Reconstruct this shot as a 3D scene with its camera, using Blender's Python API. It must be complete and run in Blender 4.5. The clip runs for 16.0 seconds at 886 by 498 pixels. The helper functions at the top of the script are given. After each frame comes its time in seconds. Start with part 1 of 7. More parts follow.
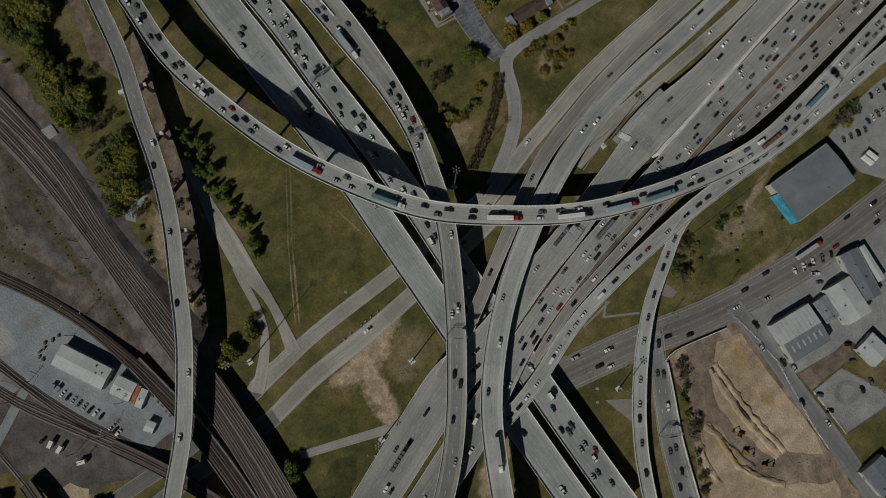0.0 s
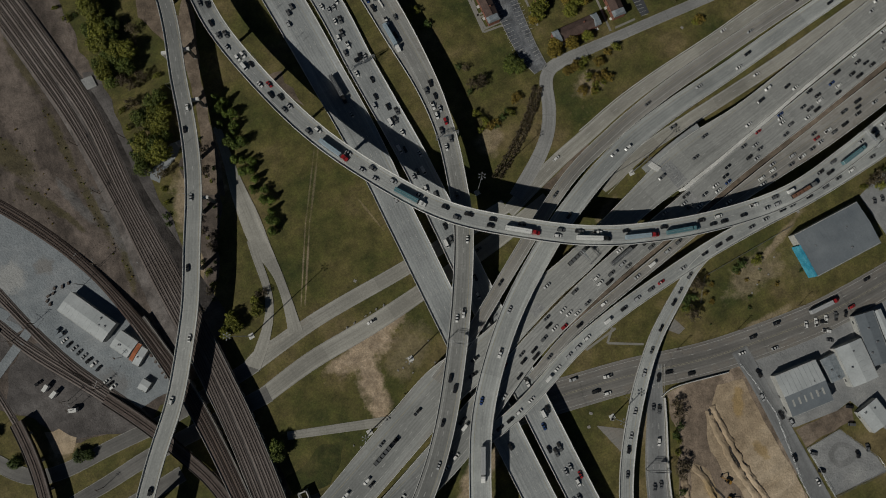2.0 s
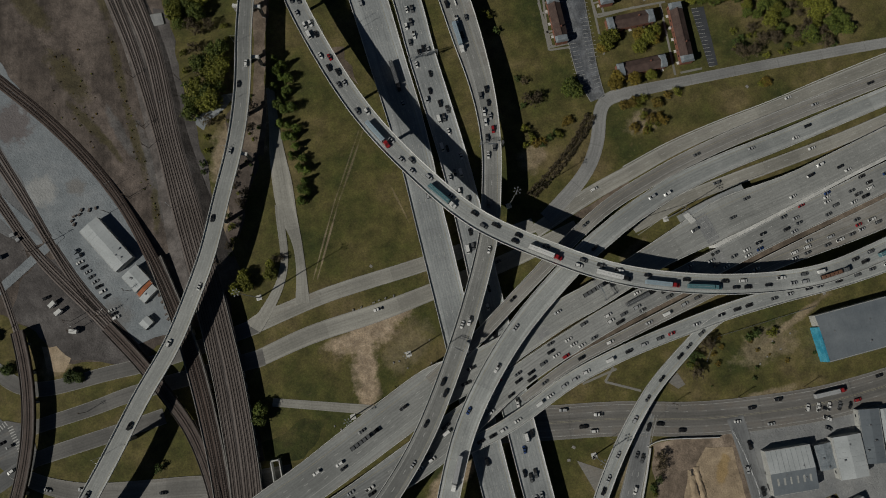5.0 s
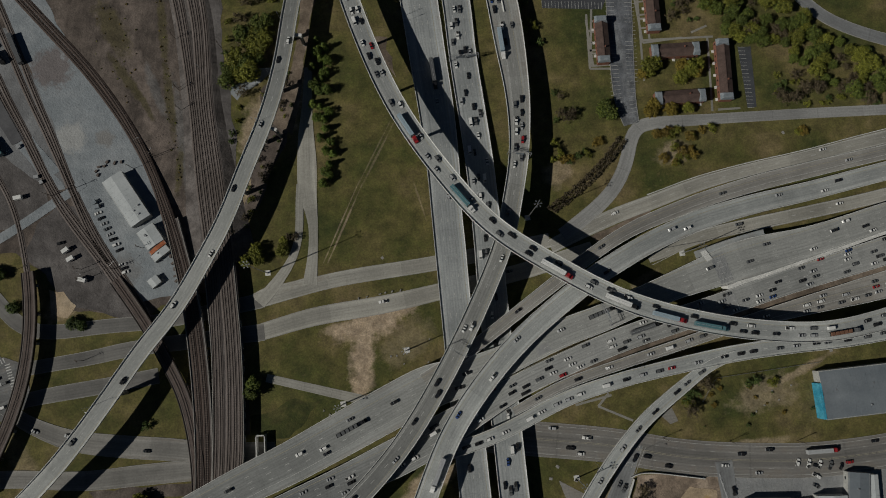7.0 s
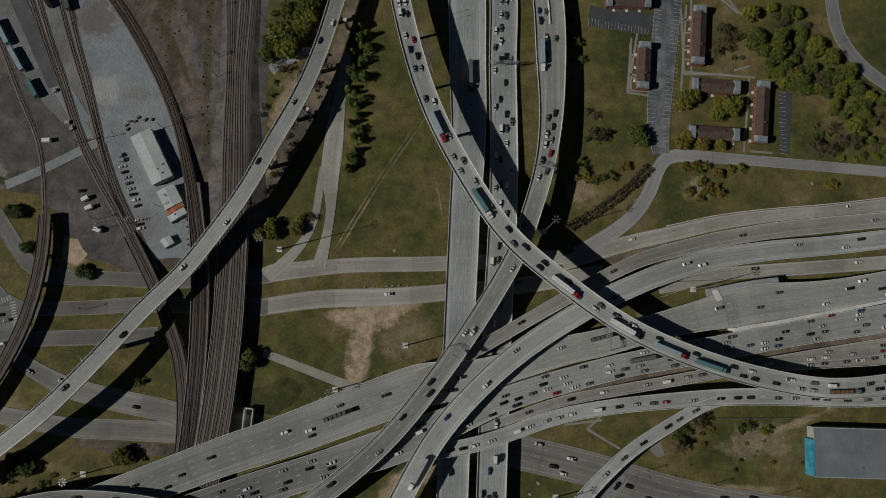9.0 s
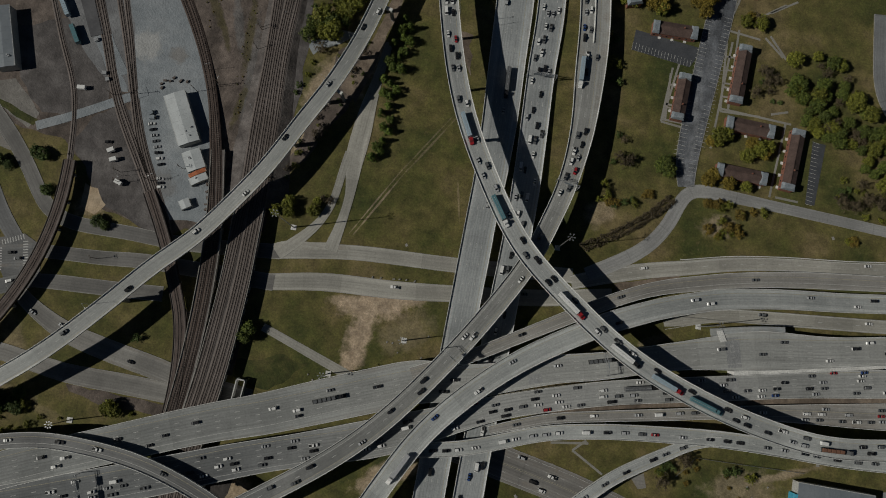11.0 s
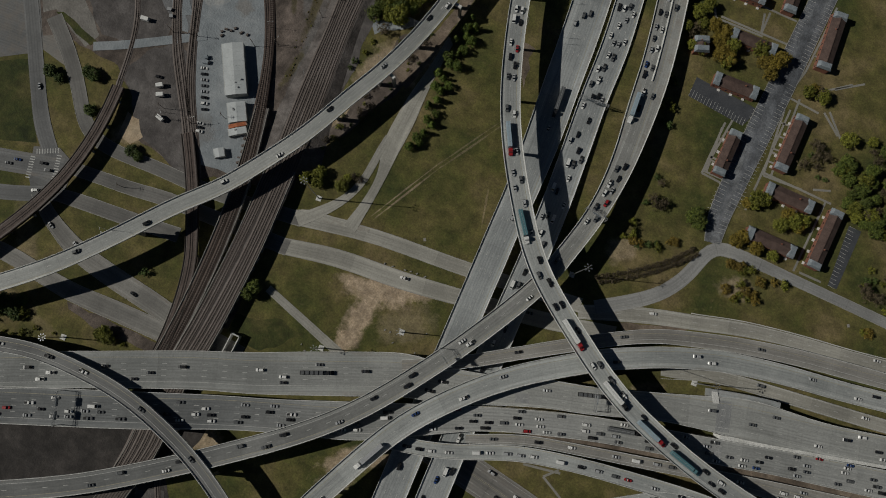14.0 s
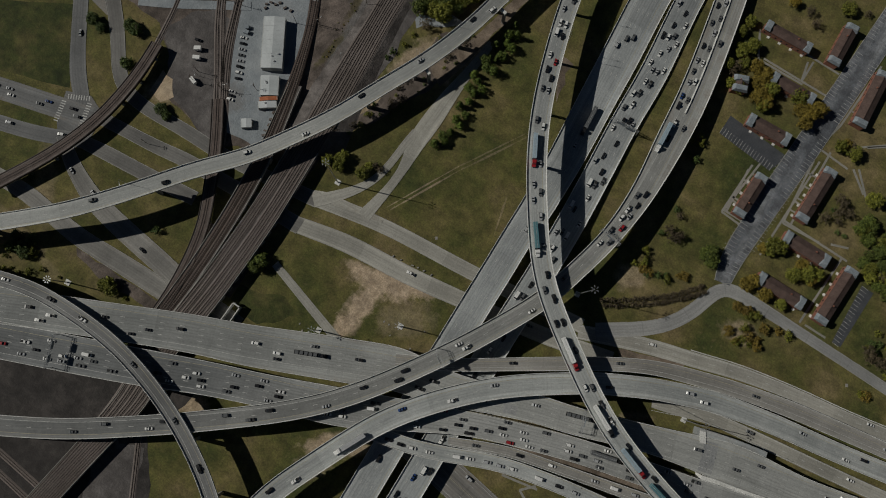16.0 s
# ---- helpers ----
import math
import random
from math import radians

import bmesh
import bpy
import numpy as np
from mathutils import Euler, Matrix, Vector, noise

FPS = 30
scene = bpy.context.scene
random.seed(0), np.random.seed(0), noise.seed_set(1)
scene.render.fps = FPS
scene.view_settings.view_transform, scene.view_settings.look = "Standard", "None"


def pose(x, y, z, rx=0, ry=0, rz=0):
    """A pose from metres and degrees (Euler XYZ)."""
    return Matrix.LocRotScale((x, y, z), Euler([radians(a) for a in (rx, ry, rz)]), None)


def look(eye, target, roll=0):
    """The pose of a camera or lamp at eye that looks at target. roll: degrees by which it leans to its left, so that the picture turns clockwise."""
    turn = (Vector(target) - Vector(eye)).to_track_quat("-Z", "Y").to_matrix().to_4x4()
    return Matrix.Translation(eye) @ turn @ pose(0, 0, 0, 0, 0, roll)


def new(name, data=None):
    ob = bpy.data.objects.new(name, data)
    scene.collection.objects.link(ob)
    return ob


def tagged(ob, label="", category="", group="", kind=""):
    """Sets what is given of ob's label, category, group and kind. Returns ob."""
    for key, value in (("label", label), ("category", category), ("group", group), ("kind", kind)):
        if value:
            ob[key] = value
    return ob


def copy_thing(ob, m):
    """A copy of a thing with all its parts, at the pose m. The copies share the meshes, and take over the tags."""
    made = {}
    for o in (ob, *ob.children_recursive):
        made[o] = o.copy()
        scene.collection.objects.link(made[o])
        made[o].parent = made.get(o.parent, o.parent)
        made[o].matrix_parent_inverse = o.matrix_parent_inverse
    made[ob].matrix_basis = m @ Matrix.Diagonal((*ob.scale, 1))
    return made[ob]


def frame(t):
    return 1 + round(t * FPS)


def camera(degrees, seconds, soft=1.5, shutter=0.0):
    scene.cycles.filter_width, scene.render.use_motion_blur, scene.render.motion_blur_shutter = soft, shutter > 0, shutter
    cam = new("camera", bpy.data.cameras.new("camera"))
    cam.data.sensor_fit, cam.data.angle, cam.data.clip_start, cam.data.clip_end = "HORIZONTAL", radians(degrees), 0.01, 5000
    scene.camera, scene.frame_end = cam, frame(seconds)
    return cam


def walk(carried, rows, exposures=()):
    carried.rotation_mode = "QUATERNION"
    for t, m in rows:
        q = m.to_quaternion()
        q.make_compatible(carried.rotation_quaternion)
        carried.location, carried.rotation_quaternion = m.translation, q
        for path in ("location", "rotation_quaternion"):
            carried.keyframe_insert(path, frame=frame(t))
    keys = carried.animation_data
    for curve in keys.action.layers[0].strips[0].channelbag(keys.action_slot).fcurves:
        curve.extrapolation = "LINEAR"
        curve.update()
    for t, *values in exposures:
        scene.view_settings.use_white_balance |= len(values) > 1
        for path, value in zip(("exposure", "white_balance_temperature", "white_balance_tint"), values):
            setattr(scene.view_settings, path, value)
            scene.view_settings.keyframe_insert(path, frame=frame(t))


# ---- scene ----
# camera: hovers in one spot and turns slowly about the vertical
HEIGHT = 440.0
cam = camera(65.2, 16.0, soft=1.0)


def hover(t):
    u = 1 - ((t - 8) / 8) ** 2
    turn = -37.22 + 33.02 * t / 8 if t < 8 else -4.2 + 33.3 * (t - 8) / 8
    return pose(0, 0, HEIGHT, 0, 0, turn) @ pose(0, 0, 0, 7.03 + 0.2 * u) @ pose(0, 0, 0, 0, -0.86 + 0.42 * u)


walk(cam, [(k / 2, hover(k / 2)) for k in range(33)])
scene.view_settings.exposure = -1.22

# daylight: clear low sun from the west, deep shadows
SUN_EL, SHADOW_AZ = 39.5, 15.0
world = bpy.data.worlds.new("World")
scene.world = world
world.use_nodes = True
sky = world.node_tree.nodes.new("ShaderNodeTexSky")
sky.sky_type, sky.sun_disc = "NISHITA", False
sky.sun_elevation = radians(SUN_EL)
sky.sun_rotation = radians(90 - (SHADOW_AZ + 180))
sky.air_density, sky.dust_density, sky.ozone_density = 1.3, 0.2, 6.0
world.node_tree.links.new(sky.outputs[0], world.node_tree.nodes["Background"].inputs[0])
world.node_tree.nodes["Background"].inputs[1].default_value = 0.017
sun = new("sun", bpy.data.lights.new("sun", "SUN"))
sun.data.energy, sun.data.angle, sun.data.color = 5.0, radians(0.6), (1.0, 0.972, 0.885)
sx, sy = math.cos(radians(SHADOW_AZ)), math.sin(radians(SHADOW_AZ))
sun.matrix_world = look((0, 0, 0), (sx, sy, -math.tan(radians(SUN_EL))))

# ---- plan: road axes as (x, y, height, width), rail axes as (x, y) ----
CURVE = [(-26.2, 320.2, 17.5, 12.4), (-25.6, 285.3, 19, 12.4), (-27.3, 238.6, 21, 12.4), (-17.3, 185.7, 23, 12.4), (-3.3, 140.7, 25, 12.4), (17.6, 99, 26, 12.4), (43.5, 60.4, 26.5, 12.4), (80.4, 28.6, 26, 12.4), (112.8, 6, 25, 12.4), (147.6, -10.2, 23, 12.4), (189.4, -23.5, 21, 12.4), (236.4, -31.3, 19, 12.4), (285, -27.5, 16, 13), (331.5, -20.7, 14, 13), (379.1, -14.1, 12, 13)]
WEST = [(-30.9, 365.4, 14, 10.4), (-43.1, 300.9, 15, 10.4), (-51.1, 259.3, 15.5, 10.4), (-63.1, 222.3, 16, 10.4), (-73.7, 184.6, 16.5, 10.4), (-87.2, 150.6, 17, 10.4), (-103.7, 119.4, 18, 10.4), (-119.7, 89.2, 18, 10.4), (-138.5, 61.6, 18, 10.4), (-155.1, 39.4, 18.7, 10.4), (-178.1, 16, 20, 10.4), (-203.3, -14.4, 23.5, 10.4), (-230.7, -42.9, 24, 10.4), (-261.8, -67.8, 22, 10.4), (-292.4, -91.3, 20, 10.4)]
CENTRE = [(59, 336.5, 5, 20), (65.8, 288.7, 6.5, 20), (70.8, 245.8, 8, 20), (73.3, 215.1, 9, 20), (73.7, 195.1, 10, 20), (73.6, 175.3, 11, 19), (73.5, 155.9, 12, 16.5), (72.4, 136.8, 13, 14.8), (69.7, 118, 14.5, 13), (65.7, 99.6, 16, 12.3), (58.6, 78.1, 17.5, 12), (48.1, 50.2, 19, 12), (24.7, 11.1, 20, 12), (0.2, -23.6, 20.5, 12), (-25.8, -55.4, 20.5, 12), (-54.6, -81.8, 20, 12), (-99.2, -113.7, 18.5, 12), (-131, -134.4, 17.5, 12), (-163.8, -154.1, 16.5, 12), (-198.4, -171.1, 15.5, 12), (-232.9, -186.2, 14.5, 12)]
NS_W = [(20.8, 317.8, 0.7, 25), (19.1, 265.6, 0.8, 25), (19.9, 223, 0.9, 25), (20, 183.2, 1.3, 24), (20.4, 144.2, 2, 23), (19.3, 106.1, 3.4, 21), (17.2, 80, 4.8, 19.5), (16, 54.4, 6, 19.5), (13.7, 11.8, 7, 19), (8.7, -97.4, 7, 19), (7.1, -151.7, 7, 19)]
NS_E = [(44.4, 331.2, 0.7, 18), (42.4, 278.8, 0.8, 18), (44.5, 221.3, 0.9, 18.5), (43.1, 181.6, 1.3, 18), (43.2, 142.6, 2, 18), (42.9, 104.3, 3.4, 18), (41.7, 78.2, 4.8, 18), (40.2, 52.6, 6, 18), (37.2, 10, 7, 18), (32.1, -99.2, 7, 18), (30.2, -153.4, 7, 18)]
EW_N = [(-283.2, -131.9, 13, 22), (-239, -112.4, 13, 22), (-183.2, -90.9, 13.5, 22), (-127.8, -70.3, 13.5, 23), (-97.4, -60.8, 13.5, 24.5), (-62.9, -48.1, 13.5, 26), (-28.1, -35.4, 13.5, 26.5), (-7.1, -28.2, 13.5, 26), (17.2, -25.6, 13.5, 22), (41.8, -19, 13.5, 18), (77.5, -8.3, 13.3, 17), (100.3, -3.8, 13, 16.5), (142.6, 8, 11.6, 16.5), (168.5, 13.9, 10.5, 20), (190.8, 18.6, 9.6, 24), (207.4, 21, 9, 24), (242.8, 25, 7.5, 19), (287.6, 32.6, 6, 17.5), (353.8, 43.8, 4, 17.5)]
EW_S = [(-281.6, -146.9, 13, 22), (-234, -132, 13, 22), (-154.4, -105.8, 13.5, 22), (-106.7, -89.1, 13.5, 20), (-74.5, -79.2, 13.5, 19.5), (-42.1, -69.5, 13.5, 22), (-16.4, -60.8, 13.5, 22), (40.2, -37.8, 13.5, 14.5), (75.7, -27, 13.3, 14), (111.4, -18.1, 12.7, 14.5), (147.4, -11.5, 11.5, 15), (183.9, -5.1, 10.2, 15), (220.9, 1.6, 8.8, 15), (284, 11.6, 6.5, 17.5), (349.6, 22.1, 4.5, 17.5)]
RAMP_F = [(-46.8, -163.2, 17, 13), (-39.2, -130.4, 18.5, 13), (-23.4, -97.6, 20, 13), (-1.5, -59.5, 20.5, 13), (25.3, -29.3, 20.5, 13), (55.2, -4.6, 20, 13), (96.7, 20.4, 18, 13), (115.4, 28.9, 16.5, 13), (134.3, 36.8, 15, 12.8), (153.3, 42.7, 13, 12.8), (172.5, 48, 11, 12.8), (210.7, 53.7, 7.5, 12.3), (248.8, 57.1, 5, 12), (294.2, 62.3, 3, 12), (359.8, 69.3, 2, 12)]
RAMP_G = [(-12.1, -24.5, 13.9, 8), (19.2, -10.3, 14, 8), (49.8, 7, 13.8, 8), (80.7, 24.4, 13, 8.5), (99.5, 34.7, 12, 8.5), (118.5, 44.1, 11, 8.5), (137.6, 51.1, 9.5, 9), (156.5, 55.7, 8, 9.5), (175.7, 60.4, 6.5, 9.5), (214.1, 66.9, 4, 10.2), (252.2, 71, 2.5, 10.2), (297.1, 75.1, 1.6, 9.5), (362.4, 80.6, 1.2, 9.5)]
SOUTH = [(-7.1, -69.3, 13.7, 8.5), (20.9, -64.4, 13.6, 9), (38.3, -59.4, 13.5, 9), (56, -53.1, 13.4, 9), (73.7, -47.4, 13.2, 9), (108.8, -41.7, 12.8, 9), (144, -38.6, 12.2, 9.5), (179.3, -36.5, 11.6, 10), (214.5, -36.8, 11, 10), (242.7, -37.9, 10.5, 10), (274, -37.5, 10, 10), (336.3, -33.9, 9, 10)]
SLIP = [(179.2, -37.5, 11.5, 5), (162.1, -41.1, 11.2, 6.5), (150.8, -47.7, 10.6, 7.5), (139.4, -54.4, 10, 8), (127, -61.9, 9.4, 8), (117.4, -68, 9, 8), (103.4, -80.7, 8.5, 8), (97.3, -86.4, 8, 8.5), (78.7, -106.8, 7, 8.5), (60.3, -131.6, 5.5, 8.5), (45.4, -159.3, 4, 8.5), (31.8, -190.1, 2.5, 8.5)]
RAMP_N = [(-285.7, -107.4, 15, 9), (-257, -100.3, 16, 9), (-225.1, -93.6, 17.5, 9), (-196.7, -93.5, 18.5, 9), (-164.4, -97.2, 19.5, 9), (-134.1, -106.2, 20, 9), (-104.7, -119.5, 20, 9), (-78.2, -136.2, 20, 9), (-57.3, -153.9, 19.5, 9)]
FRONT_N = [(79.7, 46.1, 0.1, 8.5), (104.2, 54.2, 0.1, 9.5), (130.6, 61.5, 0.1, 9.5), (153.2, 66.1, 0.1, 9), (179.7, 72.3, 0.1, 8.5), (217.3, 77.4, 0.1, 7.5), (254.9, 80.3, 0.1, 7.5), (299.6, 85, 0.1, 8.5), (365.1, 91.3, 0.1, 8.5)]
FRONT_A = [(-112, 38.5, 0.112, 9), (-59.7, 45.1, 0.112, 9), (5.4, 46.4, 0.112, 9), (80.1, 50.4, 0.112, 9)]
FRONT_B = [(-112.8, 18.5, 0.124, 10), (-75.1, 23.9, 0.124, 11), (-32.1, 25, 0.124, 11), (7.6, 28.2, 0.124, 10), (62.2, 33.5, 0.124, 10), (106.5, 41.2, 0.124, 9)]
ART = [(5, -60, 0.136, 20.5), (50.6, -70.8, 0.136, 20.5), (96.8, -81.7, 0.136, 20.5), (145.3, -96.4, 0.136, 20.5), (207.5, -107.4, 0.136, 20.5), (244.1, -109.9, 0.136, 20.5), (287.4, -110.1, 0.136, 20.5), (352.4, -111.8, 0.136, 20.5)]
SLIP_E = [(113, -83, 0.16, 7), (107, -91.8, 0.16, 8), (99.2, -105.7, 0.16, 10), (90.1, -120.7, 0.16, 12), (77.8, -141.7, 0.16, 13), (67.9, -164.1, 0.16, 13.5), (59.7, -183.2, 0.16, 13.5), (51.2, -205.9, 0.16, 13.5)]
DRIVE = [(88.7, 52.4, 0.148, 8.5), (104.9, 61.5, 0.148, 9), (124.7, 74.9, 0.148, 8.5), (137.7, 92.6, 0.148, 8.5), (144, 109.2, 0.148, 8), (149.7, 117.1, 0.148, 8.5), (203.5, 114, 0.148, 6.5), (302.7, 105.3, 0.148, 6.5), (366.4, 98.4, 0.148, 6.5)]
PATH = [(-58.9, 187.2, 0.316, 5), (-63.7, 156.7, 0.316, 7), (-66, 143.3, 0.316, 10), (-67.9, 120.7, 0.316, 13), (-69.9, 103.9, 0.316, 12), (-68.3, 85.2, 0.316, 6), (-70.8, 65.1, 0.316, 6), (-75.5, 44.4, 0.316, 9)]
PATH2 = [(-73.6, 109.8, 0.328, 5), (-76.1, 96.9, 0.328, 5), (-77.2, 82.1, 0.328, 5), (-82, 66, 0.328, 5), (-89.7, 54.9, 0.328, 6), (-99.9, 44.8, 0.328, 8), (-108.4, 37.1, 0.328, 8)]
LANE_S = [(-109.4, -9.6, 0.16, 5), (-77.5, -21.8, 0.16, 5.5), (-46.4, -33.8, 0.16, 6), (-29.2, -40.3, 0.16, 6)]
SIDE_1 = [(-310.8, 107.4, 0.172, 10), (-293.1, 89.9, 0.172, 9.5), (-278.5, 72.4, 0.172, 9), (-259.3, 45.4, 0.172, 9), (-243.3, 38.5, 0.172, 8.5), (-228.3, 37.3, 0.172, 8.5), (-203.5, 36.9, 0.172, 8.5), (-167.4, 35, 0.172, 8.5), (-106.6, 38.8, 0.172, 9)]
SIDE_2 = [(-256, 17.6, 0.184, 8), (-240.8, 18.1, 0.184, 8), (-213.7, 18.7, 0.184, 8.5), (-188.8, 20.5, 0.184, 9), (-107.4, 18.8, 0.184, 10)]
SIDE_3 = [(-258, -1.5, 0.196, 8), (-248.2, -0.7, 0.196, 9), (-205.2, 0.3, 0.196, 9), (-175.5, 1.6, 0.196, 9)]
SIDE_4 = [(-271.4, -4.2, 0.208, 8), (-260.1, -15, 0.208, 9), (-247.9, -21.9, 0.208, 10), (-231.9, -30.3, 0.208, 12), (-200, -38.5, 0.208, 13), (-170.2, -44.6, 0.208, 13), (-150.2, -49.9, 0.208, 13), (-109.4, -55.7, 0.208, 13)]
SIDE_5 = [(-321.5, -47.3, 0.22, 9), (-278.8, -46.8, 0.22, 10), (-257.7, -49.7, 0.22, 10), (-226.5, -55.3, 0.22, 11), (-191.9, -56.7, 0.22, 12), (-157.2, -58.7, 0.22, 12), (-113.7, -62.1, 0.22, 12)]
CROSS_1 = [(-335.2, 121.3, 0.232, 10), (-311.5, 79.5, 0.232, 10), (-296.2, 52.1, 0.232, 10), (-283.7, 32.5, 0.232, 11), (-267.5, 15.3, 0.232, 9), (-262, -3.2, 0.232, 8)]
CROSS_2 = [(-380, -10, 0.244, 14.5), (-325.2, 2.4, 0.244, 14.5), (-301.9, 6.8, 0.244, 14.5), (-262, 14.5, 0.244, 14)]
CROSS_3 = [(-365, -28, 0.256, 10), (-314, -17.3, 0.256, 10), (-287.1, -11.2, 0.256, 10), (-258.3, -1, 0.256, 10)]
HOUSE_ST = [(178, 405, 0.268, 17), (167.5, 320.5, 0.268, 17), (159.3, 254.2, 0.268, 17), (154.1, 213.9, 0.268, 17), (148.9, 174.5, 0.268, 16), (144.7, 135.8, 0.268, 14), (146.1, 118.5, 0.268, 10)]
EAST_ST = [(264.3, 255.1, 0.28, 8), (267.1, 205.9, 0.28, 8), (274.3, 189.4, 0.28, 8), (287.3, 173.3, 0.28, 8), (310.9, 158.2, 0.28, 8), (350.7, 140.5, 0.28, 8)]
LOT_ST = [(163.8, -101, 0.292, 11), (163.2, -130.5, 0.292, 10), (161.4, -166.3, 0.292, 11), (160, -196, 0.292, 12), (158.5, -220, 0.292, 12), (156.5, -245, 0.292, 11), (155.7, -273.8, 0.292, 10)]
YARD_RD = [(-278, 97.5, 0.304, 6), (-258.3, 106.2, 0.304, 6), (-238.4, 116.6, 0.304, 6), (-211.1, 131, 0.304, 6)]
FRONT_S = [(141, 28.5, 0.3, 3), (151, 31.6, 0.4, 6.5), (175.4, 38.6, 0.6, 7.5), (212.2, 41.7, 1, 8), (249.1, 44.1, 1.2, 8), (293, 47.5, 1.2, 8), (358, 55, 1.2, 8)]
EW_LOW = [(39.1, -50.9, 12.9, 5), (53.3, -45.9, 12.8, 6), (74.7, -38.8, 12.4, 6.2), (110.2, -32.4, 11.6, 6.5), (146, -26.5, 10.6, 7), (182.3, -20.3, 9.4, 7.5), (219.6, -15.6, 8, 10.5), (250, -12.4, 6.8, 13.5), (283, -8.9, 5.8, 16.5), (348.5, -0.3, 4, 18)]
MED_SOUTH = [(75.1, -34.8, 12.5, 2), (110.6, -27.3, 11.8, 2.2), (146.5, -20.7, 10.9, 2.5), (183, -14.1, 9.6, 3.5), (220, -7.4, 8.2, 4), (282.8, 2.1, 6, 5), (348.1, 12.1, 4.2, 5)]
MED_NORTH = [(183.7, 3.6, 9.9, 3), (222.4, 10.4, 8.4, 3.6), (256.3, 17.2, 7.2, 3), (285.9, 22.6, 6.2, 2.2), (351.8, 33.2, 4.2, 2)]
RAIL_BANK = [(-163.7, 447.7, 0.65, 22), (-152.7, 381, 0.65, 22), (-143.7, 326.6, 0.75, 22), (-137.3, 282.6, 0.95, 21), (-131, 233.1, 1.2, 21), (-131, 173.6, 2.0, 17), (-130, 116.4, 3.6, 18.5), (-129.4, 64.9, 6.3, 18.5)]
RAIL_DECK = [(-129.4, 64.9, 6.3, 18), (-129.6, 36.3, 6.8, 18), (-130.2, 8.3, 7, 18), (-134.9, -46, 7, 18), (-142, -92, 6.6, 18), (-141.1, -121.2, 5.9, 18), (-148.1, -157.1, 5.5, 15.5), (-155.6, -191.5, 5.1, 15), (-163.2, -227.4, 4.7, 15)]
RAIL_DECK2 = [(-157, 98, 3.4, 8), (-150.4, 55.9, 6.3, 9.5), (-148, 24, 7, 10.3), (-148.2, -17.5, 7, 10.3), (-151, -57.9, 6.9, 10), (-158, -110.2, 6.5, 9)]
RAIL_MAIN1 = [(-172.8, 445, 1, 3.6), (-161.9, 378.6, 1, 3.6), (-152.8, 324.4, 1.1, 3.6), (-146.3, 280.5, 1.3, 3.6), (-140, 233.6, 1.55, 3.6), (-137.2, 174.1, 2.35, 3.6), (-137.3, 116.8, 3.95, 3.6), (-135.3, 65.4, 6.65, 3.6), (-137.6, 9, 7.35, 3.6), (-142.7, -45.2, 7.35, 3.6), (-149.6, -91.3, 6.95, 3.6), (-150, -126.1, 6.2, 3.6), (-155.2, -160.9, 5.8, 3.6), (-162, -194.9, 5.4, 3.6), (-169.5, -230.8, 5, 3.6)]
RAIL_MAIN2 = [(-168.2, 446.2, 1, 3.6), (-157.2, 379.7, 1, 3.6), (-148.2, 325.4, 1.1, 3.6), (-141.8, 281.4, 1.3, 3.6), (-136.3, 233.2, 1.55, 3.6), (-134.6, 173.7, 2.35, 3.6), (-133.6, 116.5, 3.95, 3.6), (-132.2, 65.1, 6.65, 3.6), (-134.3, 8.7, 7.35, 3.6), (-138.9, -45.6, 7.35, 3.6), (-145.7, -91.6, 6.95, 3.6), (-145.5, -123.6, 6.2, 3.6), (-151.6, -158.9, 5.8, 3.6), (-158.7, -193.1, 5.4, 3.6), (-166.3, -229, 5, 3.6)]
RAIL_MAIN3 = [(-163.5, 447.3, 1, 3.6), (-152.6, 380.7, 1, 3.6), (-143.6, 326.4, 1.1, 3.6), (-137.2, 282.4, 1.3, 3.6), (-130, 232.8, 1.55, 3.6), (-131.4, 173.4, 2.35, 3.6), (-129.8, 116.2, 3.95, 3.6), (-128.2, 64.7, 6.65, 3.6), (-129.2, 8.2, 7.35, 3.6), (-134.5, -46, 7.35, 3.6), (-142, -92, 6.95, 3.6), (-141, -121.1, 6.2, 3.6), (-148, -157, 5.8, 3.6), (-155.5, -191.4, 5.4, 3.6), (-163.1, -227.3, 5, 3.6)]
RAIL_MAIN4 = [(-158.9, 448.4, 1, 3.6), (-148, 381.8, 1, 3.6), (-139, 327.3, 1.1, 3.6), (-132.7, 283.3, 1.3, 3.6), (-126.6, 232.4, 1.55, 3.6), (-128.4, 173.2, 2.35, 3.6), (-126.4, 115.9, 3.95, 3.6), (-124.8, 64.4, 6.65, 3.6), (-126, 7.9, 7.35, 3.6), (-130.7, -46.4, 7.35, 3.6), (-138.5, -92.3, 6.95, 3.6), (-136.5, -118.7, 6.2, 3.6), (-144.4, -155, 5.8, 3.6), (-152.2, -189.6, 5.4, 3.6), (-159.9, -225.5, 5, 3.6)]
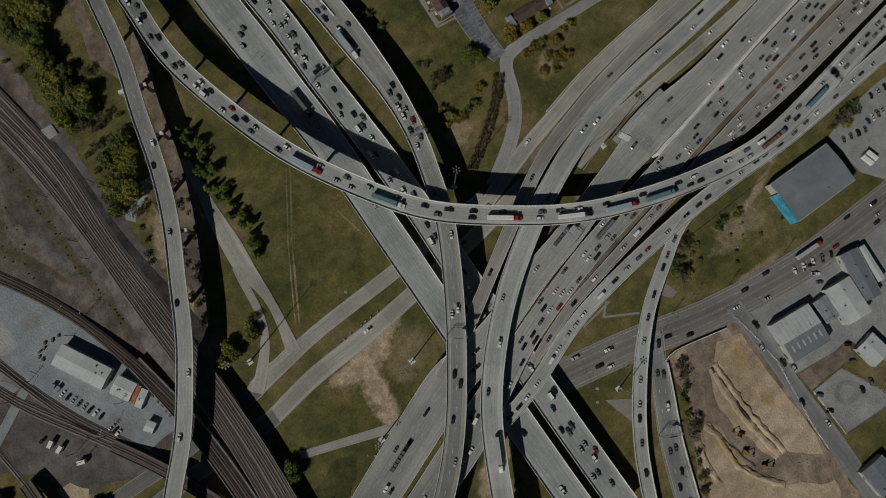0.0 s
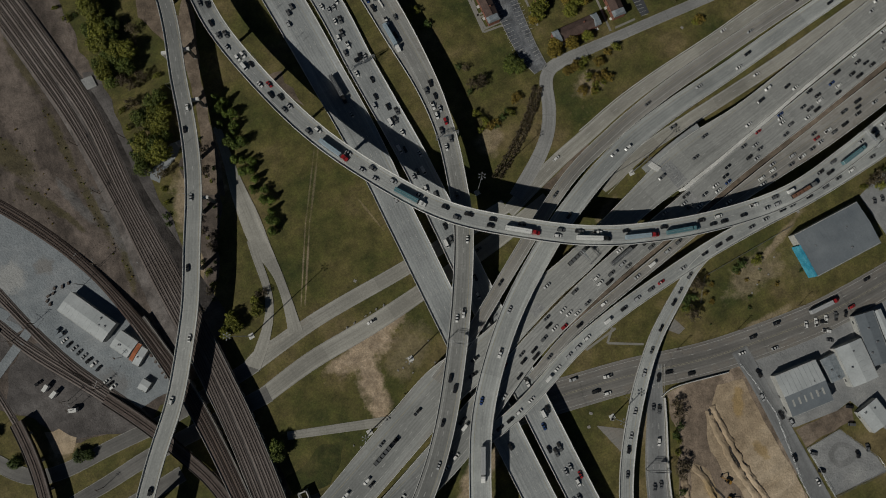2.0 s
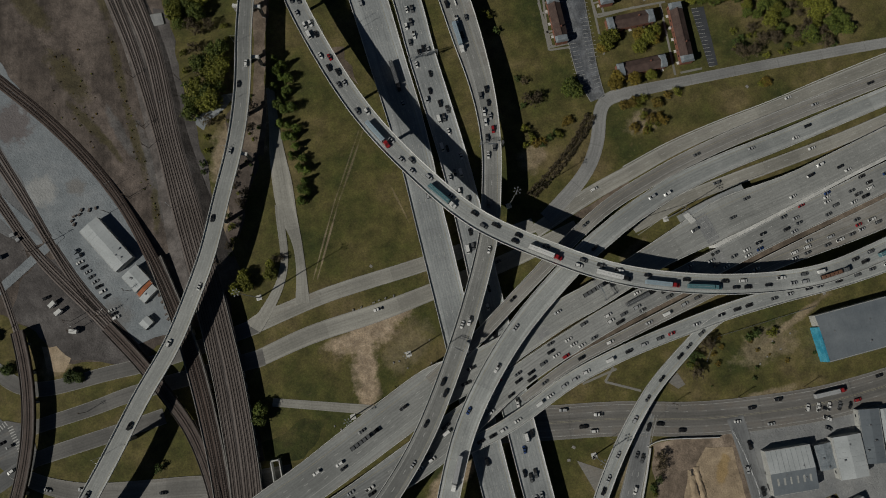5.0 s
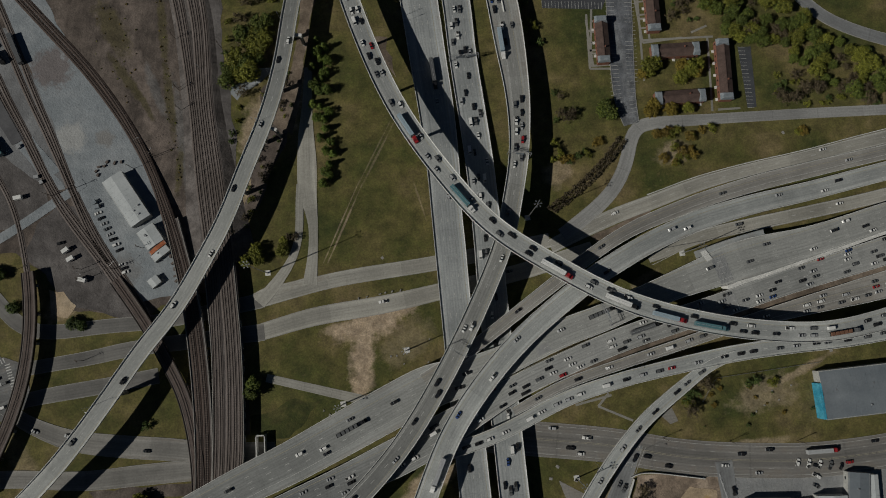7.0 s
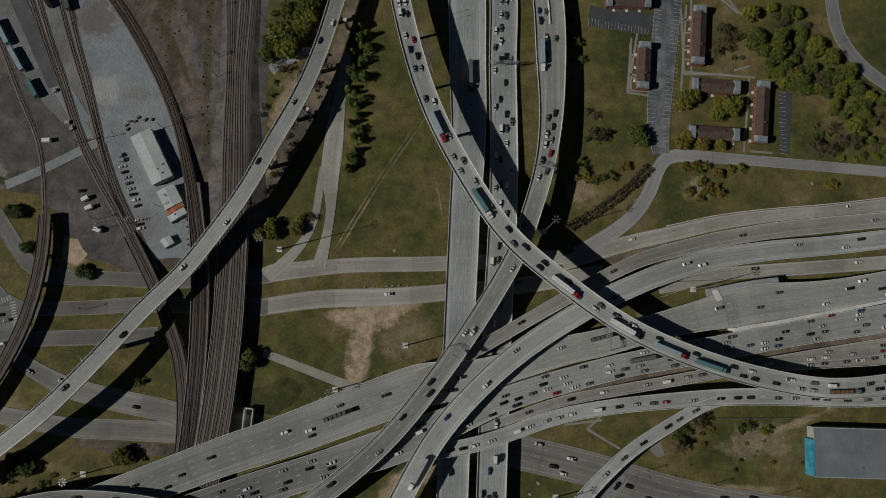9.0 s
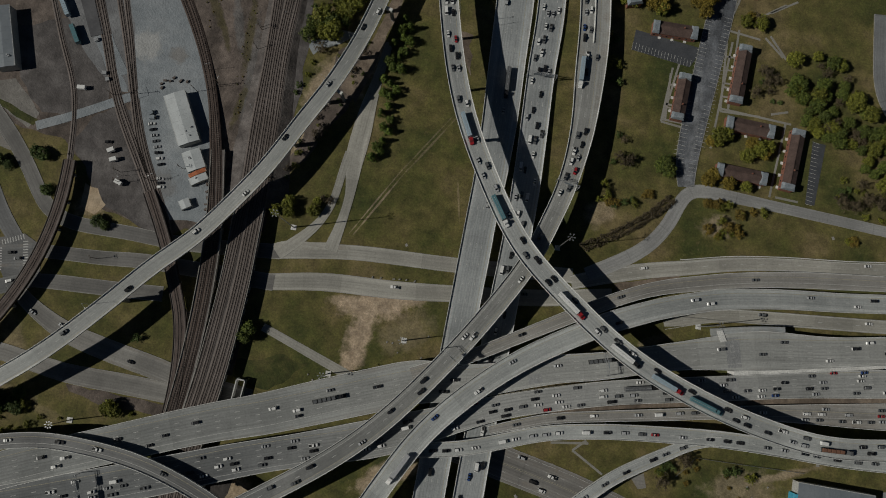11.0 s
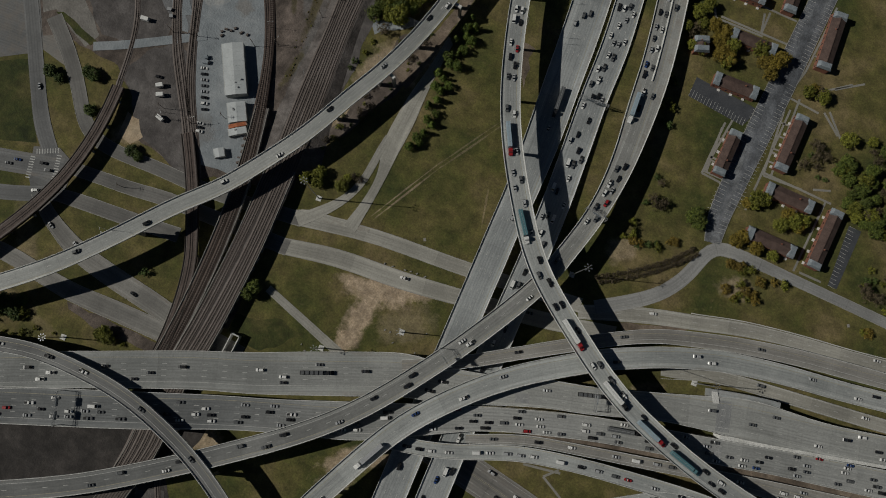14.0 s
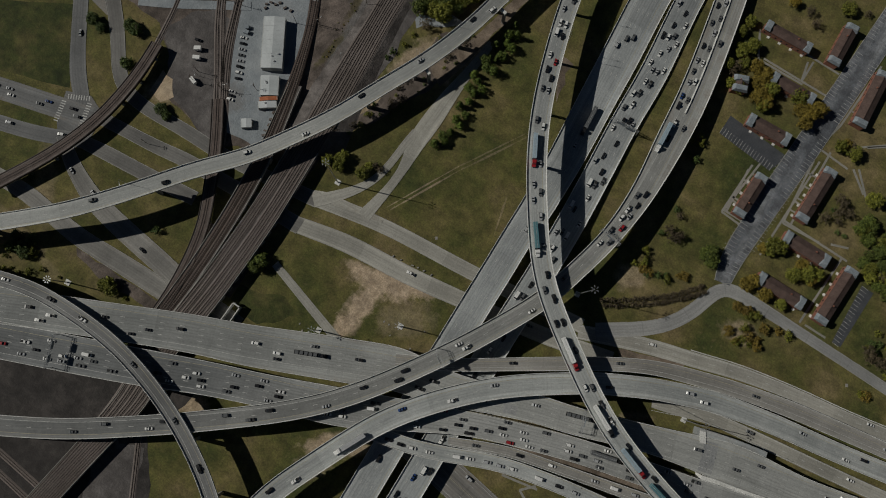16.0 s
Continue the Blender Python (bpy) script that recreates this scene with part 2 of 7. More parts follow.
RAIL_CURVED = [(-285, 326, 0.35, 3.6), (-262, 293, 0.35, 3.6), (-238.9, 260.6, 0.35, 3.6), (-220.9, 235.2, 0.35, 3.6), (-203.4, 210.5, 0.35, 3.6), (-186.5, 181.5, 0.45, 3.6), (-174, 154, 0.8, 3.6), (-166, 131.5, 1.8, 3.6), (-155.2, 92.8, 4, 3.6), (-148.4, 55.9, 6.6, 3.6), (-145.9, 23.9, 7.35, 3.6), (-146.1, -17.5, 7.35, 3.6), (-149, -57.9, 7.2, 3.6), (-156.2, -110.1, 6.8, 3.6)]
RAIL_CURVED2 = [(-288.3, 323.7), (-265.3, 290.7), (-242.2, 258.3), (-224.2, 232.9), (-206.8, 208.4), (-189.8, 179.7), (-176.5, 152.6), (-167.5, 128.5, 1.6, 3.6), (-159.8, 95, 3.9, 3.6), (-152.5, 55.9, 6.6, 3.6), (-150.1, 23.9, 7.35, 3.6), (-150.3, -17.5, 7.35, 3.6), (-153.1, -57.9, 7.2, 3.6), (-159.9, -110.1, 6.8, 3.6)]
RAIL_YARD1 = [(-282.8, 317.9), (-256.1, 236), (-243.1, 194.6), (-230.4, 159), (-221.5, 131), (-209.2, 93.6), (-197, 70.8), (-184.9, 48.1), (-174.7, 25.9)]
RAIL_YARD2 = [(-275.2, 317.4), (-251.6, 242.5), (-239.4, 198.2), (-227.5, 160.7), (-219, 129.7), (-205.6, 93.4), (-193.7, 70.5), (-182, 47.9), (-171.2, 22.1)]
RAIL_YARD3 = [(-305.7, 319.5), (-270.6, 223.6), (-259, 191.8), (-246.9, 164), (-232.8, 126.6), (-220, 101.8), (-205.8, 78.7), (-190.2, 50.3), (-178.9, 26.2)]
RAIL_YARD4 = [(-298.9, 319), (-266.5, 225.7), (-254.6, 191.5), (-243.2, 163.7), (-230.6, 128.7), (-216.3, 103.4), (-200.8, 76.5)]
RAIL_YARD5 = [(-312.2, 246.7), (-285.5, 186), (-272.5, 155.1), (-260.4, 130.8), (-254.6, 108), (-251.7, 78.4)]
RAIL_MAIN5 = [(-154.2, 449.5, 1, 3.6), (-143.3, 382.8, 1, 3.6), (-134.4, 328.3, 1.1, 3.6), (-128.1, 284.2, 1.3, 3.6), (-122.6, 232.1, 1.55, 3.6), (-125, 172.8, 2.35, 3.6), (-122.9, 115.6, 3.95, 3.6), (-121.2, 64.1, 6.65, 3.6), (-122.4, 7.6, 7.35, 3.6), (-127.2, -46.7, 7.35, 3.6), (-135, -92.6, 6.95, 3.6), (-132, -116.2, 6.2, 3.6), (-140.9, -153, 5.8, 3.6), (-149, -187.8, 5.4, 3.6), (-156.6, -223.7, 5, 3.6)]
RAIL_VIADUCT = [(-248.4, 77.4, 6, 7), (-247.5, 62.9, 7, 7), (-248.3, 45.2, 7.5, 7), (-252.2, 21, 8, 7), (-260, -2.5, 8, 7), (-271.2, -25.4, 8, 7), (-288.6, -54.1, 8, 7)]
RAIL_BRIDGE = [(-196.9, 65.3, 0.6, 7), (-185.5, 46.2, 3, 7), (-175.7, 29.3, 6.4, 7), (-166.8, 7.7, 7, 7), (-160.3, -8.3, 7, 7), (-156.1, -30.8, 7, 7), (-154.8, -57.8, 7, 7), (-157, -84.1, 6.8, 7)]
# ---- materials ----
class Nodes:
    """A small builder of node materials."""

    def __init__(self, name, rough=0.85, metal=0.0):
        self.mat = bpy.data.materials.new(name)
        self.mat.use_nodes = True
        self.tree = self.mat.node_tree
        self.bsdf = self.tree.nodes["Principled BSDF"]
        self.bsdf.inputs["Roughness"].default_value = rough
        self.bsdf.inputs["Metallic"].default_value = metal
        self.geo = self.tree.nodes.new("ShaderNodeNewGeometry")

    def put(self, value, socket):
        if hasattr(value, "is_output"):
            self.tree.links.new(value, socket)
        elif isinstance(value, (tuple, list)) and len(value) == 3 and socket.type == "RGBA":
            socket.default_value = (*value, 1)
        else:
            socket.default_value = value

    def pos(self):
        return self.geo.outputs["Position"]

    def noise(self, scale, detail=4, rough=0.6, where=None, stretch=None):
        n = self.tree.nodes.new("ShaderNodeTexNoise")
        where = where or self.pos()
        if stretch:
            m = self.tree.nodes.new("ShaderNodeMapping")
            m.inputs["Scale"].default_value = stretch
            self.tree.links.new(where, m.inputs[0])
            where = m.outputs[0]
        self.tree.links.new(where, n.inputs["Vector"])
        n.inputs["Scale"].default_value = scale
        n.inputs["Detail"].default_value = detail
        n.inputs["Roughness"].default_value = rough
        return n.outputs[0]

    def ramp(self, value, *stops):
        r = self.tree.nodes.new("ShaderNodeValToRGB")
        while len(r.color_ramp.elements) < len(stops):
            r.color_ramp.elements.new(0.5)
        for e, (p, c) in zip(r.color_ramp.elements, stops):
            e.position = p
            e.color = (*c, 1) if isinstance(c, (tuple, list)) else (c, c, c, 1)
        self.put(value, r.inputs[0])
        return r.outputs[0]

    def mix(self, fac, a, b, kind="MIX"):
        m = self.tree.nodes.new("ShaderNodeMix")
        m.data_type, m.blend_type = "RGBA", kind
        self.put(fac, m.inputs[0])
        self.put(a, m.inputs[6])
        self.put(b, m.inputs[7])
        return m.outputs[2]

    def math(self, op, a, b=0.0, c=0.0):
        m = self.tree.nodes.new("ShaderNodeMath")
        m.operation = op
        for v, s in zip((a, b, c), m.inputs):
            self.put(v, s)
        return m.outputs[0]

    def uv(self):
        n = self.tree.nodes.new("ShaderNodeUVMap")
        s = self.tree.nodes.new("ShaderNodeSeparateXYZ")
        self.tree.links.new(n.outputs[0], s.inputs[0])
        return n.outputs[0], s.outputs[0], s.outputs[1]

    def object_random(self):
        return self.tree.nodes.new("ShaderNodeObjectInfo").outputs["Random"]

    def island_random(self):
        return self.geo.outputs["Random Per Island"]

    def bump(self, height, strength=0.5, distance=0.1):
        b = self.tree.nodes.new("ShaderNodeBump")
        b.inputs["Strength"].default_value = strength
        b.inputs["Distance"].default_value = distance
        self.put(height, b.inputs["Height"])
        self.tree.links.new(b.outputs[0], self.bsdf.inputs["Normal"])
        return self

    def colour(self, value):
        self.put(value, self.bsdf.inputs["Base Color"])
        return self


def mottled(name, a, b, scale=0.2, fine=3.0, rough=0.85, metal=0.0, amount=0.35, relief=0.05):
    n = Nodes(name, rough, metal)
    base = n.mix(n.ramp(n.noise(scale), (0.35, 0.0), (0.68, 1.0)), a, b)
    grain = n.ramp(n.noise(fine, 3), (0.3, 1 - amount), (0.7, 1 + amount * 0.3))
    n.colour(n.mix(1.0, base, grain, "MULTIPLY"))
    n.bump(n.noise(fine * 2, 3), 0.4, relief)
    return n.mat


def paved(name, a, b, lane=3.66, wear=0.16, joints=9.0, worn=3.6, rubber=0.16, dirt=(0.20, 0.165, 0.13), far_tones=None):
    """Pavement laid along a road: stains, tyre-worn lanes, slab joints (u along, v across, in metres)."""
    n = Nodes(name, 0.82)
    vec, u, v = n.uv()
    blotch = n.ramp(n.noise(0.03, 6, 0.65), (0.36, 0.0), (0.62, 1.0))
    base = n.mix(blotch, a, b)
    if far_tones:
        # a darker tone on the far spans, fading out from v0 to v1 along x or y
        dark, light, v0, v1, axis = far_tones
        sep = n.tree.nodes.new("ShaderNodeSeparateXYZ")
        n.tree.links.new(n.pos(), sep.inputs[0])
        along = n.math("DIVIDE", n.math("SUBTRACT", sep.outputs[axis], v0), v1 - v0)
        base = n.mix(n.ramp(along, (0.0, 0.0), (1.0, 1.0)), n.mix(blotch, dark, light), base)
    streak = n.noise(1.0, 4, 0.65, vec, (0.02, 0.9, 1))
    base = n.mix(1.0, base, n.ramp(streak, (0.3, 0.80), (0.7, 1.10)), "MULTIPLY")
    across = n.math("COSINE", n.math("MULTIPLY", v, 4 * math.pi / lane))
    tracks = n.ramp(across, (0.0, 1.0), (1.0, 1.0 - wear * 0.6))
    base = n.mix(1.0, base, tracks, "MULTIPLY")
    off = n.math("ABSOLUTE", n.math("ADD", v, n.math("MULTIPLY", n.math("SUBTRACT", n.noise(0.6, 3, 0.6, vec, (0.02, 0.4, 1)), 0.5), 1.6)))
    lanes = n.ramp(n.math("DIVIDE", off, worn * 2), (0.40, 1.0 - rubber), (0.58, 1.06))
    base = n.mix(1.0, base, lanes, "MULTIPLY")
    edge = n.math("MULTIPLY", n.ramp(n.math("DIVIDE", off, worn * 2), (0.60, 0.0), (0.78, 0.5)), n.ramp(n.noise(0.12, 5, 0.7), (0.42, 0.0), (0.66, 1.0)))
    base = n.mix(edge, base, dirt)
    slab = n.math("FLOOR", n.math("DIVIDE", u, joints * 4))
    wn = n.tree.nodes.new("ShaderNodeTexWhiteNoise")
    wn.noise_dimensions = "1D"
    n.put(slab, wn.inputs["W"])
    base = n.mix(1.0, base, n.ramp(wn.outputs[0], (0, 0.9), (1, 1.08)), "MULTIPLY")
    cell = n.math("FRACT", n.math("DIVIDE", u, joints))
    joint = n.math("LESS_THAN", cell, 0.02)
    base = n.mix(n.math("MULTIPLY", joint, 0.2), base, (0.06, 0.058, 0.055))
    grit = n.ramp(n.noise(0.9, 5, 0.75), (0.3, 0.80), (0.7, 1.14))
    n.colour(n.mix(1.0, base, grit, "MULTIPLY"))
    n.bump(n.noise(6, 3), 0.3, 0.02)
    return n.mat


DECK = paved("deck_concrete", (0.391, 0.409, 0.404), (0.535, 0.554, 0.544), worn=3.7)
PALE_DECK = paved("pale_deck_concrete", (0.412, 0.426, 0.413), (0.524, 0.535, 0.517), worn=3.6, rubber=0.16, far_tones=((0.20, 0.207, 0.203), (0.275, 0.282, 0.275), 260.0, 60.0, 1))
CURVE_DECK = paved("flyover_deck_concrete", (0.396, 0.412, 0.407), (0.535, 0.552, 0.540), worn=3.7, far_tones=((0.225, 0.236, 0.238), (0.31, 0.322, 0.322), 290.0, 90.0, 1))
BROWN_DECK = paved("brownish_deck_concrete", (0.29, 0.295, 0.283), (0.40, 0.402, 0.386), worn=3.7, rubber=0.18, far_tones=((0.155, 0.16, 0.16), (0.235, 0.24, 0.236), -120.0, 0.0, 0))
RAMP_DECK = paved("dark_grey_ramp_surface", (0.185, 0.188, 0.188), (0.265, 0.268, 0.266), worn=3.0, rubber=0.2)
FREEWAY = paved("freeway_concrete", (0.348, 0.370, 0.377), (0.487, 0.511, 0.516), wear=0.2, worn=7.0, rubber=0.2, far_tones=((0.205, 0.218, 0.224), (0.295, 0.31, 0.318), 380.0, 200.0, 1))
WARM_FREEWAY = paved("warm_freeway_concrete", (0.36, 0.366, 0.352), (0.475, 0.48, 0.462), wear=0.2, worn=8.0, rubber=0.12, far_tones=((0.235, 0.245, 0.24), (0.335, 0.345, 0.338), -170.0, 90.0, 0))
QUEUE_FREEWAY = paved("grey_freeway_surface", (0.355, 0.362, 0.352), (0.475, 0.48, 0.467), wear=0.24, worn=8.0, rubber=0.16, far_tones=((0.165, 0.174, 0.178), (0.25, 0.26, 0.263), -110.0, 40.0, 0))
TAN_DECK = paved("brown_tinged_ramp_concrete", (0.285, 0.275, 0.256), (0.39, 0.376, 0.352), worn=3.2, rubber=0.14)
STREET = paved("street_concrete", (0.358, 0.348, 0.310), (0.487, 0.471, 0.423), wear=0.1, joints=6.0)
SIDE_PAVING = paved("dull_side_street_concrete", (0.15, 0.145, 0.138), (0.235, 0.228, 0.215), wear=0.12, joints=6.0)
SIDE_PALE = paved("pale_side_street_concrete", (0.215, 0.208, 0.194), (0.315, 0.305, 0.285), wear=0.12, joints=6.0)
AVENUE = paved("brownish_avenue_asphalt", (0.185, 0.178, 0.168), (0.255, 0.246, 0.232), wear=0.2, joints=60.0)
KERB = mottled("weathered_kerb_concrete", (0.30, 0.295, 0.275), (0.42, 0.41, 0.385), 0.2, 1.5)
ASPHALT = paved("worn_asphalt", (0.145, 0.148, 0.15), (0.215, 0.217, 0.218), wear=0.2, joints=60.0)
LANE_ASPHALT = paved("grey_lane_asphalt", (0.215, 0.222, 0.228), (0.30, 0.308, 0.314), wear=0.08, joints=60.0)
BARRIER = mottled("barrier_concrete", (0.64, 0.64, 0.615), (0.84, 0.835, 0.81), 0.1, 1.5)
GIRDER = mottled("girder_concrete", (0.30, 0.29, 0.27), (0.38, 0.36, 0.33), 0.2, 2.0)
PAINT = mottled("white_road_paint", (0.48, 0.48, 0.465), (0.68, 0.68, 0.655), 0.3, 2.0)
YELLOW = mottled("yellow_road_paint", (0.40, 0.37, 0.28), (0.50, 0.455, 0.34), 0.3, 2.0)


def leaf_material(name, a, b):
    n = Nodes(name, 0.75)
    tone = n.mix(n.island_random(), a, b)
    n.colour(n.mix(1.0, tone, n.ramp(n.object_random(), (0, 0.75), (1, 1.2)), "MULTIPLY"))
    return n.mat


# bare earth worn into the grass: centre, half length, half width, heading, strength
BARE_SPOTS = [
    ((-48.5, -6.0), 30, 9, 80, 1.0), ((-44.0, 13.0), 26, 10, 8, 1.0), ((-30.0, 17.5), 24, 5, 12, 0.95), ((-61.0, 14.5), 14, 4, 8, 0.6), ((-50.0, -22.0), 9, 9, 0, 0.8), ((-20.0, 0.0), 22, 14, 30, 0.3),
    ((-50.2, 77.2), 30, 0.8, 59.3, 0.6), ((-52.4, 78.5), 30, 0.65, 59.3, 0.5), ((-21.0, 123.0), 28, 0.9, 56, 0.3), ((-23.2, 124.3), 28, 0.7, 56, 0.25), ((1.5, 87.0), 16, 0.8, 100, 0.3),
    ((198.4, -65.0), 24, 12, 10, 0.45), ((176.9, -94.2), 30, 4, 0, 0.5), ((225.0, -53.2), 30, 3, 20, 0.6), ((136.7, 17.2), 12, 4, 20, 0.4),
    ((169.6, 96.0), 14, 9, 0, 0.55), ((93.5, 94.0), 14, 9, 40, 0.5), ((-98.1, 153.4), 26, 10, 65, 0.75), ((-111.1, 105.1), 30, 7, 60, 0.7),
    ((-189.2, 110.8), 10, 10, 0, 0.0), ((-220.5, 58.0), 26, 10, 30, 0.8), ((-263.3, -38.0), 40, 8, 120, 0.25), ((-247.6, -75.3), 46, 4, -20, 0.15),
    ((-17.2, -87.8), 26, 9, 30, 0.8), ((-24.3, -103.3), 20, 10, 60, 0.5), ((-113.5, -109.7), 18, 12, 0, 0.8), ((-67.6, 170.5), 26, 6, 75, 0.7), ((87.5, -110.0), 16, 8, 60, 0.5),
]


def grass_material():
    n = Nodes("mown_grass", 0.95)
    blotch = n.noise(0.018, 6, 0.62)
    base = n.ramp(blotch, (0.35, (0.056, 0.070, 0.016)), (0.44, (0.096, 0.097, 0.025)), (0.53, (0.142, 0.124, 0.040)), (0.63, (0.205, 0.160, 0.074)))
    mid = n.ramp(n.noise(0.11, 6, 0.72), (0.32, 0.55), (0.68, 1.3))
    fine = n.ramp(n.noise(0.8, 6, 0.8), (0.30, 0.5), (0.70, 1.4))
    dry = n.ramp(n.noise(0.32, 6, 0.75), (0.56, 0.0), (0.72, 0.55))
    base = n.mix(dry, base, (0.20, 0.155, 0.075))
    for (x, y), along, across, turn, strength in BARE_SPOTS:
        m = n.tree.nodes.new("ShaderNodeMapping")
        m.vector_type = "TEXTURE"
        m.inputs["Location"].default_value = (x, y, 0)
        m.inputs["Rotation"].default_value = (0, 0, radians(turn))
        m.inputs["Scale"].default_value = (along, across, 1)
        n.tree.links.new(n.pos(), m.inputs[0])
        d = n.tree.nodes.new("ShaderNodeVectorMath")
        d.operation = "LENGTH"
        n.tree.links.new(m.outputs[0], d.inputs[0])
        edge = n.math("ADD", d.outputs["Value"], n.math("MULTIPLY", n.math("SUBTRACT", n.noise(0.09, 6, 0.7), 0.5), 1.9))
        base = n.mix(n.ramp(edge, (0.55, strength), (1.15, 0.0)), base, n.ramp(n.noise(0.3, 5, 0.7), (0.3, (0.38, 0.285, 0.19)), (0.7, (0.60, 0.475, 0.345))))
    n.colour(n.mix(1.0, n.mix(1.0, base, mid, "MULTIPLY"), fine, "MULTIPLY"))
    n.bump(n.noise(2.0, 4), 0.6, 0.25)
    return n.mat


GRASS = grass_material()


def soil(name, dark, mid, light, streak=(1, 1, 1), turn=0.0, spots=(), rough=0.36):
    """Bare earth: broad tone changes, drawn-out stains along one way and fine grit."""
    n = Nodes(name, 0.95)
    m = n.tree.nodes.new("ShaderNodeMapping")
    m.inputs["Rotation"].default_value = (0, 0, radians(turn))
    n.tree.links.new(n.pos(), m.inputs[0])
    broad = n.noise(0.045, 7, 0.68, m.outputs[0], streak)
    base = n.ramp(broad, (0.37, dark), (0.5, mid), (0.63, light))
    for (x, y), r, tone in spots:
        half, across, way = r if isinstance(r, tuple) else (r, r, 0)
        place = n.tree.nodes.new("ShaderNodeMapping")
        place.vector_type = "TEXTURE"
        place.inputs["Location"].default_value = (x, y, 0)
        place.inputs["Rotation"].default_value = (0, 0, radians(way))
        place.inputs["Scale"].default_value = (half, across, 1000)
        n.tree.links.new(n.pos(), place.inputs[0])
        d = n.tree.nodes.new("ShaderNodeVectorMath")
        d.operation = "LENGTH"
        n.tree.links.new(place.outputs[0], d.inputs[0])
        edge = n.math("ADD", d.outputs["Value"], n.math("MULTIPLY", n.math("SUBTRACT", n.noise(0.2, 6, 0.7), 0.5), 1.6))
        base = n.mix(n.ramp(edge, (0.6, 0.8), (1.15, 0.0)), base, tone)
    blot = n.ramp(n.noise(0.13, 6, 0.72), (0.37, 1 - rough), (0.63, 1 + rough * 0.8))
    grit = n.ramp(n.noise(1.4, 4, 0.75), (0.28, 1 - rough), (0.72, 1 + rough * 0.7))
    n.colour(n.mix(1.0, n.mix(1.0, base, blot, "MULTIPLY"), grit, "MULTIPLY"))
    n.bump(n.noise(0.7, 5), 0.8, 0.5)
    return n.mat


WEEDY, PALE_EARTH, GREY_EARTH = (0.092, 0.078, 0.036), (0.205, 0.165, 0.142), (0.165, 0.158, 0.155)
SOIL = soil("brown_soil", (0.075, 0.060, 0.051), (0.128, 0.103, 0.088), (0.20, 0.163, 0.14), (1.0, 0.16, 1), 15, (
    ((-170.0, 200.0), (34, 7, 108), PALE_EARTH), ((-163.0, 160.0), (26, 6, 104), PALE_EARTH), ((-172.0, 255.0), (22, 8, 100), PALE_EARTH), ((-192.0, 262.0), (16, 5, 115), PALE_EARTH),
    ((-146.0, 150.0), (46, 4.5, 92), GREY_EARTH), ((-144.0, 100.0), (30, 5, 88), GREY_EARTH), ((-160.0, 185.0), (24, 4, 105), GREY_EARTH),
    ((-151.5, 228.0), (30, 3.6, 89), WEEDY), ((-151.5, 178.0), (30, 3.6, 91), WEEDY), ((-150.0, 130.0), (20, 3, 80), WEEDY), ((-152.0, 285.0), (28, 4, 95), WEEDY),
    ((-184.0, 232.0), (26, 9, 112), WEEDY), ((-179.0, 198.0), (22, 4, 118), WEEDY), ((-198.0, 285.0), (24, 8, 115), WEEDY), ((-168.0, 178.0), (16, 2.5, 112), WEEDY)))
SOIL_TAN = soil("dry_tan_soil", (0.14, 0.108, 0.082), (0.205, 0.16, 0.122), (0.28, 0.225, 0.175))
SITE = soil("churned_site_earth", (0.20, 0.155, 0.118), (0.29, 0.225, 0.17), (0.41, 0.325, 0.25), (1.0, 0.5, 1), 30)
CINDER = soil("cinder_bank", (0.092, 0.08, 0.075), (0.132, 0.116, 0.109), (0.175, 0.157, 0.149), (1.0, 0.15, 1), 88)
BALLAST = mottled("rail_ballast", (0.145, 0.12, 0.108), (0.215, 0.182, 0.168), 0.05, 1.2, amount=0.35, relief=0.08)
RUSTY_BED = mottled("rust_stained_track_bed", (0.066, 0.045, 0.037), (0.105, 0.075, 0.062), 0.06, 0.8, amount=0.4)
GRAVEL = soil("pale_gravel", (0.225, 0.25, 0.27), (0.268, 0.294, 0.315), (0.32, 0.342, 0.36), rough=0.10, spots=(((-226.5, 211.1), 16, (0.17, 0.14, 0.135)), ((-217.7, 162.0), 12, (0.42, 0.42, 0.41)), ((-195.7, 158.5), 7, (0.24, 0.23, 0.22)), ((-189.9, 70.3), 12, (0.22, 0.22, 0.22))))
YARD_GRAVEL = soil("grey_yard_gravel", (0.15, 0.15, 0.155), (0.20, 0.203, 0.21), (0.25, 0.255, 0.262), (1.0, 0.2, 1), 22, rough=0.14)
PLATFORM = mottled("worn_dark_platform_top", (0.085, 0.085, 0.092), (0.125, 0.125, 0.132), 0.08, 0.8, amount=0.2)
APRON = soil("sandy_worn_apron", (0.17, 0.16, 0.145), (0.225, 0.212, 0.195), (0.285, 0.27, 0.25), rough=0.14)
YARD_DUST = soil("dusty_grey_yard_soil", (0.082, 0.074, 0.072), (0.118, 0.107, 0.104), (0.17, 0.157, 0.152), rough=0.24)
TAN = soil("tan_building_sand", (0.36, 0.275, 0.185), (0.47, 0.365, 0.25), (0.56, 0.45, 0.325), (1.0, 0.3, 1), 80, rough=0.22, spots=(((146, -128), (12, 4, 60), (0.42, 0.29, 0.13)), ((143, -160), (8, 4, 100), (0.40, 0.28, 0.13)), ((104, -170), (14, 5, 95), (0.38, 0.27, 0.13))))
DARK_SOIL = soil("dark_grey_soil", (0.028, 0.025, 0.024), (0.046, 0.041, 0.039), (0.075, 0.066, 0.062), rough=0.3)
LOT = soil("parking_asphalt", (0.245, 0.252, 0.258), (0.295, 0.30, 0.302), (0.355, 0.357, 0.354), rough=0.12)
